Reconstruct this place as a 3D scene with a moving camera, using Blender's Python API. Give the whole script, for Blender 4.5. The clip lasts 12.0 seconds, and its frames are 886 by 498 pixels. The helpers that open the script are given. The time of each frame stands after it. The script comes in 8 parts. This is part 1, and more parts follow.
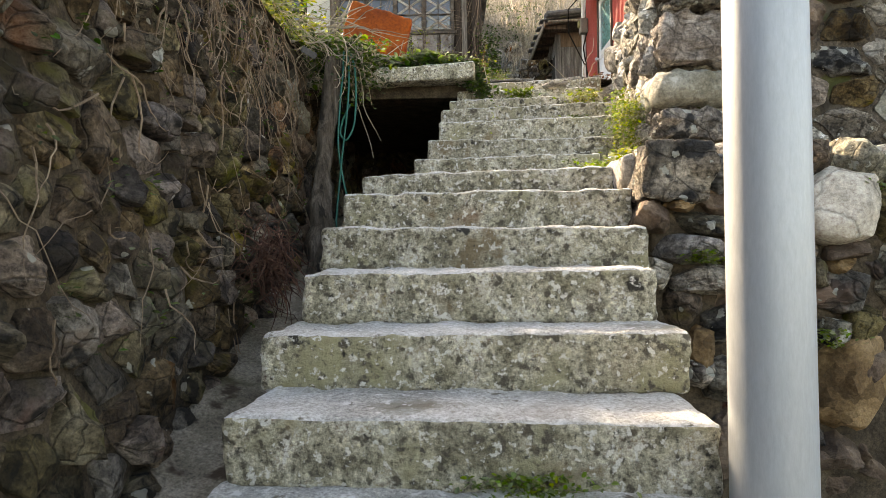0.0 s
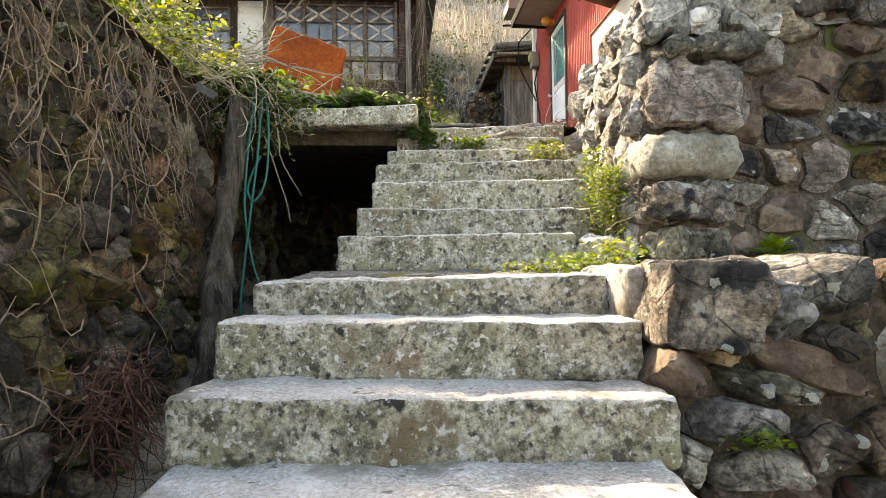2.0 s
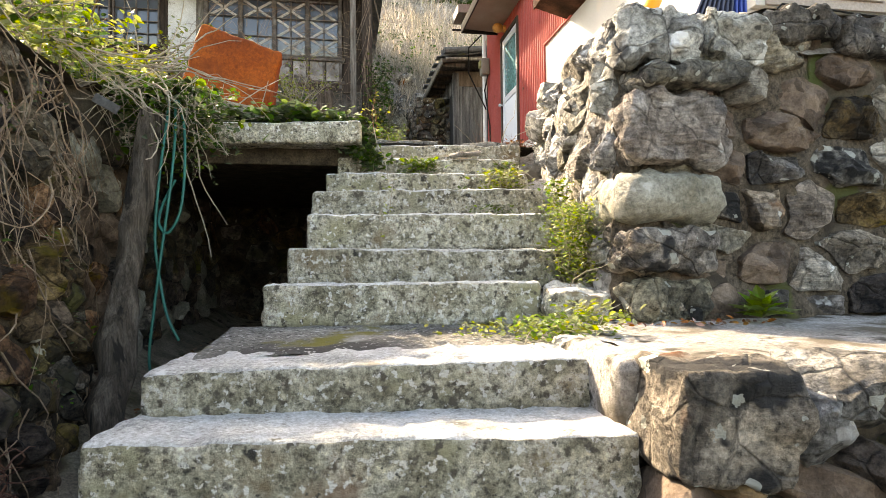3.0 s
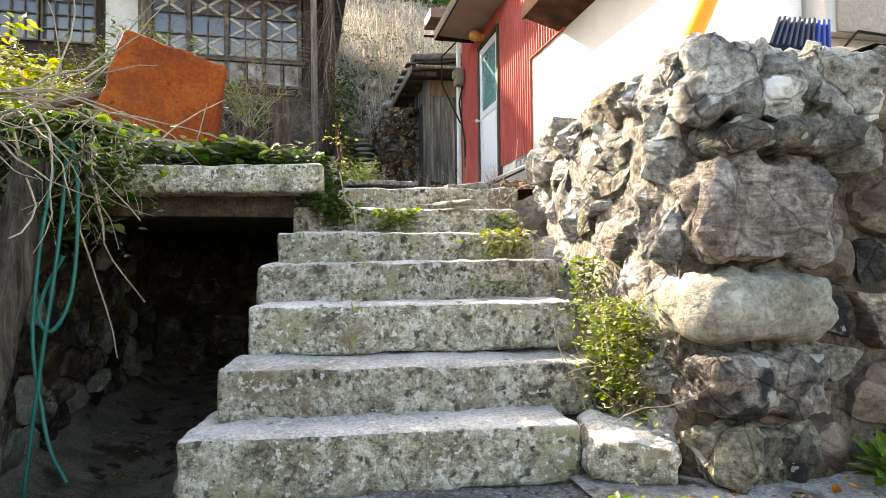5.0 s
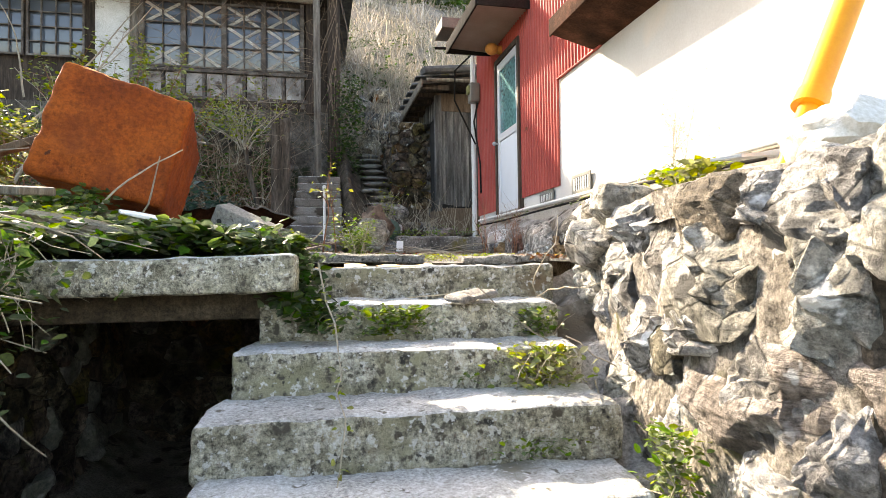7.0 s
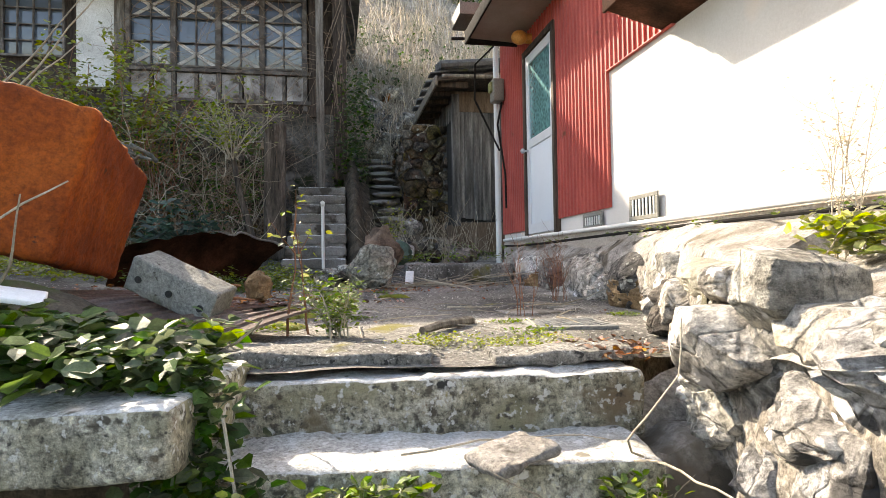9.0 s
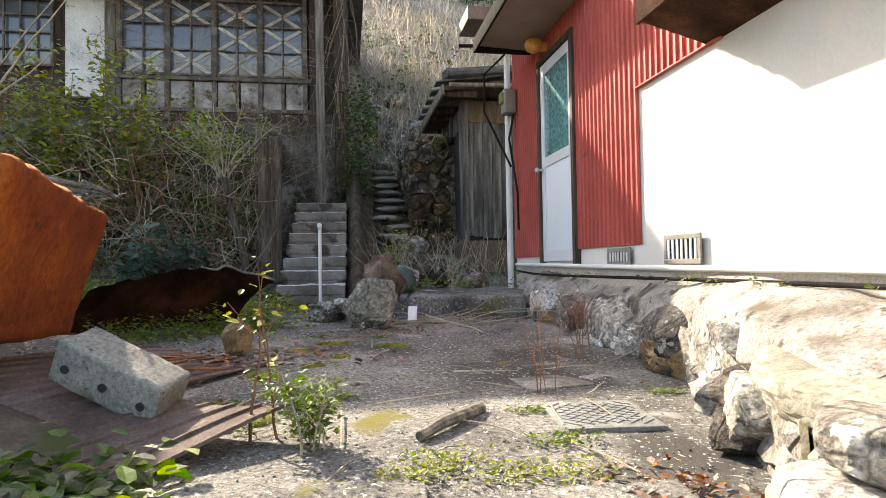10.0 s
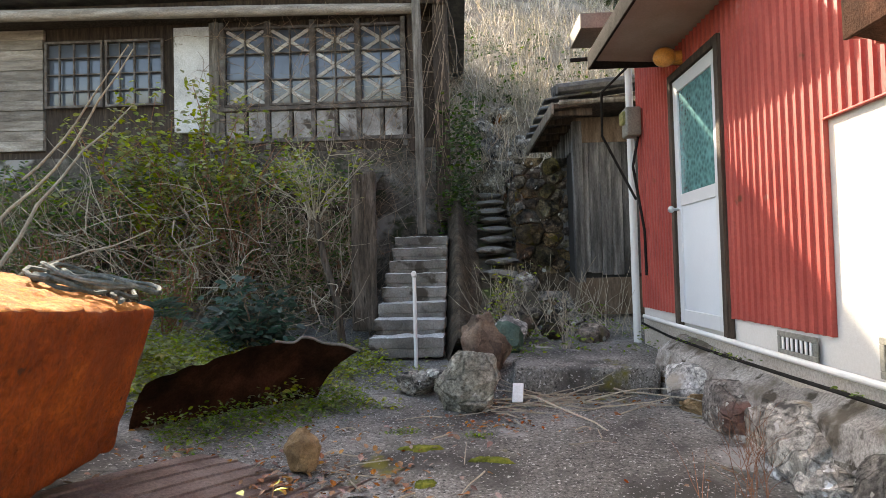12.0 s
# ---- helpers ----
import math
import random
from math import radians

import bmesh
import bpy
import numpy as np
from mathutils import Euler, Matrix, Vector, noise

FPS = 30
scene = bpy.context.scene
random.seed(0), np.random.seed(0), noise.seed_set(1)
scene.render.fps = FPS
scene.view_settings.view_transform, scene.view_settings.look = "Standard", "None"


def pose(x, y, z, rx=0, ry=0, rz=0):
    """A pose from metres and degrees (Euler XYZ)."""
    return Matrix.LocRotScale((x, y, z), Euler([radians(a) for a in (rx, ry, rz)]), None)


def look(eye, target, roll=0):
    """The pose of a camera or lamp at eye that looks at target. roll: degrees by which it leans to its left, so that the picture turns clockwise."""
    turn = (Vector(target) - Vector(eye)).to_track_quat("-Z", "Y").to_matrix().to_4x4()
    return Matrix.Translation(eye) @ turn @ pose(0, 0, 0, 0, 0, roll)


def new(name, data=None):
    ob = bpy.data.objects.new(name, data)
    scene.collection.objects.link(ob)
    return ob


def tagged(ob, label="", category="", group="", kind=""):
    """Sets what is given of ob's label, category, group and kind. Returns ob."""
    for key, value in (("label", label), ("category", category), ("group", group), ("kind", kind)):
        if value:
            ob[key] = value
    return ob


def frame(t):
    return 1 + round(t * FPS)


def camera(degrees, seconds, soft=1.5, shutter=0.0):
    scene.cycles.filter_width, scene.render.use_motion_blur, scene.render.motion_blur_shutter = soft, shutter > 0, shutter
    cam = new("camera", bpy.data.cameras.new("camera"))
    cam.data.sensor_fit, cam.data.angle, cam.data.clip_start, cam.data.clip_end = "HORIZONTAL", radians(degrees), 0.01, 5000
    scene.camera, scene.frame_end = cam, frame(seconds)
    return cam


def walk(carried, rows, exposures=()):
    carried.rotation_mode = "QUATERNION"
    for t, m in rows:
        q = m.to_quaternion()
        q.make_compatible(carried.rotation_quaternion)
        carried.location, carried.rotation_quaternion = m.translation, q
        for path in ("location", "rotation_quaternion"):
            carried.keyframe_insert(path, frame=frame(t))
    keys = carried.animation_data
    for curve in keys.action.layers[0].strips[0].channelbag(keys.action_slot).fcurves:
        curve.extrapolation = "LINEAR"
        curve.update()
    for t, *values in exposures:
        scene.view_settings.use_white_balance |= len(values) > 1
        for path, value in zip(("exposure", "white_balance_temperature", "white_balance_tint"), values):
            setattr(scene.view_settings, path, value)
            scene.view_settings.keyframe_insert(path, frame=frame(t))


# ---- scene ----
cam = camera(73.7, 12.0, 0.8)
METRES, EYE, TILT, LEAN, TURN = 6.4, 1.5, 0.0, 0.0, 1.1
ROWS = [
    (0.0, 0.0, 0.0, 0.0, 0.0, 0.11, 0.75),
    (0.5, -0.0038, 0.0493, 0.0212, -0.9, 1.08, 0.74),
    (1.0, -0.0084, 0.0771, 0.0453, -1.9, 1.72, 0.67),
    (1.5, 0.0044, 0.1145, 0.0533, -3.59, 2.06, 0.64),
    (2.0, 0.0117, 0.1488, 0.0712, -5.34, 2.14, 0.66),
    (2.5, 0.0105, 0.1818, 0.0974, -7.61, 2.04, 0.59),
    (3.0, 0.018, 0.2174, 0.1127, -10.64, 1.93, 0.51),
    (5.0, 0.0238, 0.3499, 0.1856, -14.29, 1.74, 0.57),
    (5.5, 0.028, 0.3799, 0.2106, -14.22, 1.7, 0.52),
    (6.0, 0.0463, 0.4163, 0.2301, -14.21, 1.69, 0.54),
    (6.5, 0.0521, 0.4449, 0.2413, -13.7, 1.69, 0.63),
    (7.0, 0.0559, 0.477, 0.2656, -13.03, 1.67, 0.68),
    (9.0, 0.098, 0.6555, 0.3188, -11.19, 1.58, 0.88),
    (9.5, 0.1142, 0.7028, 0.3472, -10.9, 1.5, 0.94),
    (10.0, 0.1182, 0.7355, 0.366, -10.3, 1.46, 0.95),
    (10.5, 0.1253, 0.7609, 0.3782, -9.57, 1.5, 1.0),
    (11.0, 0.1445, 0.7987, 0.401, -8.0, 1.49, 1.12),
    (11.5, 0.1435, 0.8309, 0.4088, -4.17, 1.65, 1.32),
    (12.0, 0.1447, 0.8564, 0.4404, 0.57, 1.77, 1.45),
]
walk(cam, [(t, pose(0, 0, EYE, TILT, LEAN, TURN) @ pose(METRES * x, METRES * y, METRES * z, 90 + pitch, roll, yaw)) for t, x, y, z, yaw, pitch, roll in ROWS],
     [(0.0, 2.30, 9300, 14), (2.0, 2.50, 9000, 13), (5.0, 2.50, 8200, 12), (7.0, 2.34, 7800, 12), (9.0, 2.06, 7600, 12), (11.0, 2.06, 7600, 12), (12.0, 2.18, 7800, 12)])

# ---- sky, sun, exposure ----
SUN = Vector((0.42, -0.68, -0.55)).normalized()
world = bpy.data.worlds.new("world")
scene.world = world
world.use_nodes = True
wn = world.node_tree
sky = wn.nodes.new("ShaderNodeTexSky")
sky.sky_type, sky.sun_disc = "NISHITA", False
sky.sun_elevation = math.asin(-SUN.z)
sky.sun_rotation = math.atan2(-SUN.x, -SUN.y)
sky.dust_density, sky.air_density = 2.0, 1.0
wn.links.new(sky.outputs[0], wn.nodes["Background"].inputs[0])
wn.nodes["Background"].inputs[1].default_value = 0.15
sun_data = bpy.data.lights.new("sun", "SUN")
sun_data.energy, sun_data.angle, sun_data.color = 3.6, radians(0.7), (1.0, 0.94, 0.84)
sun = new("sun", sun_data)
sun.matrix_world = look((0, 0, 30), Vector((0, 0, 30)) + SUN)


# ---- materials ----
def material(name, cols, scale=4.0, rough=0.85, bump=0.3, bscale=45.0, vary=0.0, hue=0.0, spots=(), metal=0.0,
             stretch=(1, 1, 1), fine=0.35, fscale=60.0, bdist=0.02, island=False, rounds=(), thin=0.0, spec=0.3, crag=0.0,
             cracks=0.0, bands=0.0, bedding=(2.0, 2.0, 26.0)):
    """cols: colours along a broad noise; spots: (colour, scale, threshold, softness); vary, hue: change from piece to piece."""
    m = bpy.data.materials.new(name)
    m.use_nodes = True
    t = m.node_tree
    n, link = t.nodes, t.links.new
    b = n["Principled BSDF"]
    tc = n.new("ShaderNodeTexCoord")
    mp = n.new("ShaderNodeMapping")
    mp.inputs["Scale"].default_value = stretch
    inf = n.new("ShaderNodeObjectInfo")
    rnd = inf.outputs["Random"]
    if island:
        rnd = n.new("ShaderNodeNewGeometry").outputs["Random Per Island"]
    add = n.new("ShaderNodeVectorMath")
    mul = n.new("ShaderNodeVectorMath")
    mul.operation = "SCALE"
    mul.inputs[0].default_value = (13.0, 7.0, 5.0)
    link(rnd, mul.inputs["Scale"])
    link(tc.outputs["Object"], add.inputs[0])
    if vary or hue:
        link(mul.outputs[0], add.inputs[1])
    link(add.outputs[0], mp.inputs[0])

    def noise_node(s, detail=5.0, r=0.6):
        x = n.new("ShaderNodeTexNoise")
        x.inputs["Scale"].default_value, x.inputs["Detail"].default_value, x.inputs["Roughness"].default_value = s, detail, r
        link(mp.outputs[0], x.inputs["Vector"])
        return x.outputs["Fac"]

    ramp = n.new("ShaderNodeValToRGB")
    el = ramp.color_ramp.elements
    k = len(cols)
    while len(el) < k:
        el.new(0.5)
    for i, c in enumerate(cols):
        el[i].position = 0.32 + 0.36 * i / max(1, k - 1)
        el[i].color = (*c, 1)
    link(noise_node(scale), ramp.inputs[0])
    col = ramp.outputs[0]
    if fine:
        mx = n.new("ShaderNodeMix")
        mx.data_type, mx.blend_type = "RGBA", "OVERLAY"
        mx.inputs["Factor"].default_value = fine
        fr = n.new("ShaderNodeValToRGB")
        fr.color_ramp.elements[0].position, fr.color_ramp.elements[1].position = 0.35, 0.65
        link(noise_node(fscale, 8.0, 0.8), fr.inputs[0])
        link(col, mx.inputs["A"])
        link(fr.outputs[0], mx.inputs["B"])
        col = mx.outputs["Result"]
    for c, s, th, soft in spots:
        mx = n.new("ShaderNodeMix")
        mx.data_type = "RGBA"
        rr = n.new("ShaderNodeMapRange")
        rr.inputs["From Min"].default_value, rr.inputs["From Max"].default_value = th, th + soft
        link(noise_node(s, 4.0, 0.55), rr.inputs["Value"])
        link(rr.outputs[0], mx.inputs["Factor"])
        link(col, mx.inputs["A"])
        mx.inputs["B"].default_value = (*c, 1)
        col = mx.outputs["Result"]
    facet = None
    if crag:
        # angular broken facets: every cell of the stone has a tilt of its own
        wq = n.new("ShaderNodeTexNoise")
        wq.inputs["Scale"].default_value = crag * 1.4
        link(mp.outputs[0], wq.inputs["Vector"])
        wa = n.new("ShaderNodeVectorMath")
        wa.operation = "MULTIPLY_ADD"
        wa.inputs[1].default_value = (0.5 / crag,) * 3
        link(wq.outputs["Color"], wa.inputs[0])
        link(mp.outputs[0], wa.inputs[2])
        vo = n.new("ShaderNodeTexVoronoi")
        vo.inputs["Scale"].default_value = crag
        link(wa.outputs[0], vo.inputs["Vector"])
        dp = n.new("ShaderNodeVectorMath")
        dp.operation = "SUBTRACT"
        link(wa.outputs[0], dp.inputs[0])
        link(vo.outputs["Position"], dp.inputs[1])
        dc = n.new("ShaderNodeVectorMath")
        dc.operation = "SUBTRACT"
        link(vo.outputs["Color"], dc.inputs[0])
        dc.inputs[1].default_value = (0.5, 0.5, 0.5)
        dd = n.new("ShaderNodeVectorMath")
        dd.operation = "DOT_PRODUCT"
        link(dp.outputs[0], dd.inputs[0])
        link(dc.outputs[0], dd.inputs[1])
        facet = dd.outputs["Value"]
        sv = n.new("ShaderNodeSeparateColor")
        link(vo.outputs["Color"], sv.inputs[0])
        mr = n.new("ShaderNodeMapRange")
        mr.inputs["To Min"].default_value, mr.inputs["To Max"].default_value = 0.62, 1.38
        link(sv.outputs[1], mr.inputs["Value"])
        sc_ = n.new("ShaderNodeVectorMath")
        sc_.operation = "SCALE"
        link(col, sc_.inputs[0])
        link(mr.outputs[0], sc_.inputs["Scale"])
        col = sc_.outputs[0]
    seam = None
    if bands:
        # layered bedding: thin wavering bands, darker and lighter, cut into the surface
        bw = n.new("ShaderNodeTexNoise")
        bw.inputs["Scale"].default_value = 3.0
        link(mp.outputs[0], bw.inputs["Vector"])
        bs = n.new("ShaderNodeVectorMath")
        bs.operation = "MULTIPLY_ADD"
        bs.inputs[1].default_value = (0.06, 0.06, 0.06)
        link(bw.outputs["Color"], bs.inputs[0])
        link(mp.outputs[0], bs.inputs[2])
        bmap = n.new("ShaderNodeMapping")
        bmap.inputs["Scale"].default_value = bedding
        link(bs.outputs[0], bmap.inputs[0])
        bn = n.new("ShaderNodeTexNoise")
        bn.inputs["Scale"].default_value, bn.inputs["Detail"].default_value, bn.inputs["Roughness"].default_value = 1.6, 6.0, 0.7
        link(bmap.outputs[0], bn.inputs["Vector"])
        br_ = n.new("ShaderNodeMapRange")
        br_.inputs["From Min"].default_value, br_.inputs["From Max"].default_value = 0.36, 0.60
        br_.inputs["To Min"].default_value, br_.inputs["To Max"].default_value = 1.0 - bands, 1.0 + 0.35 * bands
        link(bn.outputs["Fac"], br_.inputs["Value"])
        sb = n.new("ShaderNodeVectorMath")
        sb.operation = "SCALE"
        link(col, sb.inputs[0])
        link(br_.outputs[0], sb.inputs["Scale"])
        col = sb.outputs[0]
        seam = br_.outputs[0]
    if cracks:
        # dark open cracks between broken plates
        cw = n.new("ShaderNodeTexNoise")
        cw.inputs["Scale"].default_value, cw.inputs["Detail"].default_value = cracks * 1.2, 5.0
        link(mp.outputs[0], cw.inputs["Vector"])
        ca = n.new("ShaderNodeVectorMath")
        ca.operation = "MULTIPLY_ADD"
        ca.inputs[1].default_value = (0.35 / cracks,) * 3
        link(cw.outputs["Color"], ca.inputs[0])
        link(mp.outputs[0], ca.inputs[2])
        cv = n.new("ShaderNodeTexVoronoi")
        cv.feature = "DISTANCE_TO_EDGE"
        cv.inputs["Scale"].default_value = cracks
        link(ca.outputs[0], cv.inputs["Vector"])
        cr = n.new("ShaderNodeMapRange")
        cr.inputs["From Max"].default_value = 0.03
        cr.inputs["To Min"].default_value = 0.55
        link(cv.outputs["Distance"], cr.inputs["Value"])
        cs = n.new("ShaderNodeVectorMath")
        cs.operation = "SCALE"
        link(col, cs.inputs[0])
        link(cr.outputs[0], cs.inputs["Scale"])
        col = cs.outputs[0]
    if vary or hue:
        hs = n.new("ShaderNodeHueSaturation")
        for key, a, src in (("Value", vary, 1.0), ("Hue", hue, 3.7), ("Saturation", 0.5 if hue else 0.0, 7.3)):
            w = n.new("ShaderNodeMath")
            w.operation = "MULTIPLY"
            w.inputs[1].default_value = src
            link(rnd, w.inputs[0])
            f = n.new("ShaderNodeMath")
            f.operation = "FRACT"
            link(w.outputs[0], f.inputs[0])
            r2 = n.new("ShaderNodeMapRange")
            mid = 0.5 if key == "Hue" else 1.0
            r2.inputs["To Min"].default_value, r2.inputs["To Max"].default_value = mid - a, mid + a
            link(f.outputs[0], r2.inputs["Value"])
            link(r2.outputs[0], hs.inputs[key])
        link(col, hs.inputs["Color"])
        col = hs.outputs[0]
    for c, sc, rad in rounds:
        vo = n.new("ShaderNodeTexVoronoi")
        vo.inputs["Scale"].default_value = sc
        wob = n.new("ShaderNodeVectorMath")
        wob.operation = "MULTIPLY_ADD"
        wob.inputs[1].default_value = (0.05, 0.05, 0.05)
        nz = n.new("ShaderNodeTexNoise")
        nz.inputs["Scale"].default_value = sc * 2.5
        link(mp.outputs[0], nz.inputs["Vector"])
        link(nz.outputs["Color"], wob.inputs[0])
        link(mp.outputs[0], wob.inputs[2])
        link(wob.outputs[0], vo.inputs["Vector"])
        sep = n.new("ShaderNodeSeparateColor")
        link(vo.outputs["Color"], sep.inputs[0])
        lim = n.new("ShaderNodeMapRange")
        lim.inputs["From Min"].default_value, lim.inputs["From Max"].default_value = 0.5, 1.0
        lim.inputs["To Min"].default_value, lim.inputs["To Max"].default_value = 0.0, rad
        link(sep.outputs[0], lim.inputs["Value"])
        lt = n.new("ShaderNodeMath")
        lt.operation = "LESS_THAN"
        link(vo.outputs["Distance"], lt.inputs[0])
        link(lim.outputs[0], lt.inputs[1])
        fade = n.new("ShaderNodeMath")
        fade.operation = "MULTIPLY"
        fade.inputs[1].default_value = 0.8
        link(lt.outputs[0], fade.inputs[0])
        mx = n.new("ShaderNodeMix")
        mx.data_type = "RGBA"
        link(fade.outputs[0], mx.inputs["Factor"])
        link(col, mx.inputs["A"])
        mx.inputs["B"].default_value = (*c, 1)
        col = mx.outputs["Result"]
    if thin:
        tl = n.new("ShaderNodeBsdfTranslucent")
        link(col, tl.inputs["Color"])
        ms = n.new("ShaderNodeMixShader")
        ms.inputs[0].default_value = thin
        link(b.outputs[0], ms.inputs[1])
        link(tl.outputs[0], ms.inputs[2])
        link(ms.outputs[0], n["Material Output"].inputs["Surface"])
    link(col, b.inputs["Base Color"])
    b.inputs["Roughness"].default_value, b.inputs["Metallic"].default_value = rough, metal
    b.inputs["Specular IOR Level"].default_value = spec
    if bump:
        bp = n.new("ShaderNodeBump")
        bp.inputs["Strength"].default_value, bp.inputs["Distance"].default_value = bump, bdist
        hgt = noise_node(bscale, 8.0, 0.7)
        if facet:
            ma = n.new("ShaderNodeMath")
            ma.operation = "MULTIPLY_ADD"
            ma.inputs[1].default_value = 1.5 / bdist
            link(facet, ma.inputs[0])
            link(hgt, ma.inputs[2])
            hgt = ma.outputs[0]
        for extra_h, amount in ((seam, 0.5), (cr.outputs[0] if cracks else None, 0.6)):
            if extra_h:
                mb = n.new("ShaderNodeMath")
                mb.operation = "MULTIPLY_ADD"
                mb.inputs[1].default_value = amount
                link(extra_h, mb.inputs[0])
                link(hgt, mb.inputs[2])
                hgt = mb.outputs[0]
        link(hgt, bp.inputs["Height"])
        link(bp.outputs[0], b.inputs["Normal"])
    return m


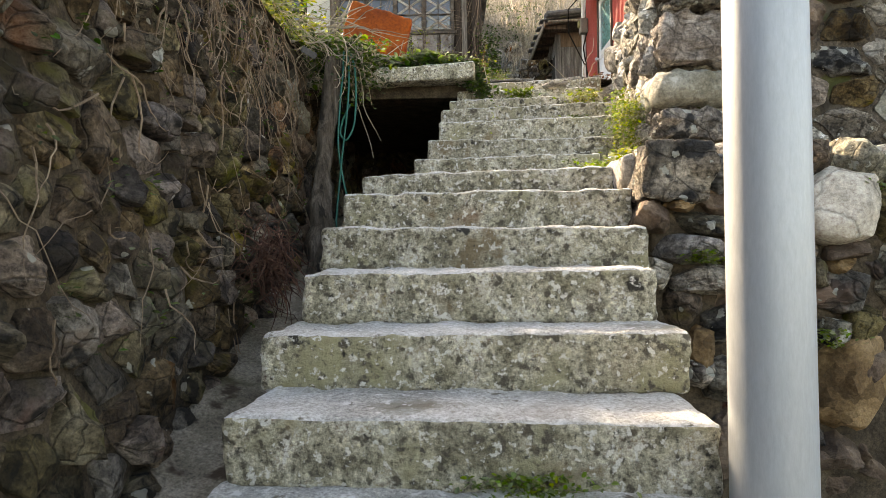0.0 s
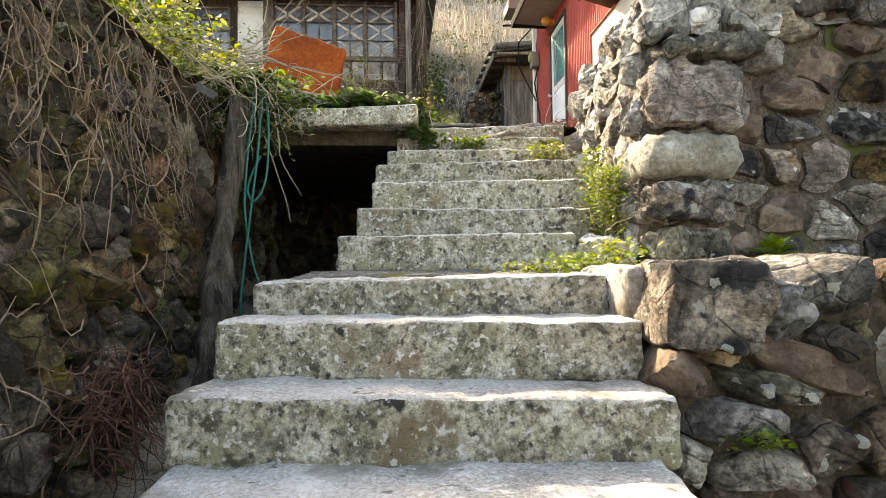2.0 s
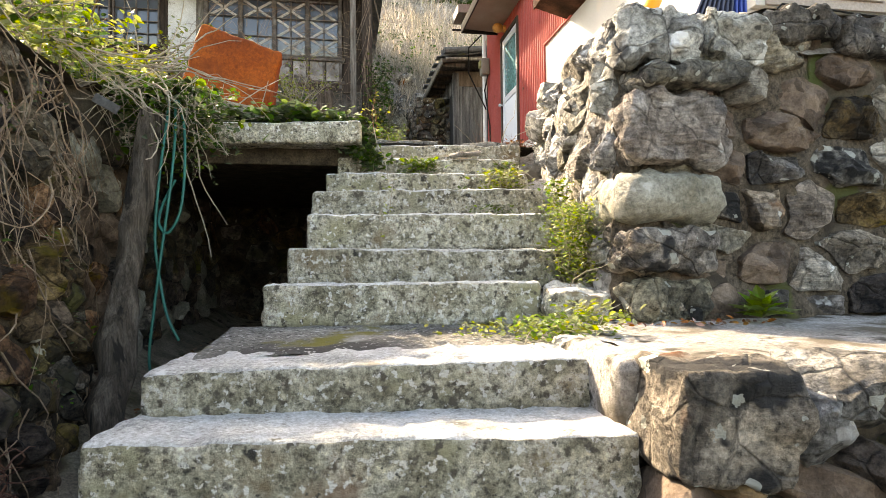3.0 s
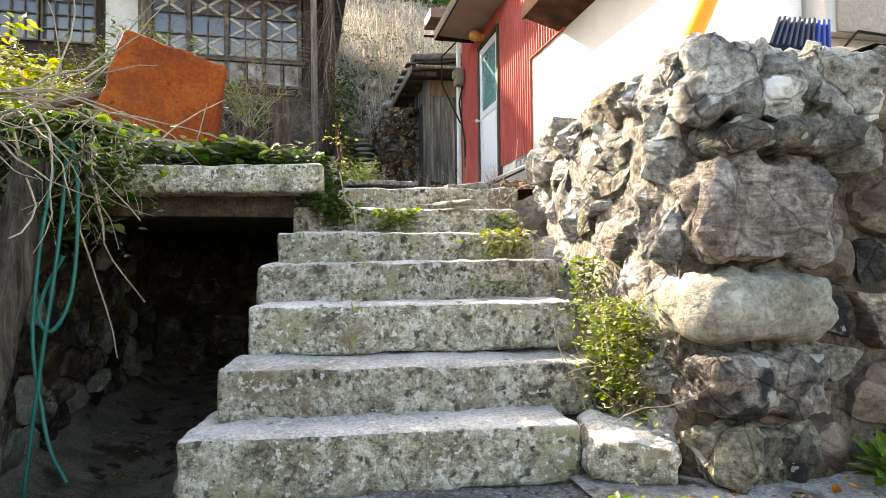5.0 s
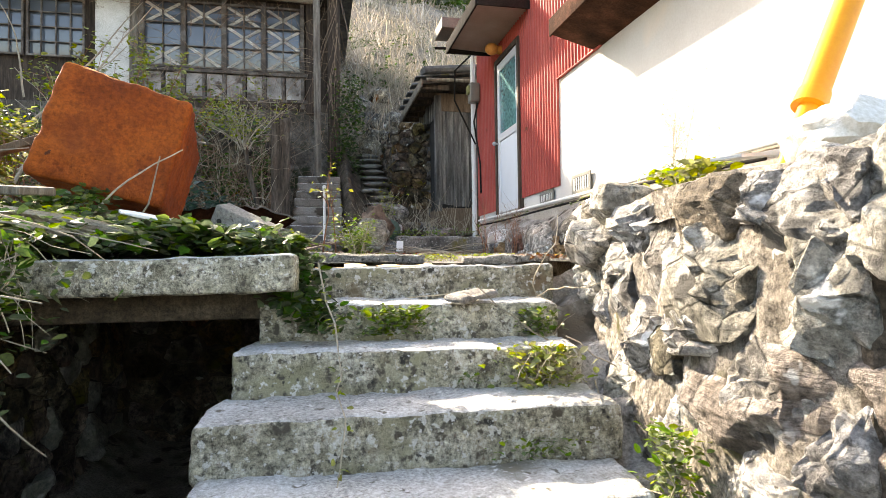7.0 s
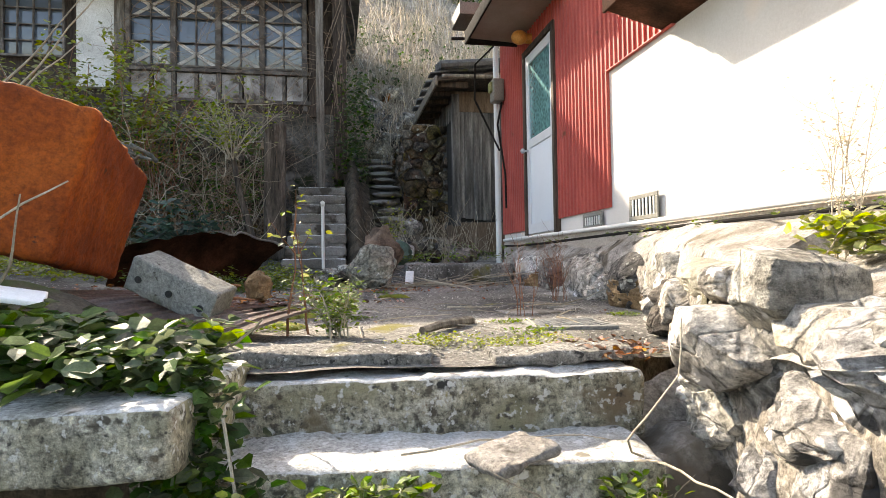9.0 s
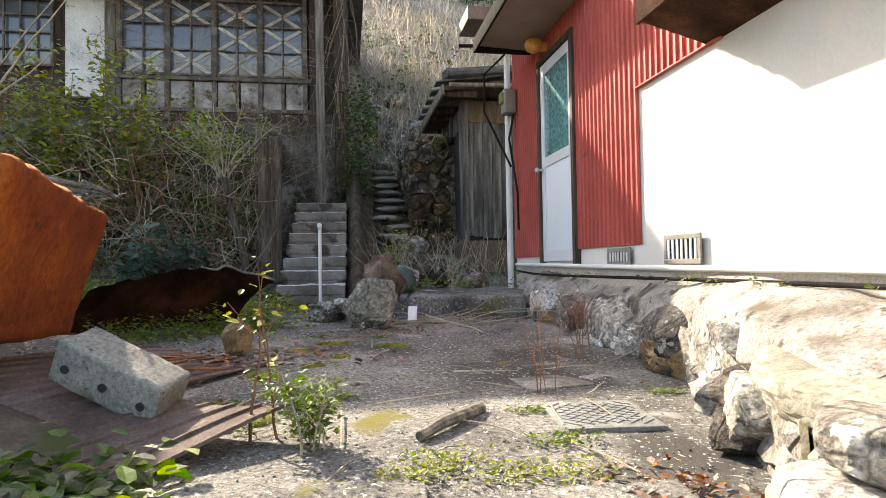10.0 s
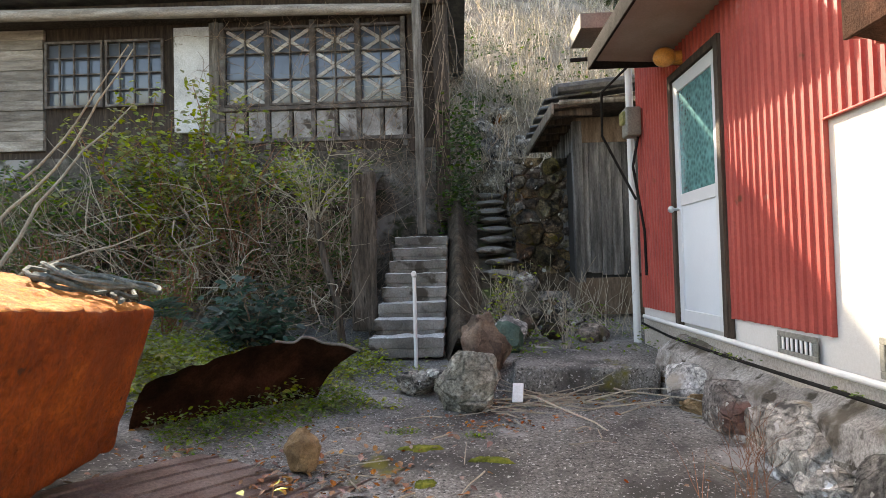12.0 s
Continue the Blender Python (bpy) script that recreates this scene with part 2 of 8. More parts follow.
LICHEN, MOSS = (0.50, 0.50, 0.43), (0.10, 0.12, 0.035)
M = {
    # block tops: worn granite, also paled in colour for sun and sky light
    "tread": material("daylit_worn_granite", [(0.40, 0.39, 0.36), (0.55, 0.54, 0.51), (0.66, 0.65, 0.625)], 3, 0.9, 0.9, 50, 0.07, fine=0.6, fscale=70, spots=[((0.24, 0.22, 0.17), 2.6, 0.60, 0.12), ((0.18, 0.165, 0.13), 16, 0.64, 0.06), ((0.74, 0.73, 0.71), 24, 0.60, 0.06)]),
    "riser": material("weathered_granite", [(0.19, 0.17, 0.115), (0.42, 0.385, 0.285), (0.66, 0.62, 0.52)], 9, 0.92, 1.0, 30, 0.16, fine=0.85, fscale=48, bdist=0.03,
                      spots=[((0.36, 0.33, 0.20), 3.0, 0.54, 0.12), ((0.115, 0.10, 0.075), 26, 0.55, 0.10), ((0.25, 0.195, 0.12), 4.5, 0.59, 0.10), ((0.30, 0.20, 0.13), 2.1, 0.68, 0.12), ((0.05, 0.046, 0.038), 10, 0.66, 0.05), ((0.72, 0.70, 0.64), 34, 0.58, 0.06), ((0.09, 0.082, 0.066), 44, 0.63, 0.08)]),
    "rubble_dark": material("dark_rubble_stone", [(0.045, 0.033, 0.021), (0.115, 0.088, 0.059), (0.225, 0.18, 0.125)], 5, 0.92, 1.0, 22, 0.55, 0.03, crag=11, bdist=0.05, fine=0.8, fscale=32, cracks=6.0,
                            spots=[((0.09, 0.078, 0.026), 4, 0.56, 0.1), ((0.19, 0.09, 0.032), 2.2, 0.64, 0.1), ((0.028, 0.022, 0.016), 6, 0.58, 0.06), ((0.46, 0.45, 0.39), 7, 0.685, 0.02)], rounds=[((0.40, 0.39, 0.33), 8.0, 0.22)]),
    "rubble": material("rubble_stone", [(0.065, 0.058, 0.05), (0.185, 0.163, 0.135), (0.40, 0.355, 0.295)], 5, 0.88, 1.0, 20, 0.45, 0.025, crag=9, bdist=0.05, fine=0.85, fscale=34, cracks=5.0, bands=0.2, bedding=(4.0, 4.0, 18.0),
                       spots=[((0.20, 0.095, 0.05), 2.6, 0.60, 0.1), ((0.03, 0.029, 0.028), 3.5, 0.60, 0.04)], rounds=[((0.56, 0.56, 0.49), 9.0, 0.34), ((0.46, 0.46, 0.40), 17.0, 0.42)]),
    "rubble_pale": material("pale_schist_stone", [(0.17, 0.155, 0.135), (0.37, 0.35, 0.315), (0.60, 0.575, 0.535)], 5, 0.85, 1.0, 20, 0.22, 0.015, crag=4.5, bdist=0.04, fine=0.8, fscale=30, bands=0.09, cracks=4.5,
                            spots=[((0.09, 0.086, 0.08), 3.4, 0.62, 0.04), ((0.40, 0.33, 0.24), 2.5, 0.62, 0.1), ((0.85, 0.83, 0.80), 6, 0.62, 0.03), ((0.08, 0.075, 0.068), 13, 0.67, 0.04)]),
    "schist": material("layered_brown_schist", [(0.12, 0.095, 0.073), (0.27, 0.225, 0.18), (0.46, 0.41, 0.35)], 4, 0.85, 1.0, 20, 0.2, 0.02, crag=4, bdist=0.04, fine=0.75, fscale=30, bands=0.32, cracks=3.0, bedding=(3.0, 3.0, 30.0),
                       spots=[((0.07, 0.066, 0.06), 3.0, 0.62, 0.05), ((0.27, 0.15, 0.085), 2.5, 0.63, 0.1), ((0.72, 0.70, 0.66), 6, 0.65, 0.03)]),
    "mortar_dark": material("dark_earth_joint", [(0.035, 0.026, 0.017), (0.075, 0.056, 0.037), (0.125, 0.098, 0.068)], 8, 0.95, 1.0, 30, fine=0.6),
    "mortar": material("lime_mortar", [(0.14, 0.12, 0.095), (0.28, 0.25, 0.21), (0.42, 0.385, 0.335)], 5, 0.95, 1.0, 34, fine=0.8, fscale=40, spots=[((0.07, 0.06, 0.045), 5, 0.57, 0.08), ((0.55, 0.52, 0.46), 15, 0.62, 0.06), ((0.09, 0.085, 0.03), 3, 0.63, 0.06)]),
    "mortar_brown": material("dark_brown_mortar", [(0.05, 0.038, 0.027), (0.10, 0.078, 0.056), (0.165, 0.133, 0.10)], 5, 0.95, 1.0, 34, fine=0.8, fscale=40, spots=[((0.05, 0.04, 0.03), 5, 0.57, 0.08), ((0.08, 0.085, 0.03), 3, 0.60, 0.06)]),
    "smooth_stone": material("smooth_olive_grey_stone", [(0.15, 0.14, 0.105), (0.25, 0.235, 0.185), (0.37, 0.35, 0.295)], 4, 0.8, 0.7, 18, fine=0.5, fscale=40, bands=0.15, bedding=(3.0, 3.0, 14.0), spots=[((0.45, 0.43, 0.38), 6, 0.66, 0.05)]),
    "boulder_grey": material("lichened_grey_green_boulder", [(0.15, 0.14, 0.105), (0.29, 0.275, 0.22), (0.46, 0.445, 0.385)], 4, 0.88, 1.0, 20, crag=7, bdist=0.05, fine=0.7, fscale=32, cracks=3.5, spots=[((0.06, 0.055, 0.045), 4, 0.62, 0.05), ((0.26, 0.17, 0.09), 3, 0.64, 0.08), ((0.6, 0.59, 0.55), 9, 0.66, 0.04)]),
    "quartz": material("white_rounded_quartz_stone", [(0.36, 0.31, 0.25), (0.52, 0.465, 0.39), (0.64, 0.59, 0.51)], 4, 0.8, 0.7, 18, fine=0.5, fscale=40, cracks=4.0, spots=[((0.33, 0.20, 0.11), 3.2, 0.60, 0.08)]),
    "earth": material("bare_earth", [(0.055, 0.045, 0.032), (0.10, 0.083, 0.06), (0.15, 0.125, 0.09)], 5, 0.95, 0.8, 40, spots=[((0.07, 0.085, 0.025), 3, 0.55, 0.1)]),
    "concrete": material("worn_concrete", [(0.095, 0.09, 0.08), (0.185, 0.175, 0.155), (0.30, 0.285, 0.255)], 1.6, 0.9, 0.8, 90, fine=0.85, fscale=55,
                         spots=[((0.07, 0.066, 0.058), 0.9, 0.53, 0.10), ((0.36, 0.345, 0.315), 1.7, 0.64, 0.05), ((0.50, 0.485, 0.45), 48, 0.61, 0.04), ((0.045, 0.042, 0.038), 34, 0.62, 0.05), ((0.17, 0.15, 0.03), 2.2, 0.63, 0.06)]),
    "ledge": material("pink_mortar_ledge", [(0.22, 0.20, 0.175), (0.34, 0.315, 0.285), (0.47, 0.445, 0.415)], 2.5, 0.92, 0.9, 40, fine=0.6, spots=[((0.13, 0.108, 0.08), 3, 0.52, 0.12), ((0.07, 0.06, 0.045), 8, 0.58, 0.08)]),
    "gutter": material("dusty_cement_channel", [(0.13, 0.112, 0.083), (0.225, 0.198, 0.152), (0.33, 0.295, 0.24)], 3.5, 0.95, 0.9, 30, fine=0.6, spots=[((0.075, 0.07, 0.034), 2.5, 0.56, 0.1), ((0.06, 0.042, 0.028), 6, 0.58, 0.08)]),
    "plaster": material("white_wall_plaster", [(0.50, 0.475, 0.44), (0.56, 0.54, 0.50), (0.61, 0.59, 0.555)], 1.2, 0.85, 0.15, 30, fine=0.08, spots=[((0.70, 0.58, 0.47), 0.9, 0.66, 0.12)]),
    "pink_plaster": material("pinkish_beige_render", [(0.34, 0.27, 0.225), (0.42, 0.345, 0.295), (0.50, 0.425, 0.37)], 1.4, 0.9, 0.3, 40, fine=0.25, spots=[((0.30, 0.25, 0.21), 3, 0.63, 0.08)]),
    "plaster_old": material("flaking_white_plaster", [(0.42, 0.41, 0.38), (0.55, 0.54, 0.50), (0.64, 0.63, 0.6)], 2.5, 0.9, 0.4, 20, spots=[((0.20, 0.17, 0.13), 3.5, 0.62, 0.05)]),
    "red": material("red_painted_metal", [(0.32, 0.056, 0.045), (0.395, 0.075, 0.057), (0.46, 0.098, 0.074)], 1.8, 0.55, 0.1, 60, fine=0.15, spots=[((0.17, 0.055, 0.03), 5, 0.68, 0.05), ((0.5, 0.22, 0.17), 3, 0.68, 0.05)]),
    "rust": material("rusty_sheet_iron", [(0.022, 0.012, 0.008), (0.045, 0.022, 0.014), (0.10, 0.045, 0.028)], 4, 0.95, 0.5, 50, spec=0.05),
    "brown_tin": material("brown_painted_tin", [(0.15, 0.10, 0.083), (0.245, 0.175, 0.15), (0.34, 0.265, 0.235)], 3, 0.75, 0.3, 40, spots=[((0.34, 0.30, 0.26), 2.2, 0.62, 0.06)]),
    # float sides: base colour lowered for the shade on them
    "foam": material("orange_float_foam", [(0.15, 0.027, 0.003), (0.25, 0.05, 0.005), (0.38, 0.09, 0.010)], 2.2, 0.8, 0.7, 30, fine=0.45, fscale=34, spots=[((0.17, 0.034, 0.007), 1.3, 0.56, 0.16), ((0.10, 0.03, 0.012), 14, 0.69, 0.03)]),
    # crumbled float top: paler orange that carries the direct sun in its colour
    "foam_worn_lit": material("sunlit_crumbling_foam", [(0.40, 0.11, 0.014), (0.56, 0.19, 0.03), (0.68, 0.31, 0.09)], 5, 0.9, 1.0, 22, fine=0.6, fscale=30, bdist=0.04, spots=[((0.30, 0.08, 0.015), 6, 0.6, 0.08)]),
    "wood": material("weathered_grey_wood", [(0.075, 0.062, 0.048), (0.15, 0.13, 0.105), (0.26, 0.235, 0.195)], 6, 0.88, 0.6, 30, 0.25, stretch=(4, 4, 0.35), fine=0.4),
    "wood_shed": material("silvery_black_shed_planks", [(0.035, 0.034, 0.033), (0.10, 0.098, 0.095), (0.23, 0.226, 0.218)], 3, 0.9, 0.8, 30, 0.5, stretch=(4, 4, 0.35), fine=0.5),
    "wood_dark": material("dark_old_timber", [(0.025, 0.019, 0.014), (0.055, 0.04, 0.03), (0.10, 0.075, 0.055)], 6, 0.88, 0.5, 30, 0.25, stretch=(4, 4, 0.4)),
    "wood_brown": material("brown_timber_boards", [(0.09, 0.06, 0.04), (0.15, 0.105, 0.07), (0.21, 0.155, 0.11)], 5, 0.85, 0.4, 30, 0.2, stretch=(3, 3, 0.5)),
    "frame_grey": material("flaking_grey_sash_paint", [(0.05, 0.038, 0.031), (0.10, 0.083, 0.069), (0.20, 0.178, 0.155)], 6, 0.8, 0.3, 40, fine=0.3),
    "siding": material("grey_brown_weathered_siding", [(0.15, 0.125, 0.10), (0.25, 0.215, 0.175), (0.36, 0.32, 0.27)], 4, 0.88, 0.5, 30, 0.3, stretch=(0.5, 3, 3), fine=0.5),
    "lattice": material("grey_lattice_bar", [(0.36, 0.335, 0.29), (0.48, 0.45, 0.40), (0.58, 0.55, 0.50)], 5, 0.85, 0.3, 40, 0.2),
    "soffit": material("beige_soffit_board", [(0.24, 0.195, 0.15), (0.30, 0.25, 0.20), (0.36, 0.31, 0.255)], 1.5, 0.7, 0.1, 40, fine=0.1),
    "black": material("black_trim", [(0.015, 0.014, 0.013), (0.03, 0.028, 0.026)], 6, 0.9, 0.1, 40, spec=0.03),
    "tile": material("dark_clay_roof_tile", [(0.05, 0.053, 0.055), (0.095, 0.098, 0.10), (0.17, 0.17, 0.165)], 5, 0.6, 0.4, 40, 0.25, spots=[((0.13, 0.14, 0.07), 5, 0.62, 0.08)]),
    "steel": material("galvanised_steel", [(0.36, 0.39, 0.41), (0.43, 0.455, 0.475), (0.49, 0.515, 0.535)], 2.0, 0.5, 0.04, 40, fine=0.08, stretch=(2, 2, 0.4), metal=0.35, spots=[((0.40, 0.43, 0.44), 5, 0.66, 0.05)]),
    "alu": material("white_aluminium", [(0.62, 0.64, 0.66), (0.70, 0.72, 0.74)], 2, 0.4, 0.02, 40, fine=0.05, metal=0.2),
    "panel": material("pale_door_panel", [(0.60, 0.64, 0.68), (0.66, 0.70, 0.74)], 1.5, 0.45, 0.02, 40, fine=0.05),
    "pvc": material("white_pvc_pipe", [(0.66, 0.65, 0.62), (0.74, 0.73, 0.70)], 3, 0.5, 0.03, 40, fine=0.1),
    "plinth": material("painted_plinth_concrete", [(0.36, 0.31, 0.26), (0.45, 0.405, 0.35), (0.52, 0.48, 0.43)], 2, 0.9, 0.3, 40, spots=[((0.36, 0.30, 0.24), 3, 0.63, 0.08)]),
    "hose": material("green_garden_hose", [(0.008, 0.10, 0.08), (0.012, 0.15, 0.12)], 5, 0.45, 0.05, 60, fine=0.1),
    "orange_pipe": material("orange_plastic_pipe", [(0.74, 0.27, 0.012), (0.80, 0.32, 0.018)], 3, 0.4, 0.03, 40, fine=0.08),
    "blue": material("blue_plastic", [(0.03, 0.06, 0.26), (0.045, 0.09, 0.36)], 4, 0.45, 0.05, 40, fine=0.1),
    "navy": material("grey_navy_plastic", [(0.035, 0.042, 0.07), (0.06, 0.07, 0.115)], 4, 0.5, 0.05, 40, fine=0.1),
    "grey_plastic": material("grey_plastic", [(0.17, 0.165, 0.14), (0.23, 0.22, 0.19)], 4, 0.5, 0.05, 40),
    "bag": material("pale_woven_sack", [(0.55, 0.53, 0.48), (0.66, 0.64, 0.59)], 4, 0.9, 0.5, 30),
    "rope": material("grey_green_rope", [(0.05, 0.065, 0.06), (0.11, 0.13, 0.12), (0.18, 0.20, 0.18)], 20, 0.9, 0.5, 120),
    "paper": material("white_litter", [(0.75, 0.75, 0.73), (0.82, 0.82, 0.80)], 4, 0.6, 0.05, 40),
    "lamp": material("amber_lamp_glass", [(0.50, 0.22, 0.05), (0.6, 0.29, 0.08)], 4, 0.3, 0.0, 40),
    "vine": material("dry_vine_bark", [(0.14, 0.095, 0.06), (0.23, 0.165, 0.115), (0.34, 0.265, 0.195)], 8, 0.9, 0.3, 60, island=True, vary=0.3),
    "twig": material("pale_dry_twig", [(0.27, 0.225, 0.165), (0.42, 0.37, 0.285)], 8, 0.9, 0.2, 60, island=True, vary=0.25),
    "redtwig": material("reddish_dry_stalk", [(0.17, 0.075, 0.042), (0.29, 0.14, 0.08)], 8, 0.9, 0.2, 60, island=True, vary=0.3),
    "deadroot": material("dark_dead_root", [(0.05, 0.022, 0.016), (0.10, 0.048, 0.034), (0.17, 0.095, 0.07)], 8, 0.9, 0.2, 60, island=True, vary=0.45),
    "moss": material("yellow_green_moss", [(0.075, 0.085, 0.012), (0.14, 0.15, 0.02), (0.22, 0.21, 0.03)], 14, 0.95, 0.8, 60, bdist=0.01),
    "deadleaf": material("dead_leaf_litter", [(0.13, 0.06, 0.033), (0.25, 0.125, 0.07), (0.37, 0.22, 0.13)], 9, 0.85, 0.2, 60, island=True, vary=0.45, hue=0.02),
    "ivy": material("ivy_leaf", [(0.045, 0.075, 0.02), (0.075, 0.12, 0.032), (0.115, 0.165, 0.045)], 9, 0.55, 0.2, 60, island=True, thin=0.38, vary=0.45, hue=0.035),
    "green": material("fresh_weed_leaf", [(0.09, 0.14, 0.025), (0.15, 0.21, 0.04), (0.22, 0.28, 0.06)], 9, 0.55, 0.1, 60, island=True, thin=0.38, vary=0.35, hue=0.03),
    "yellow": material("yellow_green_leaf", [(0.17, 0.21, 0.04), (0.25, 0.28, 0.06), (0.34, 0.335, 0.09)], 9, 0.55, 0.1, 60, island=True, thin=0.38, vary=0.35, hue=0.03),
    "blueleaf": material("blue_green_leaf", [(0.045, 0.085, 0.06), (0.08, 0.13, 0.10)], 9, 0.4, 0.1, 60, island=True, thin=0.38, vary=0.35, hue=0.02),
    "drygrass": material("dry_grass", [(0.40, 0.33, 0.25), (0.55, 0.465, 0.365), (0.67, 0.595, 0.495)], 9, 0.9, 0.0, 60, island=True, thin=0.38, vary=0.35, hue=0.015),
    "hill": material("scrubby_hillside", [(0.12, 0.10, 0.075), (0.26, 0.215, 0.165), (0.40, 0.34, 0.27)], 0.9, 0.95, 1.0, 6, bdist=0.15, fine=0.5, fscale=14, spots=[((0.06, 0.075, 0.028), 0.5, 0.57, 0.08), ((0.14, 0.13, 0.12), 2.0, 0.62, 0.05)]),
    "apron": material("stained_apron_plaster", [(0.17, 0.15, 0.135), (0.30, 0.275, 0.25), (0.46, 0.43, 0.40)], 3.5, 0.9, 0.5, 20, spots=[((0.09, 0.07, 0.055), 4, 0.55, 0.08)]),
    "found": material("mossy_grey_foundation", [(0.10, 0.092, 0.08), (0.17, 0.158, 0.138), (0.26, 0.245, 0.22)], 2.2, 0.92, 0.7, 20, spots=[((0.06, 0.05, 0.038), 4, 0.55, 0.08)]),
    "found_wall": material("stained_brown_foundation", [(0.05, 0.042, 0.033), (0.105, 0.09, 0.073), (0.21, 0.19, 0.165)], 1.6, 0.92, 0.8, 20, fine=0.7, fscale=24, spots=[((0.30, 0.28, 0.255), 1.1, 0.60, 0.06), ((0.04, 0.045, 0.02), 2.5, 0.56, 0.08)]),
    "block_grey": material("mossy_grey_concrete_block", [(0.15, 0.145, 0.125), (0.235, 0.23, 0.205), (0.32, 0.315, 0.285)], 3, 0.92, 0.7, 60, fine=0.5, fscale=60, spots=[((0.10, 0.10, 0.05), 4, 0.60, 0.1), ((0.09, 0.08, 0.065), 20, 0.66, 0.04)]),
    "straw": material("grey_straw_matting", [(0.20, 0.17, 0.13), (0.32, 0.28, 0.22), (0.42, 0.375, 0.30)], 12, 0.9, 0.3, 60, island=True, vary=0.3),
    "ground": material("village_ground", [(0.10, 0.09, 0.07), (0.16, 0.145, 0.115), (0.22, 0.2, 0.16)], 0.7, 0.95, 0.6, 20),
    # near-black colour that stands in for shade inside openings
    "dark": material("unlit_depth_black", [(0.02, 0.019, 0.018), (0.035, 0.033, 0.03)], 2, 0.9, 0.0),
    "mesh_lid": material("cast_drain_lid", [(0.17, 0.17, 0.16), (0.24, 0.24, 0.225)], 6, 0.75, 0.5, 60),
    "redboulder": material("rust_brown_boulder", [(0.065, 0.043, 0.031), (0.135, 0.095, 0.068), (0.235, 0.175, 0.13)], 5, 0.9, 0.7, 25, crag=12, bdist=0.055),
    "post_wood": material("weathered_dark_post", [(0.05, 0.04, 0.031), (0.105, 0.086, 0.068), (0.19, 0.16, 0.13)], 6, 0.9, 1.0, 24, stretch=(3, 3, 0.35), bdist=0.04, fine=0.5, fscale=30, spots=[((0.03, 0.025, 0.02), 5, 0.58, 0.06)]),
    "ochre": material("ochre_rock", [(0.14, 0.085, 0.04), (0.25, 0.16, 0.08), (0.36, 0.25, 0.14)], 5, 0.9, 0.7, 25, crag=12, bdist=0.05),
}


def glass(name, colour, rough, bumps=0.0):
    m = bpy.data.materials.new(name)
    m.use_nodes = True
    n, link = m.node_tree.nodes, m.node_tree.links.new
    b = n["Principled BSDF"]
    b.inputs["Base Color"].default_value = (*colour, 1)
    b.inputs["Roughness"].default_value = rough
    b.inputs["Specular IOR Level"].default_value = 0.8
    if bumps:
        v = n.new("ShaderNodeTexVoronoi")
        v.inputs["Scale"].default_value = bumps
        tc = n.new("ShaderNodeTexCoord")
        link(tc.outputs["Object"], v.inputs["Vector"])
        r = n.new("ShaderNodeValToRGB")
        r.color_ramp.elements[0].color = (*[c * 0.55 for c in colour], 1)
        r.color_ramp.elements[1].color = (*[min(1, c * 2.2) for c in colour], 1)
        link(v.outputs["Distance"], r.inputs[0])
        link(r.outputs[0], b.inputs["Base Color"])
        bp = n.new("ShaderNodeBump")
        bp.inputs["Strength"].default_value = 0.5
        link(v.outputs["Distance"], bp.inputs["Height"])
        link(bp.outputs[0], b.inputs["Normal"])
    return m


M["door_glass"] = glass("patterned_green_glass", (0.06, 0.15, 0.15), 0.25, 28)
# bluish base lifted in colour to stand in for a sky reflection
M["pane"] = glass("sky_tinted_window_pane", (0.085, 0.10, 0.12), 0.14)


# ---- mesh helpers ----
def finish(name, bm, mat, smooth=True):
    me = bpy.data.meshes.new(name)
    bm.normal_update()
    bm.to_mesh(me)
    bm.free()
    for k in mat if isinstance(mat, (list, tuple)) else [mat]:
        me.materials.append(M[k])
    if smooth:
        me.polygons.foreach_set("use_smooth", [True] * len(me.polygons))
        me.set_sharp_from_angle(angle=radians(38))
    return new(name, me)


def part(name, bm, mat, parent, label="", smooth=True):
    ob = finish(name, bm, mat, smooth)
    ob.parent = parent
    if label:
        ob["label"] = label
    return ob


def solid(name, bm, mat, label, category, group="", kind="", smooth=True, at=(0, 0, 0)):
    ob = finish(name, bm, mat, smooth)
    ob.location = at
    return tagged(ob, label, category, group, kind)


def thing(name, label, category, group="", at=(0, 0, 0), turn=0.0, kind=""):
    ob = new(name)
    ob.empty_display_size = 0.1
    ob.matrix_basis = pose(*at, 0, 0, turn)
    return tagged(ob, label, category, group, kind)


def fbm(p, s, seed=0.0):
    q = Vector(p) * s + Vector((seed * 7.3, seed * 3.1, seed * 5.7))
    return noise.noise(q) + 0.5 * noise.noise(q * 2.1) + 0.25 * noise.noise(q * 4.3)


def chip(p, s, seed=0.0):
    """Ridged cells, about -0.4 to 0.6: the broken faces of stone."""
    d = noise.voronoi(Vector(p) * s + Vector((seed * 3.7, seed * 1.9, seed * 5.3)))[0]
    return min(1.0, (d[1] - d[0]) * 1.4) - 0.4


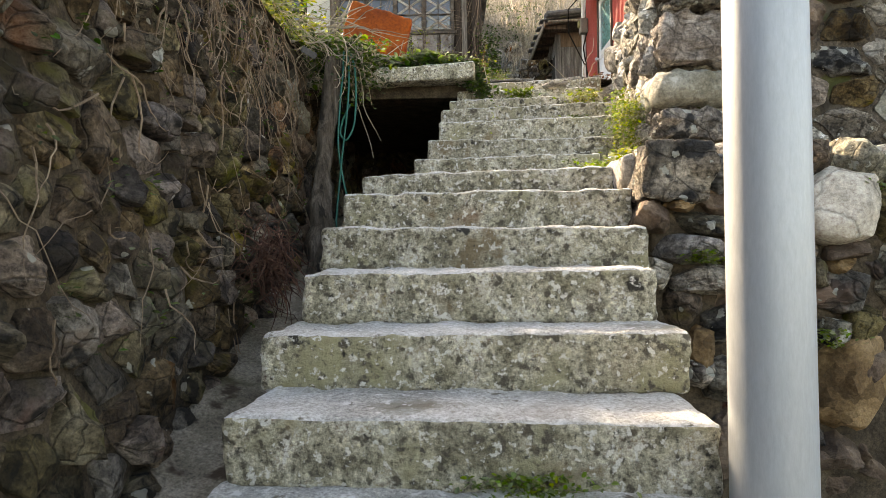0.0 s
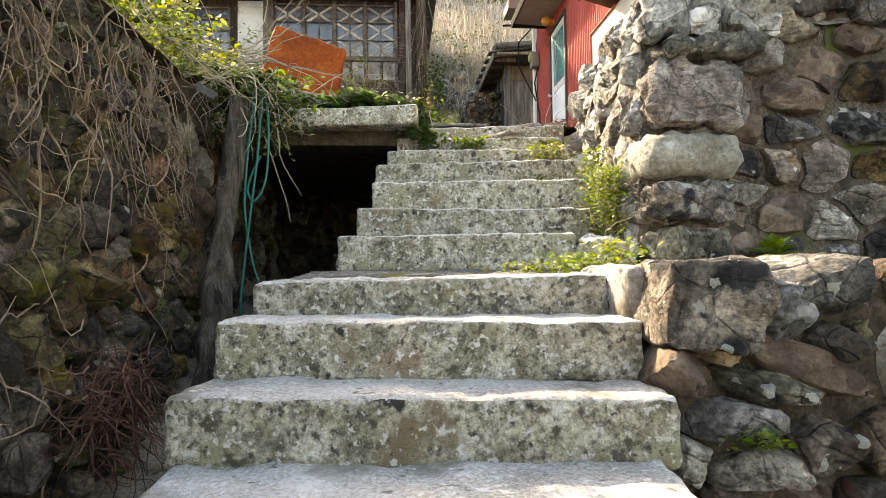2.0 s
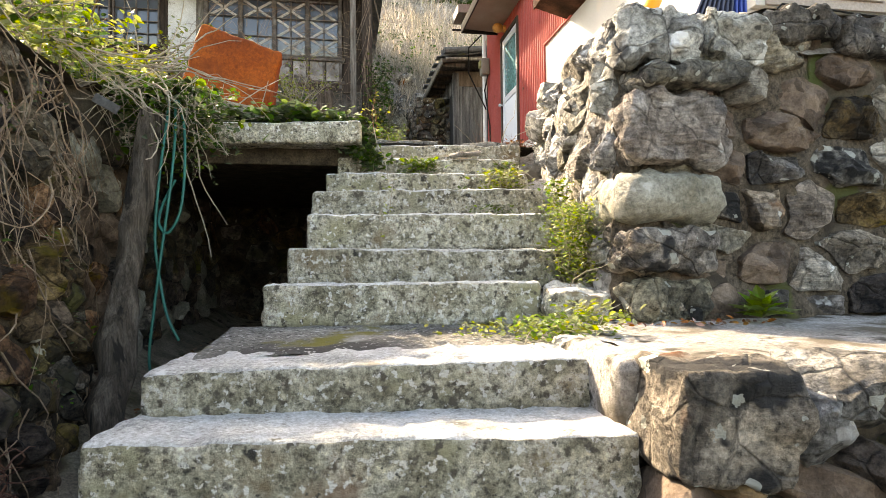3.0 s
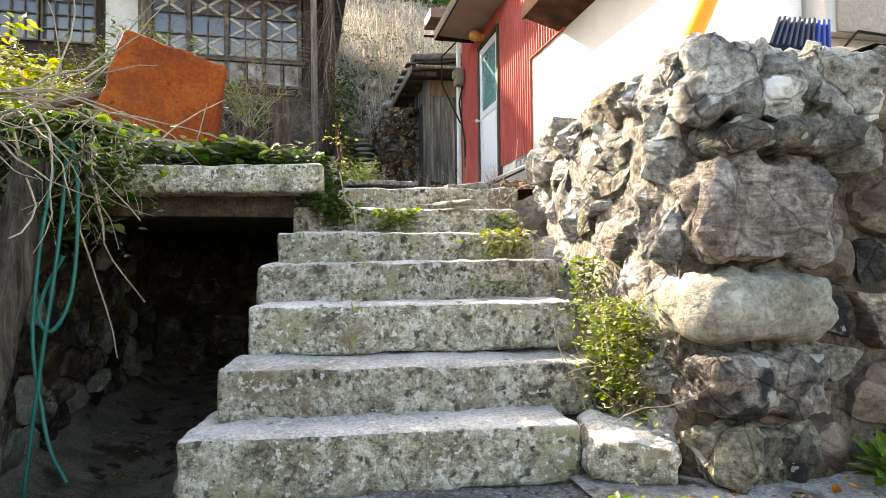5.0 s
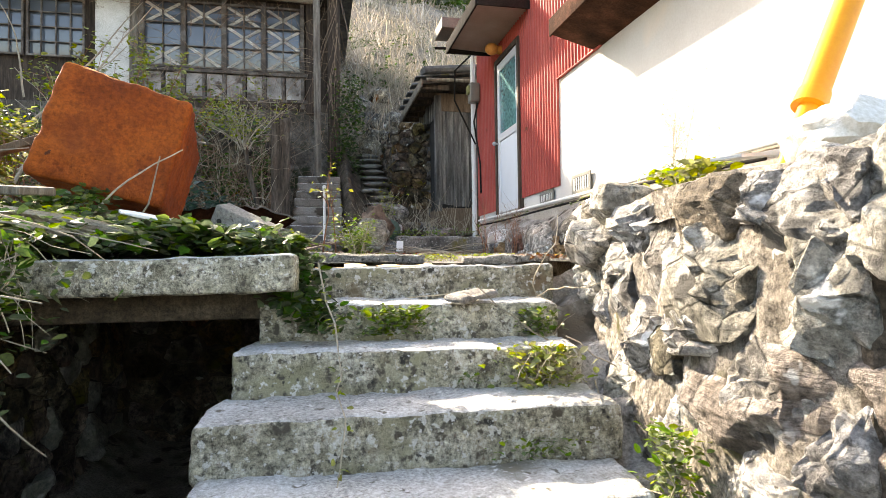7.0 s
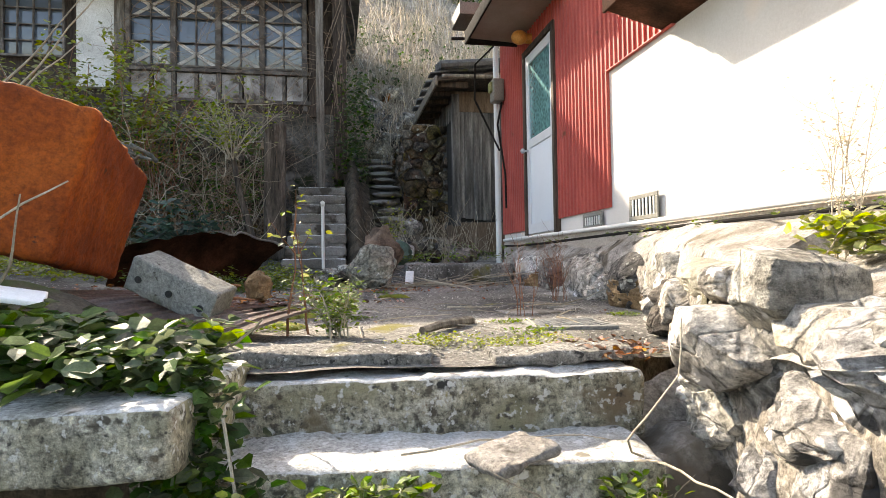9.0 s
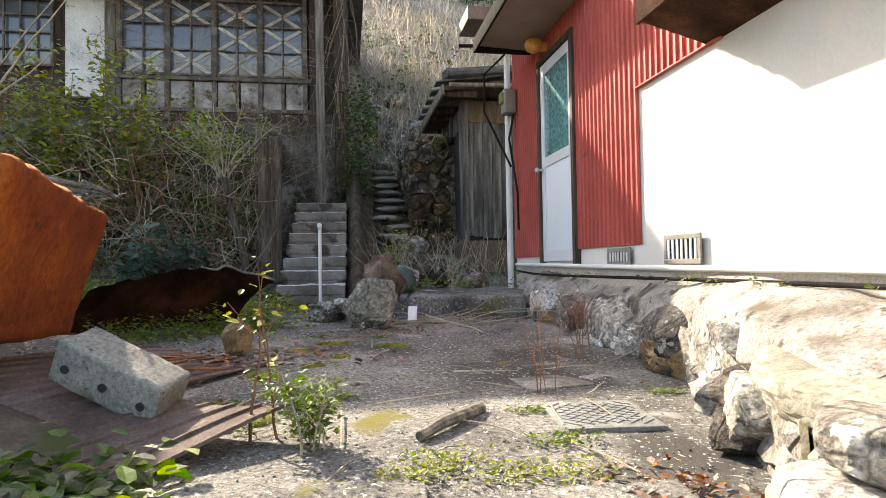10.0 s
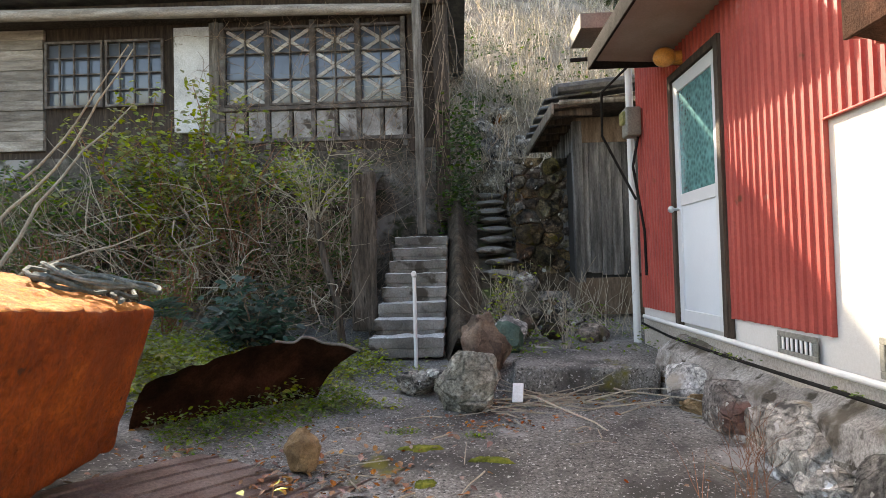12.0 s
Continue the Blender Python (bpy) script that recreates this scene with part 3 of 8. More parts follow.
def rbox(bm, size, m=None, r=0.01, cuts=(1, 1, 1), rough=0.0, rscale=6.0, seed=0.0, top=None, chips=0.0):
    """A box with rounded edges, centred, and noise on its faces; top: material index of faces that look up."""
    sx, sy, sz = [s / 2 for s in size]
    m = m or Matrix()
    nx, ny, nz = cuts

    def ticks(h, k):
        rr = min(r, h * 0.9)
        base = [-h + 2 * h * i / k for i in range(k + 1)]
        ends = [-h, -h + rr * 0.35, -h + rr, h - rr, h - rr * 0.35, h]
        t = sorted(set(round(v, 5) for v in base + ends if abs(v) >= h - 1e-6 or abs(v) < h - rr * 1.2 or v in ends))
        return t

    ax = [ticks(sx, nx), ticks(sy, ny), ticks(sz, nz)]
    half = (sx, sy, sz)
    seen = {}

    def vert(p):
        key = (round(p[0], 5), round(p[1], 5), round(p[2], 5))
        if key not in seen:
            rr = min(r, sx * 0.9, sy * 0.9, sz * 0.9)
            c = Vector([max(-h + rr, min(h - rr, v)) for v, h in zip(p, half)])
            d = Vector(p) - c
            q = c + d.normalized() * rr if d.length > 1e-9 else Vector(p)
            if rough:
                w = m @ q
                n3 = d.normalized() if d.length > 1e-9 else q.normalized()
                q = q + n3 * rough * (fbm(w, rscale, seed) + 0.5 * fbm(w, rscale * 3.7, seed + 9) + (chips * chip(w, rscale * 1.3, seed) if chips else 0.0))
            seen[key] = bm.verts.new(m @ q)
        return seen[key]

    for a in range(3):
        u, v = [(1, 2), (2, 0), (0, 1)][a]
        for side in (-1, 1):
            for i in range(len(ax[u]) - 1):
                for j in range(len(ax[v]) - 1):
                    quad = []
                    for du, dv in ((0, 0), (1, 0), (1, 1), (0, 1)):
                        p = [0, 0, 0]
                        p[a], p[u], p[v] = side * half[a], ax[u][i + du], ax[v][j + dv]
                        quad.append(vert(p))
                    if side < 0:
                        quad.reverse()
                    if len(set(quad)) == 4:
                        f = bm.faces.new(quad)
                        if top is not None and a == 2 and side > 0:
                            f.material_index = top


def box(bm, x0, x1, y0, y1, z0, z1, r=0.004, m=None):
    m = m or Matrix()
    rbox(bm, (x1 - x0, y1 - y0, z1 - z0), m @ Matrix.Translation(((x0 + x1) / 2, (y0 + y1) / 2, (z0 + z1) / 2)), min(r, 0.45 * min(x1 - x0, y1 - y0, z1 - z0)))


def tube(bm, pts, r0, r1=None, sides=6, cap=True):
    """A tapered tube along points."""
    r1 = r0 if r1 is None else r1
    pts = [Vector(p) for p in pts]
    rings = []
    for i, p in enumerate(pts):
        d = (pts[min(i + 1, len(pts) - 1)] - pts[max(i - 1, 0)]).normalized()
        a = d.orthogonal().normalized() if i == 0 else (rings[-1][1] - d * d.dot(rings[-1][1])).normalized()
        b = d.cross(a)
        rr = r0 + (r1 - r0) * i / max(1, len(pts) - 1)
        rings.append(([bm.verts.new(p + (a * math.cos(k * math.tau / sides) + b * math.sin(k * math.tau / sides)) * rr) for k in range(sides)], a))
    for (ra, _), (rb, _) in zip(rings, rings[1:]):
        for k in range(sides):
            bm.faces.new((ra[k], ra[(k + 1) % sides], rb[(k + 1) % sides], rb[k]))
    if cap:
        bm.faces.new(list(reversed(rings[0][0])))
        bm.faces.new(rings[-1][0])


def boulder(bm, centre, size, seed, cuts=9, sub=3, rough=0.12, turn=0.0):
    """A faceted stone."""
    rng = random.Random(seed)
    planes = []
    for _ in range(cuts):
        n3 = Vector((rng.gauss(0, 1), rng.gauss(0, 1), rng.gauss(0, 1))).normalized()
        planes.append((n3, rng.uniform(0.62, 0.9)))
    made = bmesh.ops.create_icosphere(bm, subdivisions=sub, radius=1.0)["verts"]
    rot = Matrix.Rotation(turn, 3, "Z")
    for v in made:
        p = v.co.copy()
        for n3, d in planes:
            e = p.dot(n3) - d
            if e > 0:
                p -= n3 * e * 0.92
        p *= 1 + rough * (fbm(p, 1.7, seed) + 0.8 * chip(p, 2.2, seed) + 0.3 * fbm(p, 6.0, seed))
        v.co = rot @ Vector((p.x * size[0] / 2, p.y * size[1] / 2, p.z * size[2] / 2)) + Vector(centre)


def leaf(bm, p, direction, up, size, width=0.6):
    """A folded leaf, pointed at its tip."""
    d, u = Vector(direction).normalized(), Vector(up)
    s = d.cross(u)
    s = s.normalized() if s.length > 1e-4 else d.orthogonal().normalized()
    u = s.cross(d)
    p = Vector(p)
    w = size * width / 2
    a, m0, t = bm.verts.new(p), bm.verts.new(p + d * size * 0.5 - u * size * 0.05), bm.verts.new(p + d * size - u * size * 0.14)
    for g in (1, -1):
        e, f = bm.verts.new(p + d * size * 0.2 + s * w * 0.8 * g + u * size * 0.05), bm.verts.new(p + d * size * 0.6 + s * w * 0.92 * g + u * size * 0.03)
        for tri in ((a, m0, e), (m0, f, e), (m0, t, f)):
            bm.faces.new(tri if g > 0 else tri[::-1])


def leaves(bm, rng, centre, spread, count, size, width=0.6, lift=0.5):
    for _ in range(count):
        p = Vector(centre) + Vector([rng.gauss(0, 0.5) * s for s in spread])
        a = rng.uniform(0, math.tau)
        leaf(bm, p, (math.cos(a), math.sin(a), rng.uniform(-0.5, 0.6)), (rng.gauss(0, lift), rng.gauss(0, lift), 1), size * rng.uniform(0.6, 1.3), width)


def wander(rng, start, direction, length, steps=8, bend=0.35, drop=0.0):
    p, d = Vector(start), Vector(direction).normalized()
    pts = [p.copy()]
    for _ in range(steps):
        d = (d + Vector((rng.gauss(0, bend), rng.gauss(0, bend), rng.gauss(0, bend) - drop))).normalized()
        p = p + d * length / steps
        pts.append(p.copy())
    return pts


def clip_poly(poly, a, b):
    """The part of a polygon nearer to a than to b."""
    mx, my, nx, ny = (a[0] + b[0]) / 2, (a[1] + b[1]) / 2, b[0] - a[0], b[1] - a[1]
    out = []
    for i, p in enumerate(poly):
        q = poly[(i + 1) % len(poly)]
        dp, dq = (p[0] - mx) * nx + (p[1] - my) * ny, (q[0] - mx) * nx + (q[1] - my) * ny
        if dp <= 0:
            out.append(p)
        if dp * dq < 0:
            t = dp / (dp - dq)
            out.append((p[0] + (q[0] - p[0]) * t, p[1] + (q[1] - p[1]) * t))
    return out


def rubble(parent, place, u0, u1, v0, v1, cell, mat, seed, depth=0.07, extra=(), squash=1.35, gap=0.012, proud=1.0, name="stone", keep=None, mats=None, fineness=0.035, strata=0.0):
    """Stones that fill a wall's face. place(u, v, h): the point at u along the wall, v up and h out of it.
    extra: the middles of large stones."""
    rng = random.Random(seed)
    pts = [(u / squash, v) for u, v, *_ in extra]
    rad = [e[2] if len(e) > 2 else cell for e in extra]
    tries = int(14 * (u1 - u0) * (v1 - v0) / cell ** 2)
    for _ in range(tries):
        c = cell * rng.choice((0.5, 0.65, 0.8, 0.95, 1.2))
        p = (rng.uniform(u0, u1) / squash, rng.uniform(v0, v1))
        if all((p[0] - q[0]) ** 2 + (p[1] - q[1]) ** 2 > (0.5 * (c + k)) ** 2 for q, k in zip(pts, rad)):
            pts.append(p)
            rad.append(c)
    made = []
    for i, p in enumerate(pts):
        poly = [(u0 / squash, v0), (u1 / squash, v0), (u1 / squash, v1), (u0 / squash, v1)]
        for j, q in enumerate(pts):
            if j != i and abs(p[0] - q[0]) < cell * 4 and abs(p[1] - q[1]) < cell * 4:
                poly = clip_poly(poly, p, q)
                if len(poly) < 3:
                    break
        if len(poly) < 3:
            continue
        poly = [(a * squash, b) for a, b in poly]
        cx, cy = sum(a for a, _ in poly) / len(poly), sum(b for _, b in poly) / len(poly)
        if keep and not keep(cx, cy):
            continue
        size = math.sqrt(abs(sum(poly[k][0] * poly[k - 1][1] - poly[k - 1][0] * poly[k][1] for k in range(len(poly)))) / 2)
        if size < 0.035:
            continue
        # outline: corners a little rounded, edges split and ragged
        ring = []
        for k, a in enumerate(poly):
            b, c = poly[(k + 1) % len(poly)], poly[k - 1]
            ring.append((a[0] + (c[0] - a[0]) * 0.07, a[1] + (c[1] - a[1]) * 0.07))
            parts = max(2, min(6, int(math.dist(a, b) / fineness)))
            for w in range(parts):
                q = 0.08 + 0.84 * w / parts
                ring.append((a[0] + (b[0] - a[0]) * q, a[1] + (b[1] - a[1]) * q))
        bm = bmesh.new()
        d = depth * rng.uniform(0.45, 1.4) * min(1.5, max(0.5, size / cell)) * proud
        sd = rng.uniform(0, 50)
        # broken faces: planes that cut the stone's front at angles of their own
        cuts = [(th + k * math.tau / 5, sl, base) for k, (th, sl, base) in enumerate((rng.uniform(0, 1.2), rng.uniform(0.3, 1.5), rng.uniform(0.75, 1.35)) for _ in range(5))]
        bed = rng.uniform(-0.4, 0.4)
        loops = []
        edge = gap / size * 2.0
        for shrink, h in ((edge, -0.06), (edge + 0.01, 0.45 * d), (edge + 0.06, 0.8 * d), (edge + 0.17, d), (0.45, d), (0.64, d), (0.83, d)):
            row = []
            for a, b in ring:
                x, y = cx + (a - cx) * (1 - shrink), cy + (b - cy) * (1 - shrink)
                x += 0.10 * size * noise.noise((x * 2.2 / size + sd, y * 2.2 / size, sd)) + 0.03 * size * noise.noise((x * 8 / size + sd, y * 8 / size, sd))
                y += 0.10 * size * noise.noise((x * 2.2 / size, y * 2.2 / size + sd, sd + 9)) + 0.03 * size * noise.noise((x * 8 / size, y * 8 / size, sd + 4))
                hh = h
                if h > 0:
                    hh = min([h] + [d * base - sl * d / size * 1.6 * ((x - cx) * math.cos(th) + (y - cy) * math.sin(th)) for th, sl, base in cuts])
                    ledge_ = (y + bed * (x - cx)) * 26 + 1.5 * noise.noise((x * 6 + sd, y * 6, sd))
                    hh += 0.30 * d * noise.noise((x * 6 + sd, y * 6, sd)) + 0.22 * d * noise.noise((x * 19 + sd, y * 19, sd)) + 0.22 * d * chip((x, y, sd), 7) + strata * d * (ledge_ - math.floor(ledge_) - 0.5)
                    hh = max(hh, 0.12 * d)
                row.append(bm.verts.new(place(x, y, hh)))
            loops.append(row)
        for ra, rb in zip(loops, loops[1:]):
            for k in range(len(ra)):
                k2 = (k + 1) % len(ra)
                bm.faces.new((ra[k], ra[k2], rb[k2], rb[k]))
        mid = bm.verts.new(place(cx, cy, d * min(0.95, min(c[2] for c in cuts))))
        for k in range(len(loops[-1])):
            bm.faces.new((loops[-1][k], loops[-1][(k + 1) % len(loops[-1])], mid))
        bmesh.ops.recalc_face_normals(bm, faces=bm.faces)
        ob = part(name, bm, mats(cx, cy, rng) if mats else mat, parent)
        ob.data.set_sharp_from_angle(angle=radians(24))
        made.append(ob)
    return made


def sheet(bm, us, vs, fn, rough=0.0, rscale=3.0, seed=0.0):
    """A grid of points fn(u, v), with noise."""
    g = [[bm.verts.new(Vector(fn(u, v)) + Vector((0, 0, rough * fbm(fn(u, v), rscale, seed)))) for v in vs] for u in us]
    for i in range(len(us) - 1):
        for j in range(len(vs) - 1):
            bm.faces.new((g[i][j], g[i + 1][j], g[i + 1][j + 1], g[i][j + 1]))
    return g


def span(a, b, k):
    return [a + (b - a) * i / k for i in range(k + 1)]


# ---- ground, hill ----
def hill_z(x, y):
    """The slope behind the houses: a steep foot, then an even slope."""
    d = y - 15.0 - 0.25 * max(0.0, x - 2.0)
    steep = 5.2 + (1.25 * d if d < 1.6 else 2.0 + 0.60 * (d - 1.6))
    low = 4.9 + 0.2 * max(0.0, d)
    k = max(0.0, min(1.0, (x + 4.5 + 0.1 * d) / 4.0))
    z = low + (steep - low) * k * k * (3 - 2 * k)
    return z + 0.35 * fbm((x, y, 0), 0.6, 3) + 0.14 * fbm((x, y, 0), 2.5, 5)


bm = bmesh.new()
sheet(bm, [-400, -60, -12, 0, 12, 60, 400], [-400, -60, -12, 0, 12, 60, 400], lambda u, v: (u, v, -0.12))
solid("ground", bm, "ground", "bare village ground that reaches the horizon", "ground", kind="structure")

bm = bmesh.new()
sheet(bm, span(-24, 40, 110), [14.7 + 75 * (k / 90) ** 1.6 for k in range(91)], lambda x, y: (x, y, hill_z(x, y)))
solid("hillside", bm, "hill", "steep scrubby hillside with dry grass and rock", "hillside", kind="structure")

# ---- the steps: front y, top z, left and right ends ----
STEPS = [(-0.10, 0.10, -0.62, 0.70), (0.25, 0.28, -0.62, 0.70), (0.58, 0.46, -0.63, 0.70), (0.92, 0.65, -0.64, 0.70), (1.28, 0.84, -0.68, 0.66),
         (1.62, 1.03, -0.645, 0.715), (1.98, 1.22, -0.66, 0.77), (2.26, 1.42, -0.585, 0.765), (2.62, 1.60, -0.585, 0.85), (2.92, 1.79, -0.54, 0.875),
         (3.22, 1.93, -0.49, 0.92), (4.16, 2.155, -0.26, 1.03), (4.40, 2.325, -0.17, 1.22), (4.69, 2.535, -0.087, 1.28), (5.00, 2.715, -0.08, 1.34),
         (5.36, 2.875, -0.005, 1.36), (5.68, 3.04, 0.07, 1.40), (5.98, 3.20, 0.12, 1.50)]
stairs = thing("staircase", "long flight of rough granite block steps between stone walls", "stairs", kind="structure")
for i, (y, z, xl, xr) in enumerate(STEPS):
    nxt = STEPS[i + 1][0] if i + 1 < len(STEPS) else y + 0.4
    deep = 0.42 if nxt - y < 0.5 else 0.40
    high = 0.205 if i != 10 else 0.2
    bm = bmesh.new()
    slant = -5.5 if i > 5 else -2.0
    m = pose((xl + xr) / 2, y + deep / 2, z - high / 2, 0.4 * math.sin(i * 2.1), 0.7 * math.sin(i * 1.7), slant + math.sin(i * 3.3))
    # upward faces take the granite that is paled for daylight
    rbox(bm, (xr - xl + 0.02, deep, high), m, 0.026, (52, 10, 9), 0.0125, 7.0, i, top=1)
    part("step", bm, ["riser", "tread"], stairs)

# core of the stair under the blocks, and the landing
bm = bmesh.new()
for i, (y, z, xl, xr) in enumerate(STEPS):
    nxt = STEPS[i + 1][0] if i + 1 < len(STEPS) else y + 0.6
    box(bm, xl + 0.05, xr + 0.02, y + 0.09, nxt + 0.12, -0.1, z - 0.19, 0.01)
part("stair_core", bm, "mortar_dark", stairs, "dark packed earth and rubble under the blocks", smooth=False)
bm = bmesh.new()
sheet(bm, span(-0.42, 1.4, 36), span(3.52, 4.25, 18), lambda x, y: (x, y, 1.925 + 0.05 * (y - 3.5) + 0.05 * max(0, x - 0.95)), 0.012, 8)
part("landing", bm, "concrete", stairs, "worn earthy landing with moss")

# packed earth between the step ends and the right wall
def flank_z(y):
    z = 1.93
    for k, (a, b, xl, xr) in enumerate(STEPS[11:]):
        z += (b - STEPS[10 + k][1]) * max(0.0, min(1.0, (y - a + 0.02) / 0.10))
    return z


def flank_x(u, y):
    lo = 0.98 + 0.20 * (y - 4.1)
    return lo + u * (1.42 + 0.19 * (y - 4.1) - lo)


bm = bmesh.new()
sheet(bm, span(0, 1, 14), span(4.05, 6.05, 90), lambda u, y: (flank_x(u, y), y, flank_z(y) - 0.075 + 0.10 * u), 0.03, 6)
part("packed_earth", bm, "ledge", stairs, "earth and mortar packed against the wall")

# ---- left wall ----
def left_x(y, z):
    return -1.14 - 0.09 * (z - 0.5) - 0.02 * (y - 2)


wall_left = thing("wall_left", "tall dark brown rubble stone retaining wall in shade", "wall", kind="structure")
bm = bmesh.new()
sheet(bm, span(-3.0, 4.95, 150), span(-0.15, 3.3, 70), lambda y, z: (left_x(y, z) + 0.004 + 0.012 * fbm((y, z, 0), 5), y, z))
g2 = [bm.verts.new(v) for v in ((left_x(4.95, -0.15), 4.95, -0.15), (-3.2, 4.95, -0.15), (-3.2, 4.95, 3.3), (left_x(4.95, 3.3), 4.95, 3.3))]
bm.faces.new(g2)
part("backing", bm, "mortar_dark", wall_left, "dark earth between the stones")

# ---- channel between the wall and the steps ----
bm = bmesh.new()
sheet(bm, span(-1.45, -0.4, 14), span(-0.3, 9.0, 60), lambda x, y: (x, y, 0.08 + 0.262 * y - max(0, y - 4.8) * 0.2 + 0.10 * abs((x + 0.85) / 0.4) ** 2), 0.02, 3)
solid("gutter", bm, "gutter", "dusty cement channel beside the steps", "gutter", kind="structure")

# ---- underpass below the slab ----
underpass = thing("underpass", "dark stone-lined opening under a granite slab", "opening", kind="structure")
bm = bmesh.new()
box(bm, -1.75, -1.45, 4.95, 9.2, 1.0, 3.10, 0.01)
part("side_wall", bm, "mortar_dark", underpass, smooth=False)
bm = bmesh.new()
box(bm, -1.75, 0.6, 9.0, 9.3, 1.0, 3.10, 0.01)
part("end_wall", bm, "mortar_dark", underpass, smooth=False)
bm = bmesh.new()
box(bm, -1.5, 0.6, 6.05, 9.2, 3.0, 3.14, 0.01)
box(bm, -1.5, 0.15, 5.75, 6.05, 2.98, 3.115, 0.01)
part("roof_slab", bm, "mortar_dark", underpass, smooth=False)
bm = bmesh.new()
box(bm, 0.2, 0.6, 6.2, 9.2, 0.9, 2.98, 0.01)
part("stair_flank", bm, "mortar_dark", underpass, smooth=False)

bm = bmesh.new()
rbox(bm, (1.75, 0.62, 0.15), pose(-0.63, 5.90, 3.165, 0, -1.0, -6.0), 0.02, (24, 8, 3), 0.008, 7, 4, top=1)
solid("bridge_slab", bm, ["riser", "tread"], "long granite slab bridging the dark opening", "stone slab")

# ---- right lower wall, ledge and upper wall ----
wall_low = thing("wall_right_low", "dry rubble wall with lichened capstones beside the steps", "wall", kind="structure")
bm = bmesh.new()
box(bm, 0.90, 4.5, 2.72, 3.3, -0.1, 1.92, 0.02)
box(bm, 0.86, 1.4, 3.05, 4.0, -0.1, 1.90, 0.02)
box(bm, 0.98, 4.5, 3.2, 4.2, -0.1, 1.90, 0.02)
part("backing", bm, "mortar_dark", wall_low, smooth=False)
bm = bmesh.new()
sheet(bm, span(0.97, 4.5, 46), span(2.80, 4.1, 20), lambda x, y: (x, y, 1.955 + 0.015 * (y - 2.7)), 0.014, 6)
part("ledge_top", bm, "ledge", wall_low, "flat earthy mortar ledge on the wall")

wall_up = thing("wall_right_up", "mortared rubble retaining wall with a rounded sunlit corner", "wall", kind="structure")
PLAN = [(4.0, 3.97), (2.2, 3.93), (1.5, 3.93), (1.36, 4.02), (1.345, 4.3), (1.43, 5.0), (1.55, 5.6), (1.70, 6.0), (1.85, 6.35), (2.17, 7.05), (2.29, 7.7), (2.34, 8.5), (2.31, 9.5), (2.22, 10.1)]


def along(poly):
    acc = [0.0]
    for a, b in zip(poly, poly[1:]):
        acc.append(acc[-1] + math.dist(a, b))

    def at(u):
        u = max(0.0, min(acc[-1] - 1e-6, u))
        k = max(i for i in range(len(poly) - 1) if acc[i] <= u)
        a, b = Vector(poly[k]), Vector(poly[k + 1])
        t = (u - acc[k]) / (acc[k + 1] - acc[k])
        d0 = (b - a).normalized()
        if t > 0.5 and k + 2 < len(poly):
            d1 = (Vector(poly[k + 2]) - b).normalized()
            d0 = (d0 * (1.5 - t) + d1 * (t - 0.5)).normalized()
        elif t <= 0.5 and k > 0:
            d1 = (a - Vector(poly[k - 1])).normalized()
            d0 = (d0 * (0.5 + t) + d1 * (0.5 - t)).normalized()
        return a.lerp(b, t), Vector((-d0.y, d0.x))
    return at, acc


up_at, up_acc = along(PLAN)
U_STAIR, U_TERR = up_acc[3], up_acc[7]
TOP = 3.42


def up_place(u, v, h):
    p, n2 = up_at(u)
    lean = -0.05 * (v - 2.0)
    q = p + n2 * (h + lean)
    return (q.x, q.y, v)


def top_z(u):
    return TOP + 0.04 * math.sin(u * 2.3) + (0.06 if u > U_TERR else 0.0)


bm = bmesh.new()
us = span(0, up_acc[-1], 320)
g = [[bm.verts.new(up_place(u, v0 + (top_z(u) - v0) * k / 40, (0.03 if u > U_STAIR - 0.1 else 0.004) + 0.03 * fbm((u, k * 0.04, 0), 3) + 0.02 * chip((u, k * 0.04, 3), 6) + 0.012 * fbm((u, k * 0.04, 7), 17))) for k in range(41)] for u in us for v0 in (1.9,)]
for a, b in zip(g, g[1:]):
    for k in range(40):
        # darker brown mortar up to the corner, paler mortar after it
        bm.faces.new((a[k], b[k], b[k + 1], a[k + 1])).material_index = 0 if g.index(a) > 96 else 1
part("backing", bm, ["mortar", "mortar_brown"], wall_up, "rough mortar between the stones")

# platform of the white house
bm = bmesh.new()
rows_ = []
for u in us:
    p, n2 = up_at(u)
    row = []
    for k in range(7):
        t = k / 6
        e = Vector((max(p.x + 0.02, 2.75), max(p.y, 4.3) if p.x > 1.5 and p.y < 4.3 else p.y))
        q = (p + n2 * -0.02).lerp(e, t)
        row.append(bm.verts.new((q.x, q.y, top_z(u) - 0.12 + (0.20 if k else -0.05) * max(0.0, min(1.0, (u - U_TERR + 0.3) / 0.6)) + (0.20 - 0.15 * max(0.0, min(1.0, (u - U_TERR + 0.3) / 0.6)) + 0.11 * max(0.0, min(1.0, (u - U_STAIR - 0.8) / 1.2))) * min(1, t * 2) + 0.02 * fbm((q.x, q.y, 0), 4))))
    rows_.append(row)
for a, b in zip(rows_, rows_[1:]):
    for k in range(6):
        bm.faces.new((a[k], a[k + 1], b[k + 1], b[k]))
bmesh.ops.recalc_face_normals(bm, faces=bm.faces)
solid("platform", bm, "ledge", "pale mortared rock platform below the white house", "ledge", kind="structure")
bm = bmesh.new()
box(bm, 2.4, 9.0, 3.99, 14.0, -0.1, 3.5, 0.01)
solid("platform_fill", bm, "earth", "earth fill behind the retaining wall", "ground", kind="structure", smooth=False)

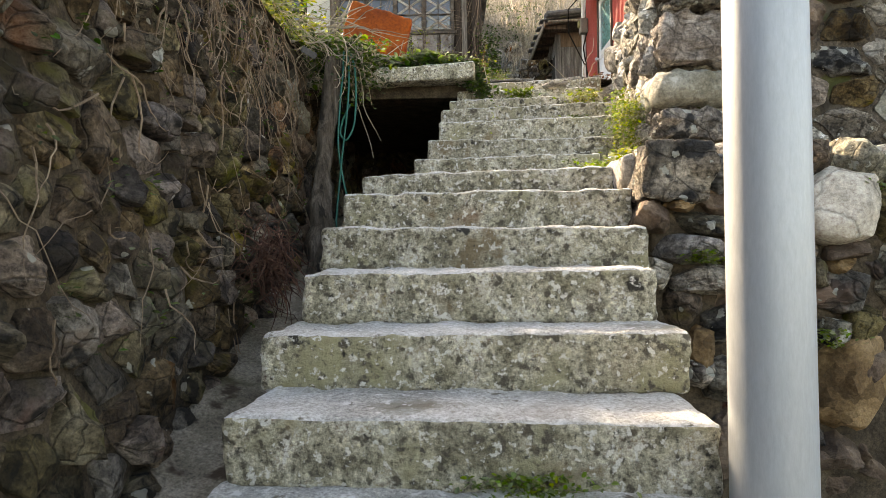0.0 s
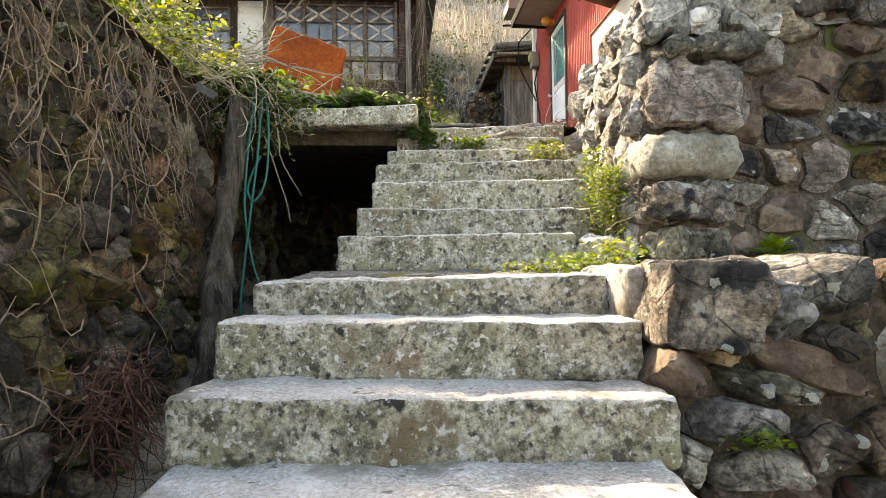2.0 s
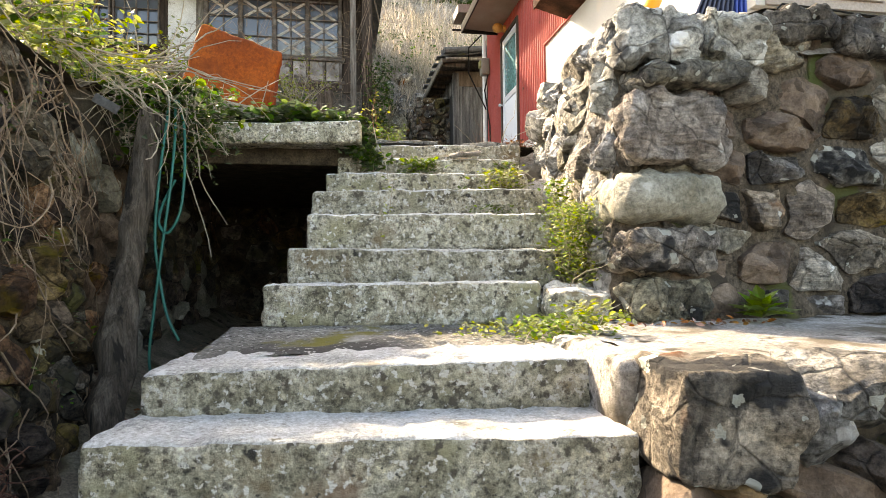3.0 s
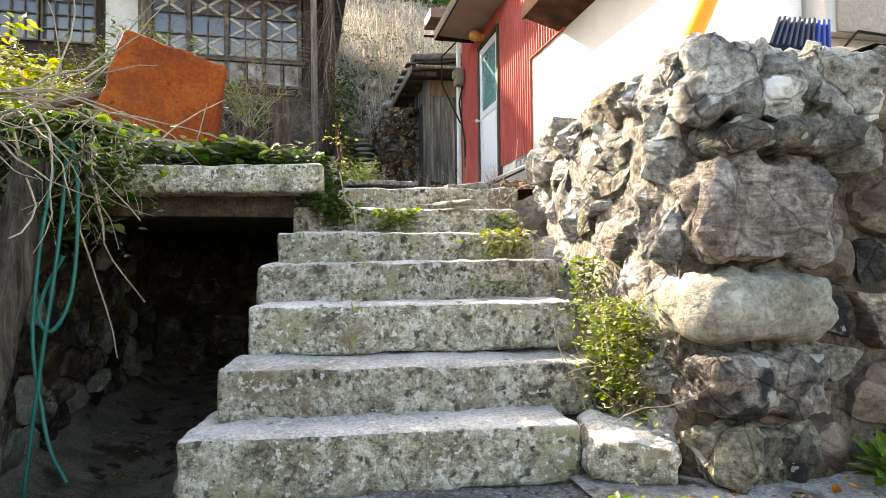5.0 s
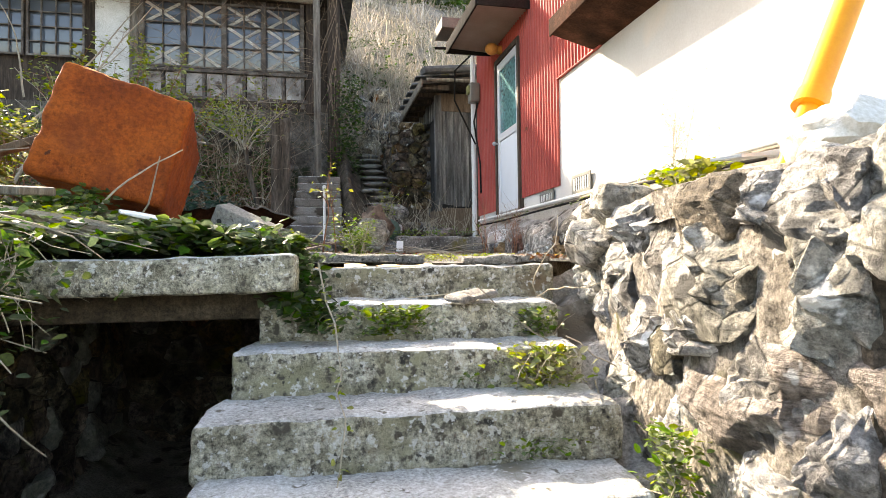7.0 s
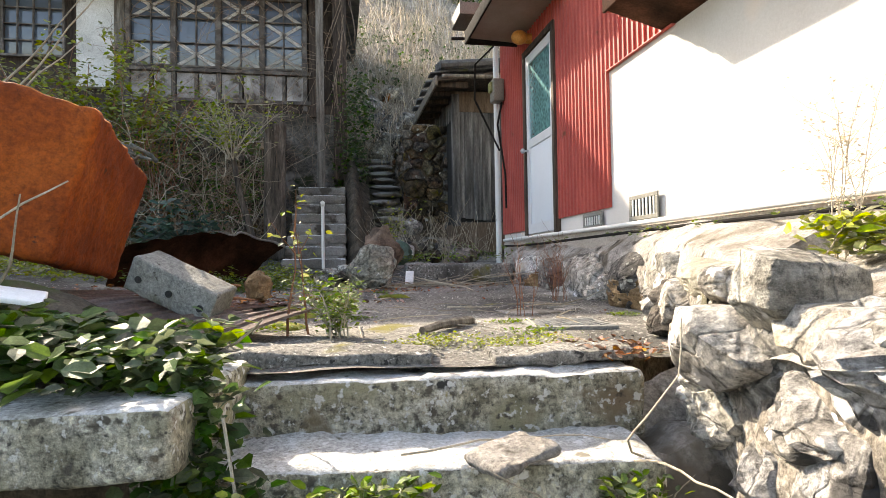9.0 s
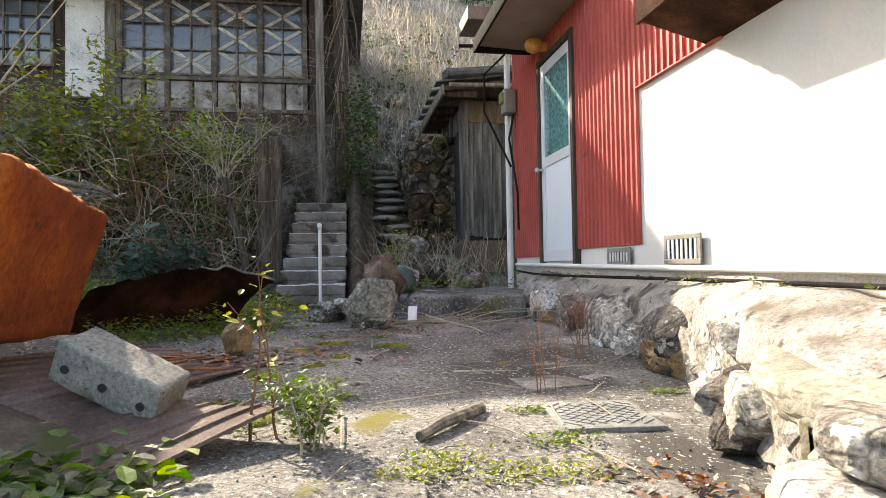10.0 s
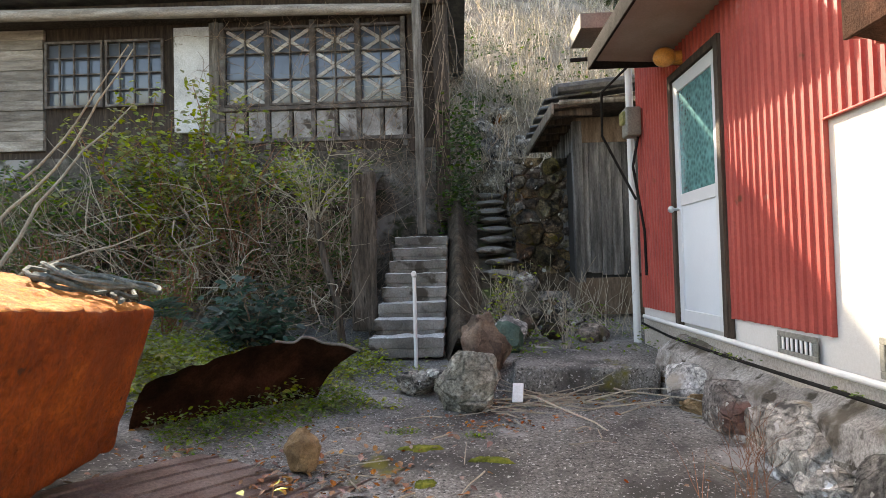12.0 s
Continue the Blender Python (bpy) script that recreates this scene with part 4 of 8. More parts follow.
# ---- terrace ----
def terrace_z(x, y):
    z = 3.225 + 0.034 * (y - 6.2)
    if x > 1.05 and y > 10.05:
        z += 0.17 * min(1, (y - 10.05) / 0.1)
    if x < -0.3:
        z += 0.12 * min(2.0, -0.3 - x)
    return z


bm = bmesh.new()
sheet(bm, span(-9, 3.2, 122), span(6.06, 15.2, 92), lambda x, y: (x, y, terrace_z(x, y) + (0.18 * max(0, y - 12.2) if x < 0.8 else 0.4 * max(0, y - 12.4))), 0.012, 2.5)
solid("terrace", bm, "concrete", "cracked mossy concrete terrace in front of the houses", "terrace", kind="structure")

# left bank, above the left wall
bm = bmesh.new()
sheet(bm, span(-9, -1.33, 40), span(-4, 6.1, 50), lambda x, y: (x, y, 3.25 + 0.14 * (-1.33 - x) + (0.1 if y > 4.9 else 0)), 0.06, 1.7)
solid("bank", bm, "earth", "overgrown earth bank above the rubble wall", "bank", kind="structure")
bm = bmesh.new()
box(bm, -9, -3.2, -4, 6.1, -0.1, 3.2, 0.01)
box(bm, -3.3, -1.4, 4.9, 6.1, 3.0, 3.3, 0.01)
solid("bank_fill", bm, "earth", "earth behind the rubble wall", "ground", kind="structure", smooth=False)


# ---- white and red house ----
HX = 2.55
house = thing("white_house", "white plastered house with red corrugated cladding", "house")
bm = bmesh.new()
box(bm, HX, 7.0, 4.55, 11.15, 3.80, 7.6, 0.005)
part("wall", bm, "plaster", house, smooth=False)
bm = bmesh.new()
box(bm, HX - 0.015, 7.0, 4.6, 11.13, 3.4, 3.80, 0.005)
part("plinth", bm, "plinth", house, "cream painted concrete plinth", smooth=False)


def corrugated(bm, y0, y1, z0, z1, x, pitch=0.068, amp=0.014, lap=None):
    n = int((y1 - y0) / pitch)
    prof = []
    for i in range(n + 1):
        yy = y0 + (y1 - y0) * i / n
        st = (y1 - y0) / n
        prof += [(yy, 0.0), (yy + st * 0.72, 0.0), (yy + st * 0.80, amp), (yy + st * 0.92, amp)]
    prof = [p for p in prof if p[0] <= y1 + 1e-6]
    lo = [bm.verts.new((x - a, y, z0 + 0.006 * noise.noise((y * 9, 0, 0)))) for y, a in prof]
    hi = [bm.verts.new((x - a, y, z1)) for y, a in prof]
    lob = [bm.verts.new((x + 0.004, y, z0)) for y, a in prof]
    for i in range(len(prof) - 1):
        bm.faces.new((lo[i + 1], lo[i], hi[i], hi[i + 1]))
        bm.faces.new((lob[i], lo[i], lo[i + 1], lob[i + 1]))


for y0, y1, z0, z1 in ((8.29, 9.30, 3.95, 7.6), (10.22, 11.12, 3.90, 7.6), (9.30, 10.22, 5.80, 7.6), (7.40, 8.29, 4.97, 7.6)):
    bm = bmesh.new()
    corrugated(bm, y0, y1, z0, z1, HX - 0.012)
    part("cladding", bm, "red", house, "red painted corrugated metal sheet", smooth=False)
for args in ((HX - 0.026, HX, 8.279, 8.288, 3.95, 4.965), (HX - 0.028, HX, 7.40, 8.288, 4.958, 4.968)):
    bm = bmesh.new()
    box(bm, *args, 0.003)
    part("trim", bm, "red", house)

# door with frame, leaf, glass and handle
door = part("door", bmesh.new(), "alu", house, "white aluminium door with a patterned glass pane")
D0, D1, Z0, Z1 = 9.36, 10.15, 3.85, 5.72
for nm, a in (("frame", (HX - 0.05, HX, D0 - 0.06, D0, Z0 - 0.03, Z1 + 0.06)), ("frame", (HX - 0.05, HX, D1, D1 + 0.06, Z0 - 0.03, Z1 + 0.06)),
              ("frame", (HX - 0.052, HX, D0 - 0.0, D1, Z1, Z1 + 0.058))):
    bm = bmesh.new()
    box(bm, *a, 0.004)
    part(nm, bm, "wood_dark", door, "dark brown timber frame")
bm = bmesh.new()
x0, x1 = HX - 0.030, HX - 0.002
box(bm, x0, x1, D0 + 0.003, D0 + 0.085, Z0, Z1 - 0.003)
box(bm, x0, x1, D1 - 0.085, D1 - 0.003, Z0, Z1 - 0.003)
box(bm, x0, x1, D0 + 0.085, D1 - 0.085, Z1 - 0.10, Z1 - 0.003)
box(bm, x0, x1, D0 + 0.085, D1 - 0.085, Z0, Z0 + 0.10)
box(bm, x0, x1, D0 + 0.085, D1 - 0.085, 4.74, 4.83)
part("leaf_frame", bm, "alu", door, smooth=False)
bm = bmesh.new()
box(bm, x0 + 0.012, x1, D0 + 0.085, D1 - 0.085, Z0 + 0.10, 4.74, 0.002)
part("lower_panel", bm, "panel", door, "pale blue-white lower panel")
bm = bmesh.new()
box(bm, x0 + 0.014, x1, D0 + 0.085, D1 - 0.085, 4.83, Z1 - 0.10, 0.002)
part("pane", bm, "door_glass", door, "green patterned glass pane")
bm = bmesh.new()
tube(bm, [(x0, D1 - 0.045, 4.72), (x0 - 0.05, D1 - 0.045, 4.72)], 0.012, sides=10)
boulder(bm, (x0 - 0.06, D1 - 0.045, 4.72), (0.05, 0.055, 0.055), 3, 0, 2, 0)
part("handle", bm, "steel", door, "round metal door knob")

# door canopy and lamp
bm = bmesh.new()
rbox(bm, (0.60, 1.42, 0.05), pose(HX - 0.29, 9.72, 6.02, 0, 3, 0), 0.006)
canopy = part("canopy", bm, "soffit", house, "beige boarded canopy with black edges above the door", smooth=False)
for a in ((1.935, 1.957, 9.0, 10.45, 5.945, 6.08), (1.957, HX, 8.985, 9.005, 5.95, 6.09), (1.957, HX, 10.435, 10.46, 5.95, 6.09)):
    bm = bmesh.new()
    box(bm, *a, 0.003)
    part("fascia", bm, "black", canopy)
bm = bmesh.new()
tube(bm, [(HX - 0.015, 9.98, 5.86), (HX - 0.10, 9.98, 5.86)], 0.055, 0.05, 14)
boulder(bm, (HX - 0.15, 9.96, 5.86), (0.17, 0.14, 0.15), 5, 0, 3, 0)
part("wall_lamp", bm, "lamp", house, "unlit amber globe lamp above the door")

# low eave over the white wall
bm = bmesh.new()
vs_ = [bm.verts.new((x, y, z)) for y in (4.4, 7.52) for x, z in ((2.17, 5.07), (2.17, 5.17), (2.60, 5.38), (2.60, 4.95))]
for f in ((0, 1, 2, 3), (7, 6, 5, 4), (0, 4, 5, 1), (1, 5, 6, 2), (2, 6, 7, 3), (3, 7, 4, 0)):
    bm.faces.new([vs_[k] for k in f])
bmesh.ops.recalc_face_normals(bm, faces=bm.faces)
eave = part("low_eave", bm, "rust", house, "rust-brown low eave over the white wall", smooth=False)
bm = bmesh.new()
box(bm, 2.15, 2.168, 4.4, 7.54, 5.06, 5.20, 0.003)
part("fascia", bm, "rust", eave, "rust-brown fascia")
bm = bmesh.new()
for k in range(5):
    box(bm, 2.17 + 0.08 * k, 2.245 + 0.08 * k, 7.522, 7.535, 5.06 - 0.02 * k, 5.18 + 0.045 * k, 0.003)
part("end_board", bm, "red", eave, "red corrugated end board")
# main roof
bm = bmesh.new()
vs_ = [bm.verts.new(v) for v in ((2.0, 4.2, 7.45), (7.4, 4.2, 7.45), (7.4, 11.5, 7.45), (2.0, 11.5, 7.45), (4.7, 4.2, 8.8), (4.7, 11.5, 8.8))]
for f in ((0, 3, 5, 4), (1, 4, 5, 2), (0, 4, 1), (3, 2, 5), (0, 1, 2, 3)):
    bm.faces.new([vs_[k] for k in f])
bmesh.ops.recalc_face_normals(bm, faces=bm.faces)
part("roof", bm, "tile", house, smooth=False)

# vents in the plinth
for y0, y1, z0, z1 in ((7.60, 7.97, 3.82, 3.99), (8.40, 8.75, 3.81, 3.935)):
    bm = bmesh.new()
    x = HX - 0.02
    box(bm, x - 0.012, x, y0, y1, z0, z0 + 0.03)
    box(bm, x - 0.012, x, y0, y1, z1 - 0.03, z1)
    box(bm, x - 0.012, x, y0, y0 + 0.03, z0 + 0.03, z1 - 0.03)
    box(bm, x - 0.012, x, y1 - 0.03, y1, z0 + 0.03, z1 - 0.03)
    vent = part("vent", bm, "grey_plastic" if z1 < 4 else "pvc", house, "slatted underfloor vent", smooth=False)
    # black sheet behind the slats, painted in place of shade
    bm = bmesh.new()
    box(bm, x - 0.003, x + 0.002, y0 + 0.02, y1 - 0.02, z0 + 0.02, z1 - 0.02)
    part("backing", bm, "dark", vent, smooth=False)
    n = 7
    for k in range(n):
        bm = bmesh.new()
        yy = y0 + 0.05 + (y1 - y0 - 0.1) * k / (n - 1)
        box(bm, x - 0.011, x - 0.004, yy - 0.009, yy + 0.009, z0 + 0.03, z1 - 0.03, 0.002)
        part("slat", bm, "pvc", vent)

# pipes and meter
bm = bmesh.new()
tube(bm, [(HX - 0.06, 11.2, 3.45), (HX - 0.06, 11.2, 6.6)], 0.035, sides=12)
solid("downpipe", bm, "pvc", "white plastic downpipe at the house corner", "pipe")
bm = bmesh.new()
tube(bm, [(HX - 0.05, 5.0, 3.79), (HX - 0.05, 8.2, 3.80), (HX - 0.05, 11.0, 3.825)], 0.017, sides=10)
solid("water_pipe", bm, "pvc", "pale pipe along the foot of the white house", "pipe")
bm = bmesh.new()
tube(bm, [(HX - 0.07, 11.0, 3.76), (HX - 0.11, 10.2, 3.735), (HX - 0.12, 9.4, 3.73), (HX - 0.12, 8.5, 3.735), (HX - 0.11, 7.7, 3.74), (HX - 0.08, 6.4, 3.74), (HX - 0.06, 5.6, 3.72)], 0.0105, sides=8)
solid("black_hose", bm, "black", "black hose lying along the foot of the wall", "hose")
meter = thing("electric_meter", "grey electricity meter box on the red wall", "meter", at=(HX - 0.10, 11.02, 5.62))
bm = bmesh.new()
rbox(bm, (0.14, 0.17, 0.27), pose(0, 0, 0), 0.02, (2, 2, 2))
part("case", bm, "grey_plastic", meter)
bm = bmesh.new()
rbox(bm, (0.05, 0.11, 0.12), pose(-0.075, 0, 0.04), 0.015, (2, 2, 2))
part("window", bm, "yellow", meter, "yellowed meter window")
bm = bmesh.new()
tube(bm, [(HX - 0.05, 11.0, 5.48), (HX - 0.12, 10.95, 5.2), (HX - 0.05, 10.9, 4.6), (HX - 0.04, 10.92, 4.2)], 0.012, sides=6)
tube(bm, [(HX - 0.25, 10.6, 6.0), (HX - 0.42, 10.8, 5.85), (HX - 0.38, 11.0, 5.5), (HX - 0.08, 11.02, 4.9)], 0.012, sides=6)
solid("meter_cable", bm, "black", "black cable hanging from the eave to the meter", "cable")

# ---- old house behind ----
HY = 14.5
old = thing("old_house", "derelict timber house with a glazed lattice front", "house")
bm = bmesh.new()
box(bm, -9.0, 0.70, HY + 0.08, 20.0, 5.0, 8.46, 0.01)
part("wall", bm, "wood_dark", old, smooth=False)
bm = bmesh.new()
box(bm, -9.0, 0.6, HY - 0.02, HY + 0.08, 4.0, 6.16, 0.01)
part("foundation", bm, "found_wall", old, "cracked grey foundation overgrown by vines", smooth=False)
bm = bmesh.new()
box(bm, -3.55, -2.98, HY - 0.03, HY + 0.08, 6.5, 8.15, 0.01)
part("plaster_panel", bm, "plaster_old", old, "flaking white plaster panel")
for k in range(12):
    bm = bmesh.new()
    box(bm, -9.0, -5.65, HY + 0.0 + 0.01 * (k % 2), HY + 0.08, 6.3 + 0.16 * k, 6.46 + 0.16 * k - 0.006, 0.003)
    part("siding_board", bm, "siding", old)
bm = bmesh.new()
vs_ = [bm.verts.new(v) for v in ((-9.6, 13.75, 8.47), (1.0, 13.75, 8.47), (1.0, 20.5, 8.47), (-9.6, 20.5, 8.47), (-9.6, 17.2, 10.3), (1.0, 17.2, 10.3), (-9.6, 13.75, 8.58), (1.0, 13.75, 8.58))]
for f in ((0, 1, 7, 6), (6, 7, 5, 4), (2, 3, 4, 5), (0, 6, 4, 3), (1, 2, 5, 7), (0, 3, 2, 1)):
    bm.faces.new([vs_[k] for k in f])
bmesh.ops.recalc_face_normals(bm, faces=bm.faces)
part("roof", bm, "tile", old, smooth=False)
# beam, porch boards over the windows
bm = bmesh.new()
box(bm, -9.0, 0.7, HY - 0.35, HY + 0.08, 8.24, 8.40, 0.01)
part("lintel", bm, "wood_dark", old, smooth=False)
bm = bmesh.new()
tube(bm, [(-7.0, 14.05, 8.26), (-5.9, 14.0, 8.22), (-3.4, 13.95, 8.155), (-1.2, 13.95, 8.12), (0.3, 14.0, 8.10)], 0.09, 0.075, 12)
part("log", bm, "siding", old, "peeled log across the front")


def ring(bm, x0, x1, z0, z1, y0, y1, t):
    """A rectangular frame."""
    out = [(x0, z0), (x1, z0), (x1, z1), (x0, z1)]
    inn = [(x0 + t, z0 + t), (x1 - t, z0 + t), (x1 - t, z1 - t), (x0 + t, z1 - t)]
    vs = [[bm.verts.new((x, y, z)) for x, z in loop] for y in (y0, y1) for loop in (out, inn)]
    for k in range(4):
        n = (k + 1) % 4
        bm.faces.new((vs[0][k], vs[0][n], vs[1][n], vs[1][k]))
        bm.faces.new((vs[2][n], vs[2][k], vs[3][k], vs[3][n]))
        bm.faces.new((vs[0][n], vs[0][k], vs[2][k], vs[2][n]))
        bm.faces.new((vs[1][k], vs[1][n], vs[3][n], vs[3][k]))
    bmesh.ops.recalc_face_normals(bm, faces=bm.faces)


def sash(x0, x1, z0, z1, cols, rows, lattice=False):
    bm = bmesh.new()
    y0, y1 = HY - 0.03, HY + 0.015
    t = 0.035
    ring(bm, x0, x1, z0, z1, y0, y1, t)
    w = part("window", bm, "frame_grey", old, "flaking grey wooden sash window", smooth=False)
    for k in range(1, cols):
        x = x0 + (x1 - x0) * k / cols
        bm = bmesh.new()
        box(bm, x - 0.011, x + 0.011, y0 + 0.006, y1, z0 + t, z1 - t)
        part("muntin", bm, "frame_grey", w, smooth=False)
    for k in range(1, rows):
        z = z0 + (z1 - z0) * k / rows
        bm = bmesh.new()
        box(bm, x0 + t, x1 - t, y0 + 0.009, y1, z - 0.011, z + 0.011)
        part("muntin", bm, "frame_grey", w, smooth=False)
    bm = bmesh.new()
    box(bm, x0 + t, x1 - t, y1 + 0.022, y1 + 0.028, z0 + t, z1 - t, 0.001)
    part("pane", bm, "pane", w, "window glass tinted for reflected sky")
    if lattice:
        ch = (z1 - z0 - 2 * t) / 3
        for r_ in (0, 1, 2) if lattice == 1 else (0, 2):
            for a, b in (((x0 + t, z0 + t + ch * r_), (x1 - t, z0 + t + ch * (r_ + 1))), ((x0 + t, z0 + t + ch * (r_ + 1)), (x1 - t, z0 + t + ch * r_))):
                bm = bmesh.new()
                mid = ((a[0] + b[0]) / 2, y1 + 0.010, (a[1] + b[1]) / 2)
                ln = math.dist(a, b) - 0.03
                rbox(bm, (ln, 0.010, 0.055), pose(*mid, 0, -math.degrees(math.atan2(b[1] - a[1], b[0] - a[0])), 0), 0.003)
                part("lattice_bar", bm, "lattice", w)


W0, W1 = -2.79, 0.03
sw = (W1 - W0) / 4
for k in range(4):
    sash(W0 + sw * k + 0.012, W0 + sw * (k + 1) - 0.012, 6.88, 8.12, 2, 3, lattice=1 if k > 1 else 2)
for a in ((-5.6, -4.68), (-4.64, -3.72)):
    sash(a[0], a[1], 6.95, 8.0, 4, 4)
for k in range(5):
    x = W0 + sw * k
    bm = bmesh.new()
    box(bm, x - 0.035, x + 0.035, HY - 0.045, HY + 0.07, 6.2, 8.2, 0.004)
    part("front_post", bm, "frame_grey", old, smooth=False)
for z in (6.80, 6.30):
    bm = bmesh.new()
    box(bm, W0 - 0.1, W1 + 0.1, HY - 0.07, HY + 0.07, z, z + 0.06, 0.004)
    part("front_rail", bm, "frame_grey", old, smooth=False)
for k in range(8):
    bm = bmesh.new()
    x = W0 + sw / 2 * k
    box(bm, x + 0.05, x + sw / 2 - 0.03, HY - 0.015, HY + 0.07, 6.37, 6.79, 0.004)
    part("apron_panel", bm, "apron", old, "stained plaster apron panel")
    bm = bmesh.new()
    box(bm, x + sw / 2 - 0.025, x + sw / 2 + 0.025, HY - 0.035, HY + 0.07, 6.37, 6.79, 0.004)
    part("apron_stud", bm, "frame_grey", old)
bm = bmesh.new()
box(bm, W0 - 0.12, W1 + 0.5, HY - 0.03, HY + 0.08, 6.16, 6.30, 0.005)
part("sill_beam", bm, "wood_dark", old)
bm = bmesh.new()
box(bm, 0.10, 0.24, HY - 0.06, HY + 0.08, 6.1, 8.3, 0.006)
box(bm, 0.50, 0.72, HY - 0.3, HY + 0.08, 5.0, 8.46, 0.006)
part("corner_post", bm, "wood_dark", old, "dark vine-covered corner post")
bm = bmesh.new()
box(bm, -2.98, -2.83, HY - 0.06, HY + 0.08, 6.2, 8.2, 0.006)
part("side_post", bm, "wood", old)

# timber prop in front of it
bm = bmesh.new()
rbox(bm, (0.12, 0.12, 3.7), pose(0.30, 13.7, 4.78 + 1.85, 0, -0.3, 0), 0.015, (1, 1, 12), 0.004, 3)
solid("timber_prop", bm, "wood", "tall square grey timber prop before the old house", "post")

# ---- shed ----
shed = thing("shed", "weathered plank shed with a dark tiled roof", "shed")
SX, SY = 2.24, 12.5
rng = random.Random(8)
for k in range(9):
    bm = bmesh.new()
    x = SX + 0.13 * k
    box(bm, x, x + 0.125, SY + rng.uniform(0, 0.012), SY + 0.03, 4.20 + rng.uniform(-0.03, 0.02), 5.75, 0.004)
    part("plank", bm, "wood_shed", shed)
# solid filling; its black colour replaces the shade of a hollow shed
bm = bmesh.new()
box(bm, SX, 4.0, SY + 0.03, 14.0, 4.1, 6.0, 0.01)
part("core", bm, "dark", shed, "solid core coloured black for the unlit shed interior", smooth=False)
bm = bmesh.new()
box(bm, SX - 0.02, 4.0, SY - 0.02, 14.0, 3.72, 4.15, 0.01)
part("base", bm, "wood_brown", shed, "mossy sleeper base")
bm = bmesh.new()
box(bm, SX, 4.0, SY - 0.004, SY + 0.03, 5.75, 6.05, 0.005)
part("gable_board", bm, "wood_brown", shed)
for y in (SY + 0.0, SY + 0.75, SY + 1.42):
    bm = bmesh.new()
    box(bm, SX - 0.06, SX + 0.05, y - 0.04, y + 0.06, 4.1, 6.0, 0.006)
    part("post", bm, "wood_shed", shed)
for k in range(5):
    bm = bmesh.new()
    y = SY + 0.86 + 0.11 * k
    box(bm, SX - 0.025, SX - 0.002, y, y + 0.1, 4.2, 5.7, 0.004)
    part("side_plank", bm, "red" if k == 3 else "wood_shed", shed)
bm = bmesh.new()
rbox(bm, (2.2, 2.4, 0.06), pose(SX + 0.75, 13.2, 6.12 + 0.07, 0, -7, 0), 0.01)
roof = part("roof", bm, "wood_dark", shed, "low roof boards", smooth=False)
for j in range(5):
    for k in range(9):
        bm = bmesh.new()
        rbox(bm, (0.30, 0.24, 0.03), pose(SX - 0.28 + 0.27 * k, 12.15 + 0.05 + 0.44 * j, 6.185 + 0.033 * k + 0.012 * rng.random(), rng.uniform(-3, 3), -9, rng.uniform(-4, 4)), 0.012, (3, 2, 1), 0.004, 9, k)
        part("roof_tile", bm, "tile", roof)
bm = bmesh.new()
for k in range(3):
    tube(bm, [(SX - 0.3, 12.03 + 0.16 * k, 6.26 + 0.03 * k), (SX + 0.4, 12.05 + 0.16 * k, 6.33 + 0.03 * k), (SX + 1.6, 12.04 + 0.16 * k, 6.42 + 0.03 * k)], 0.06, 0.06, 8)
part("ridge_tiles", bm, "tile", roof)
bm = bmesh.new()
tube(bm, [(SX - 0.28, 12.0, 6.10), (SX + 1.5, 12.0, 6.14)], 0.03, sides=8)
part("eave_gutter", bm, "wood", shed, "grey eave pole")
bm = bmesh.new()
box(bm, SX - 0.375, SX - 0.345, 11.98, 14.4, 5.97, 6.10, 0.004)
part("eave_board", bm, "wood", shed, "pale weathered eave board")
for k in range(6):
    bm = bmesh.new()
    box(bm, SX - 0.34, SX + 0.1, 12.1 + 0.42 * k, 12.16 + 0.42 * k, 5.98, 6.06, 0.004)
    part("rafter", bm, "wood_dark", shed)
bm = bmesh.new()
box(bm, SX - 0.015, SX - 0.004, SY + 0.1, 14.0, 5.70, 6.0, 0.003)
part("side_board", bm, "wood_shed", shed)

# small eave box past the door canopy
bm = bmesh.new()
box(bm, 1.95, HX, 10.75, 11.25, 6.42, 6.56, 0.006)
part("side_eave", bm, "grey_plastic", house, "grey boxed side eave", smooth=False)
bm = bmesh.new()
tube(bm, [(1.9, 11.0, 6.22), (HX, 11.0, 6.25)], 0.02, sides=8)
part("bracket_bar", bm, "black", house)


# ---- steel pole ----
bm = bmesh.new()
tube(bm, [(0.799, 1.50, -0.12), (0.756, 1.50, 7.0)], 0.1035, 0.084, 48)
solid("steel_pole", bm, "steel", "smooth grey galvanised steel pole beside the steps", "pole")

# ---- orange float block with a rope on it ----
fu, fw = Vector((0.95, 0.13, -0.27)).normalized(), Vector((-0.154, 0.985, -0.06)).normalized()
fv = fu.cross(fw).normalized()
fu = fw.cross(fv).normalized()
fm = Matrix((fu, fw, fv)).transposed().to_4x4()
fm.translation = Vector((-0.455, 6.97, 4.24)) + fw * 0.715 - fu * 0.37 - fv * 0.35
bm = bmesh.new()
rbox(bm, (0.74, 1.43, 0.70), fm, 0.035, (24, 40, 24), 0.013, 7, 2, top=1, chips=0.3)
for v in bm.verts:
    q = fm.inverted() @ v.co
    if q.z > 0.25:
        v.co += fv * 0.010 * fbm(v.co, 14, 6)
solid("float_block", bm, ["foam", "foam_worn_lit"], "large tilted orange foam float block with eroded edges", "float")
rope = bmesh.new()
rng = random.Random(4)
top = fm @ Vector((0.12, 0.52, 0.36))
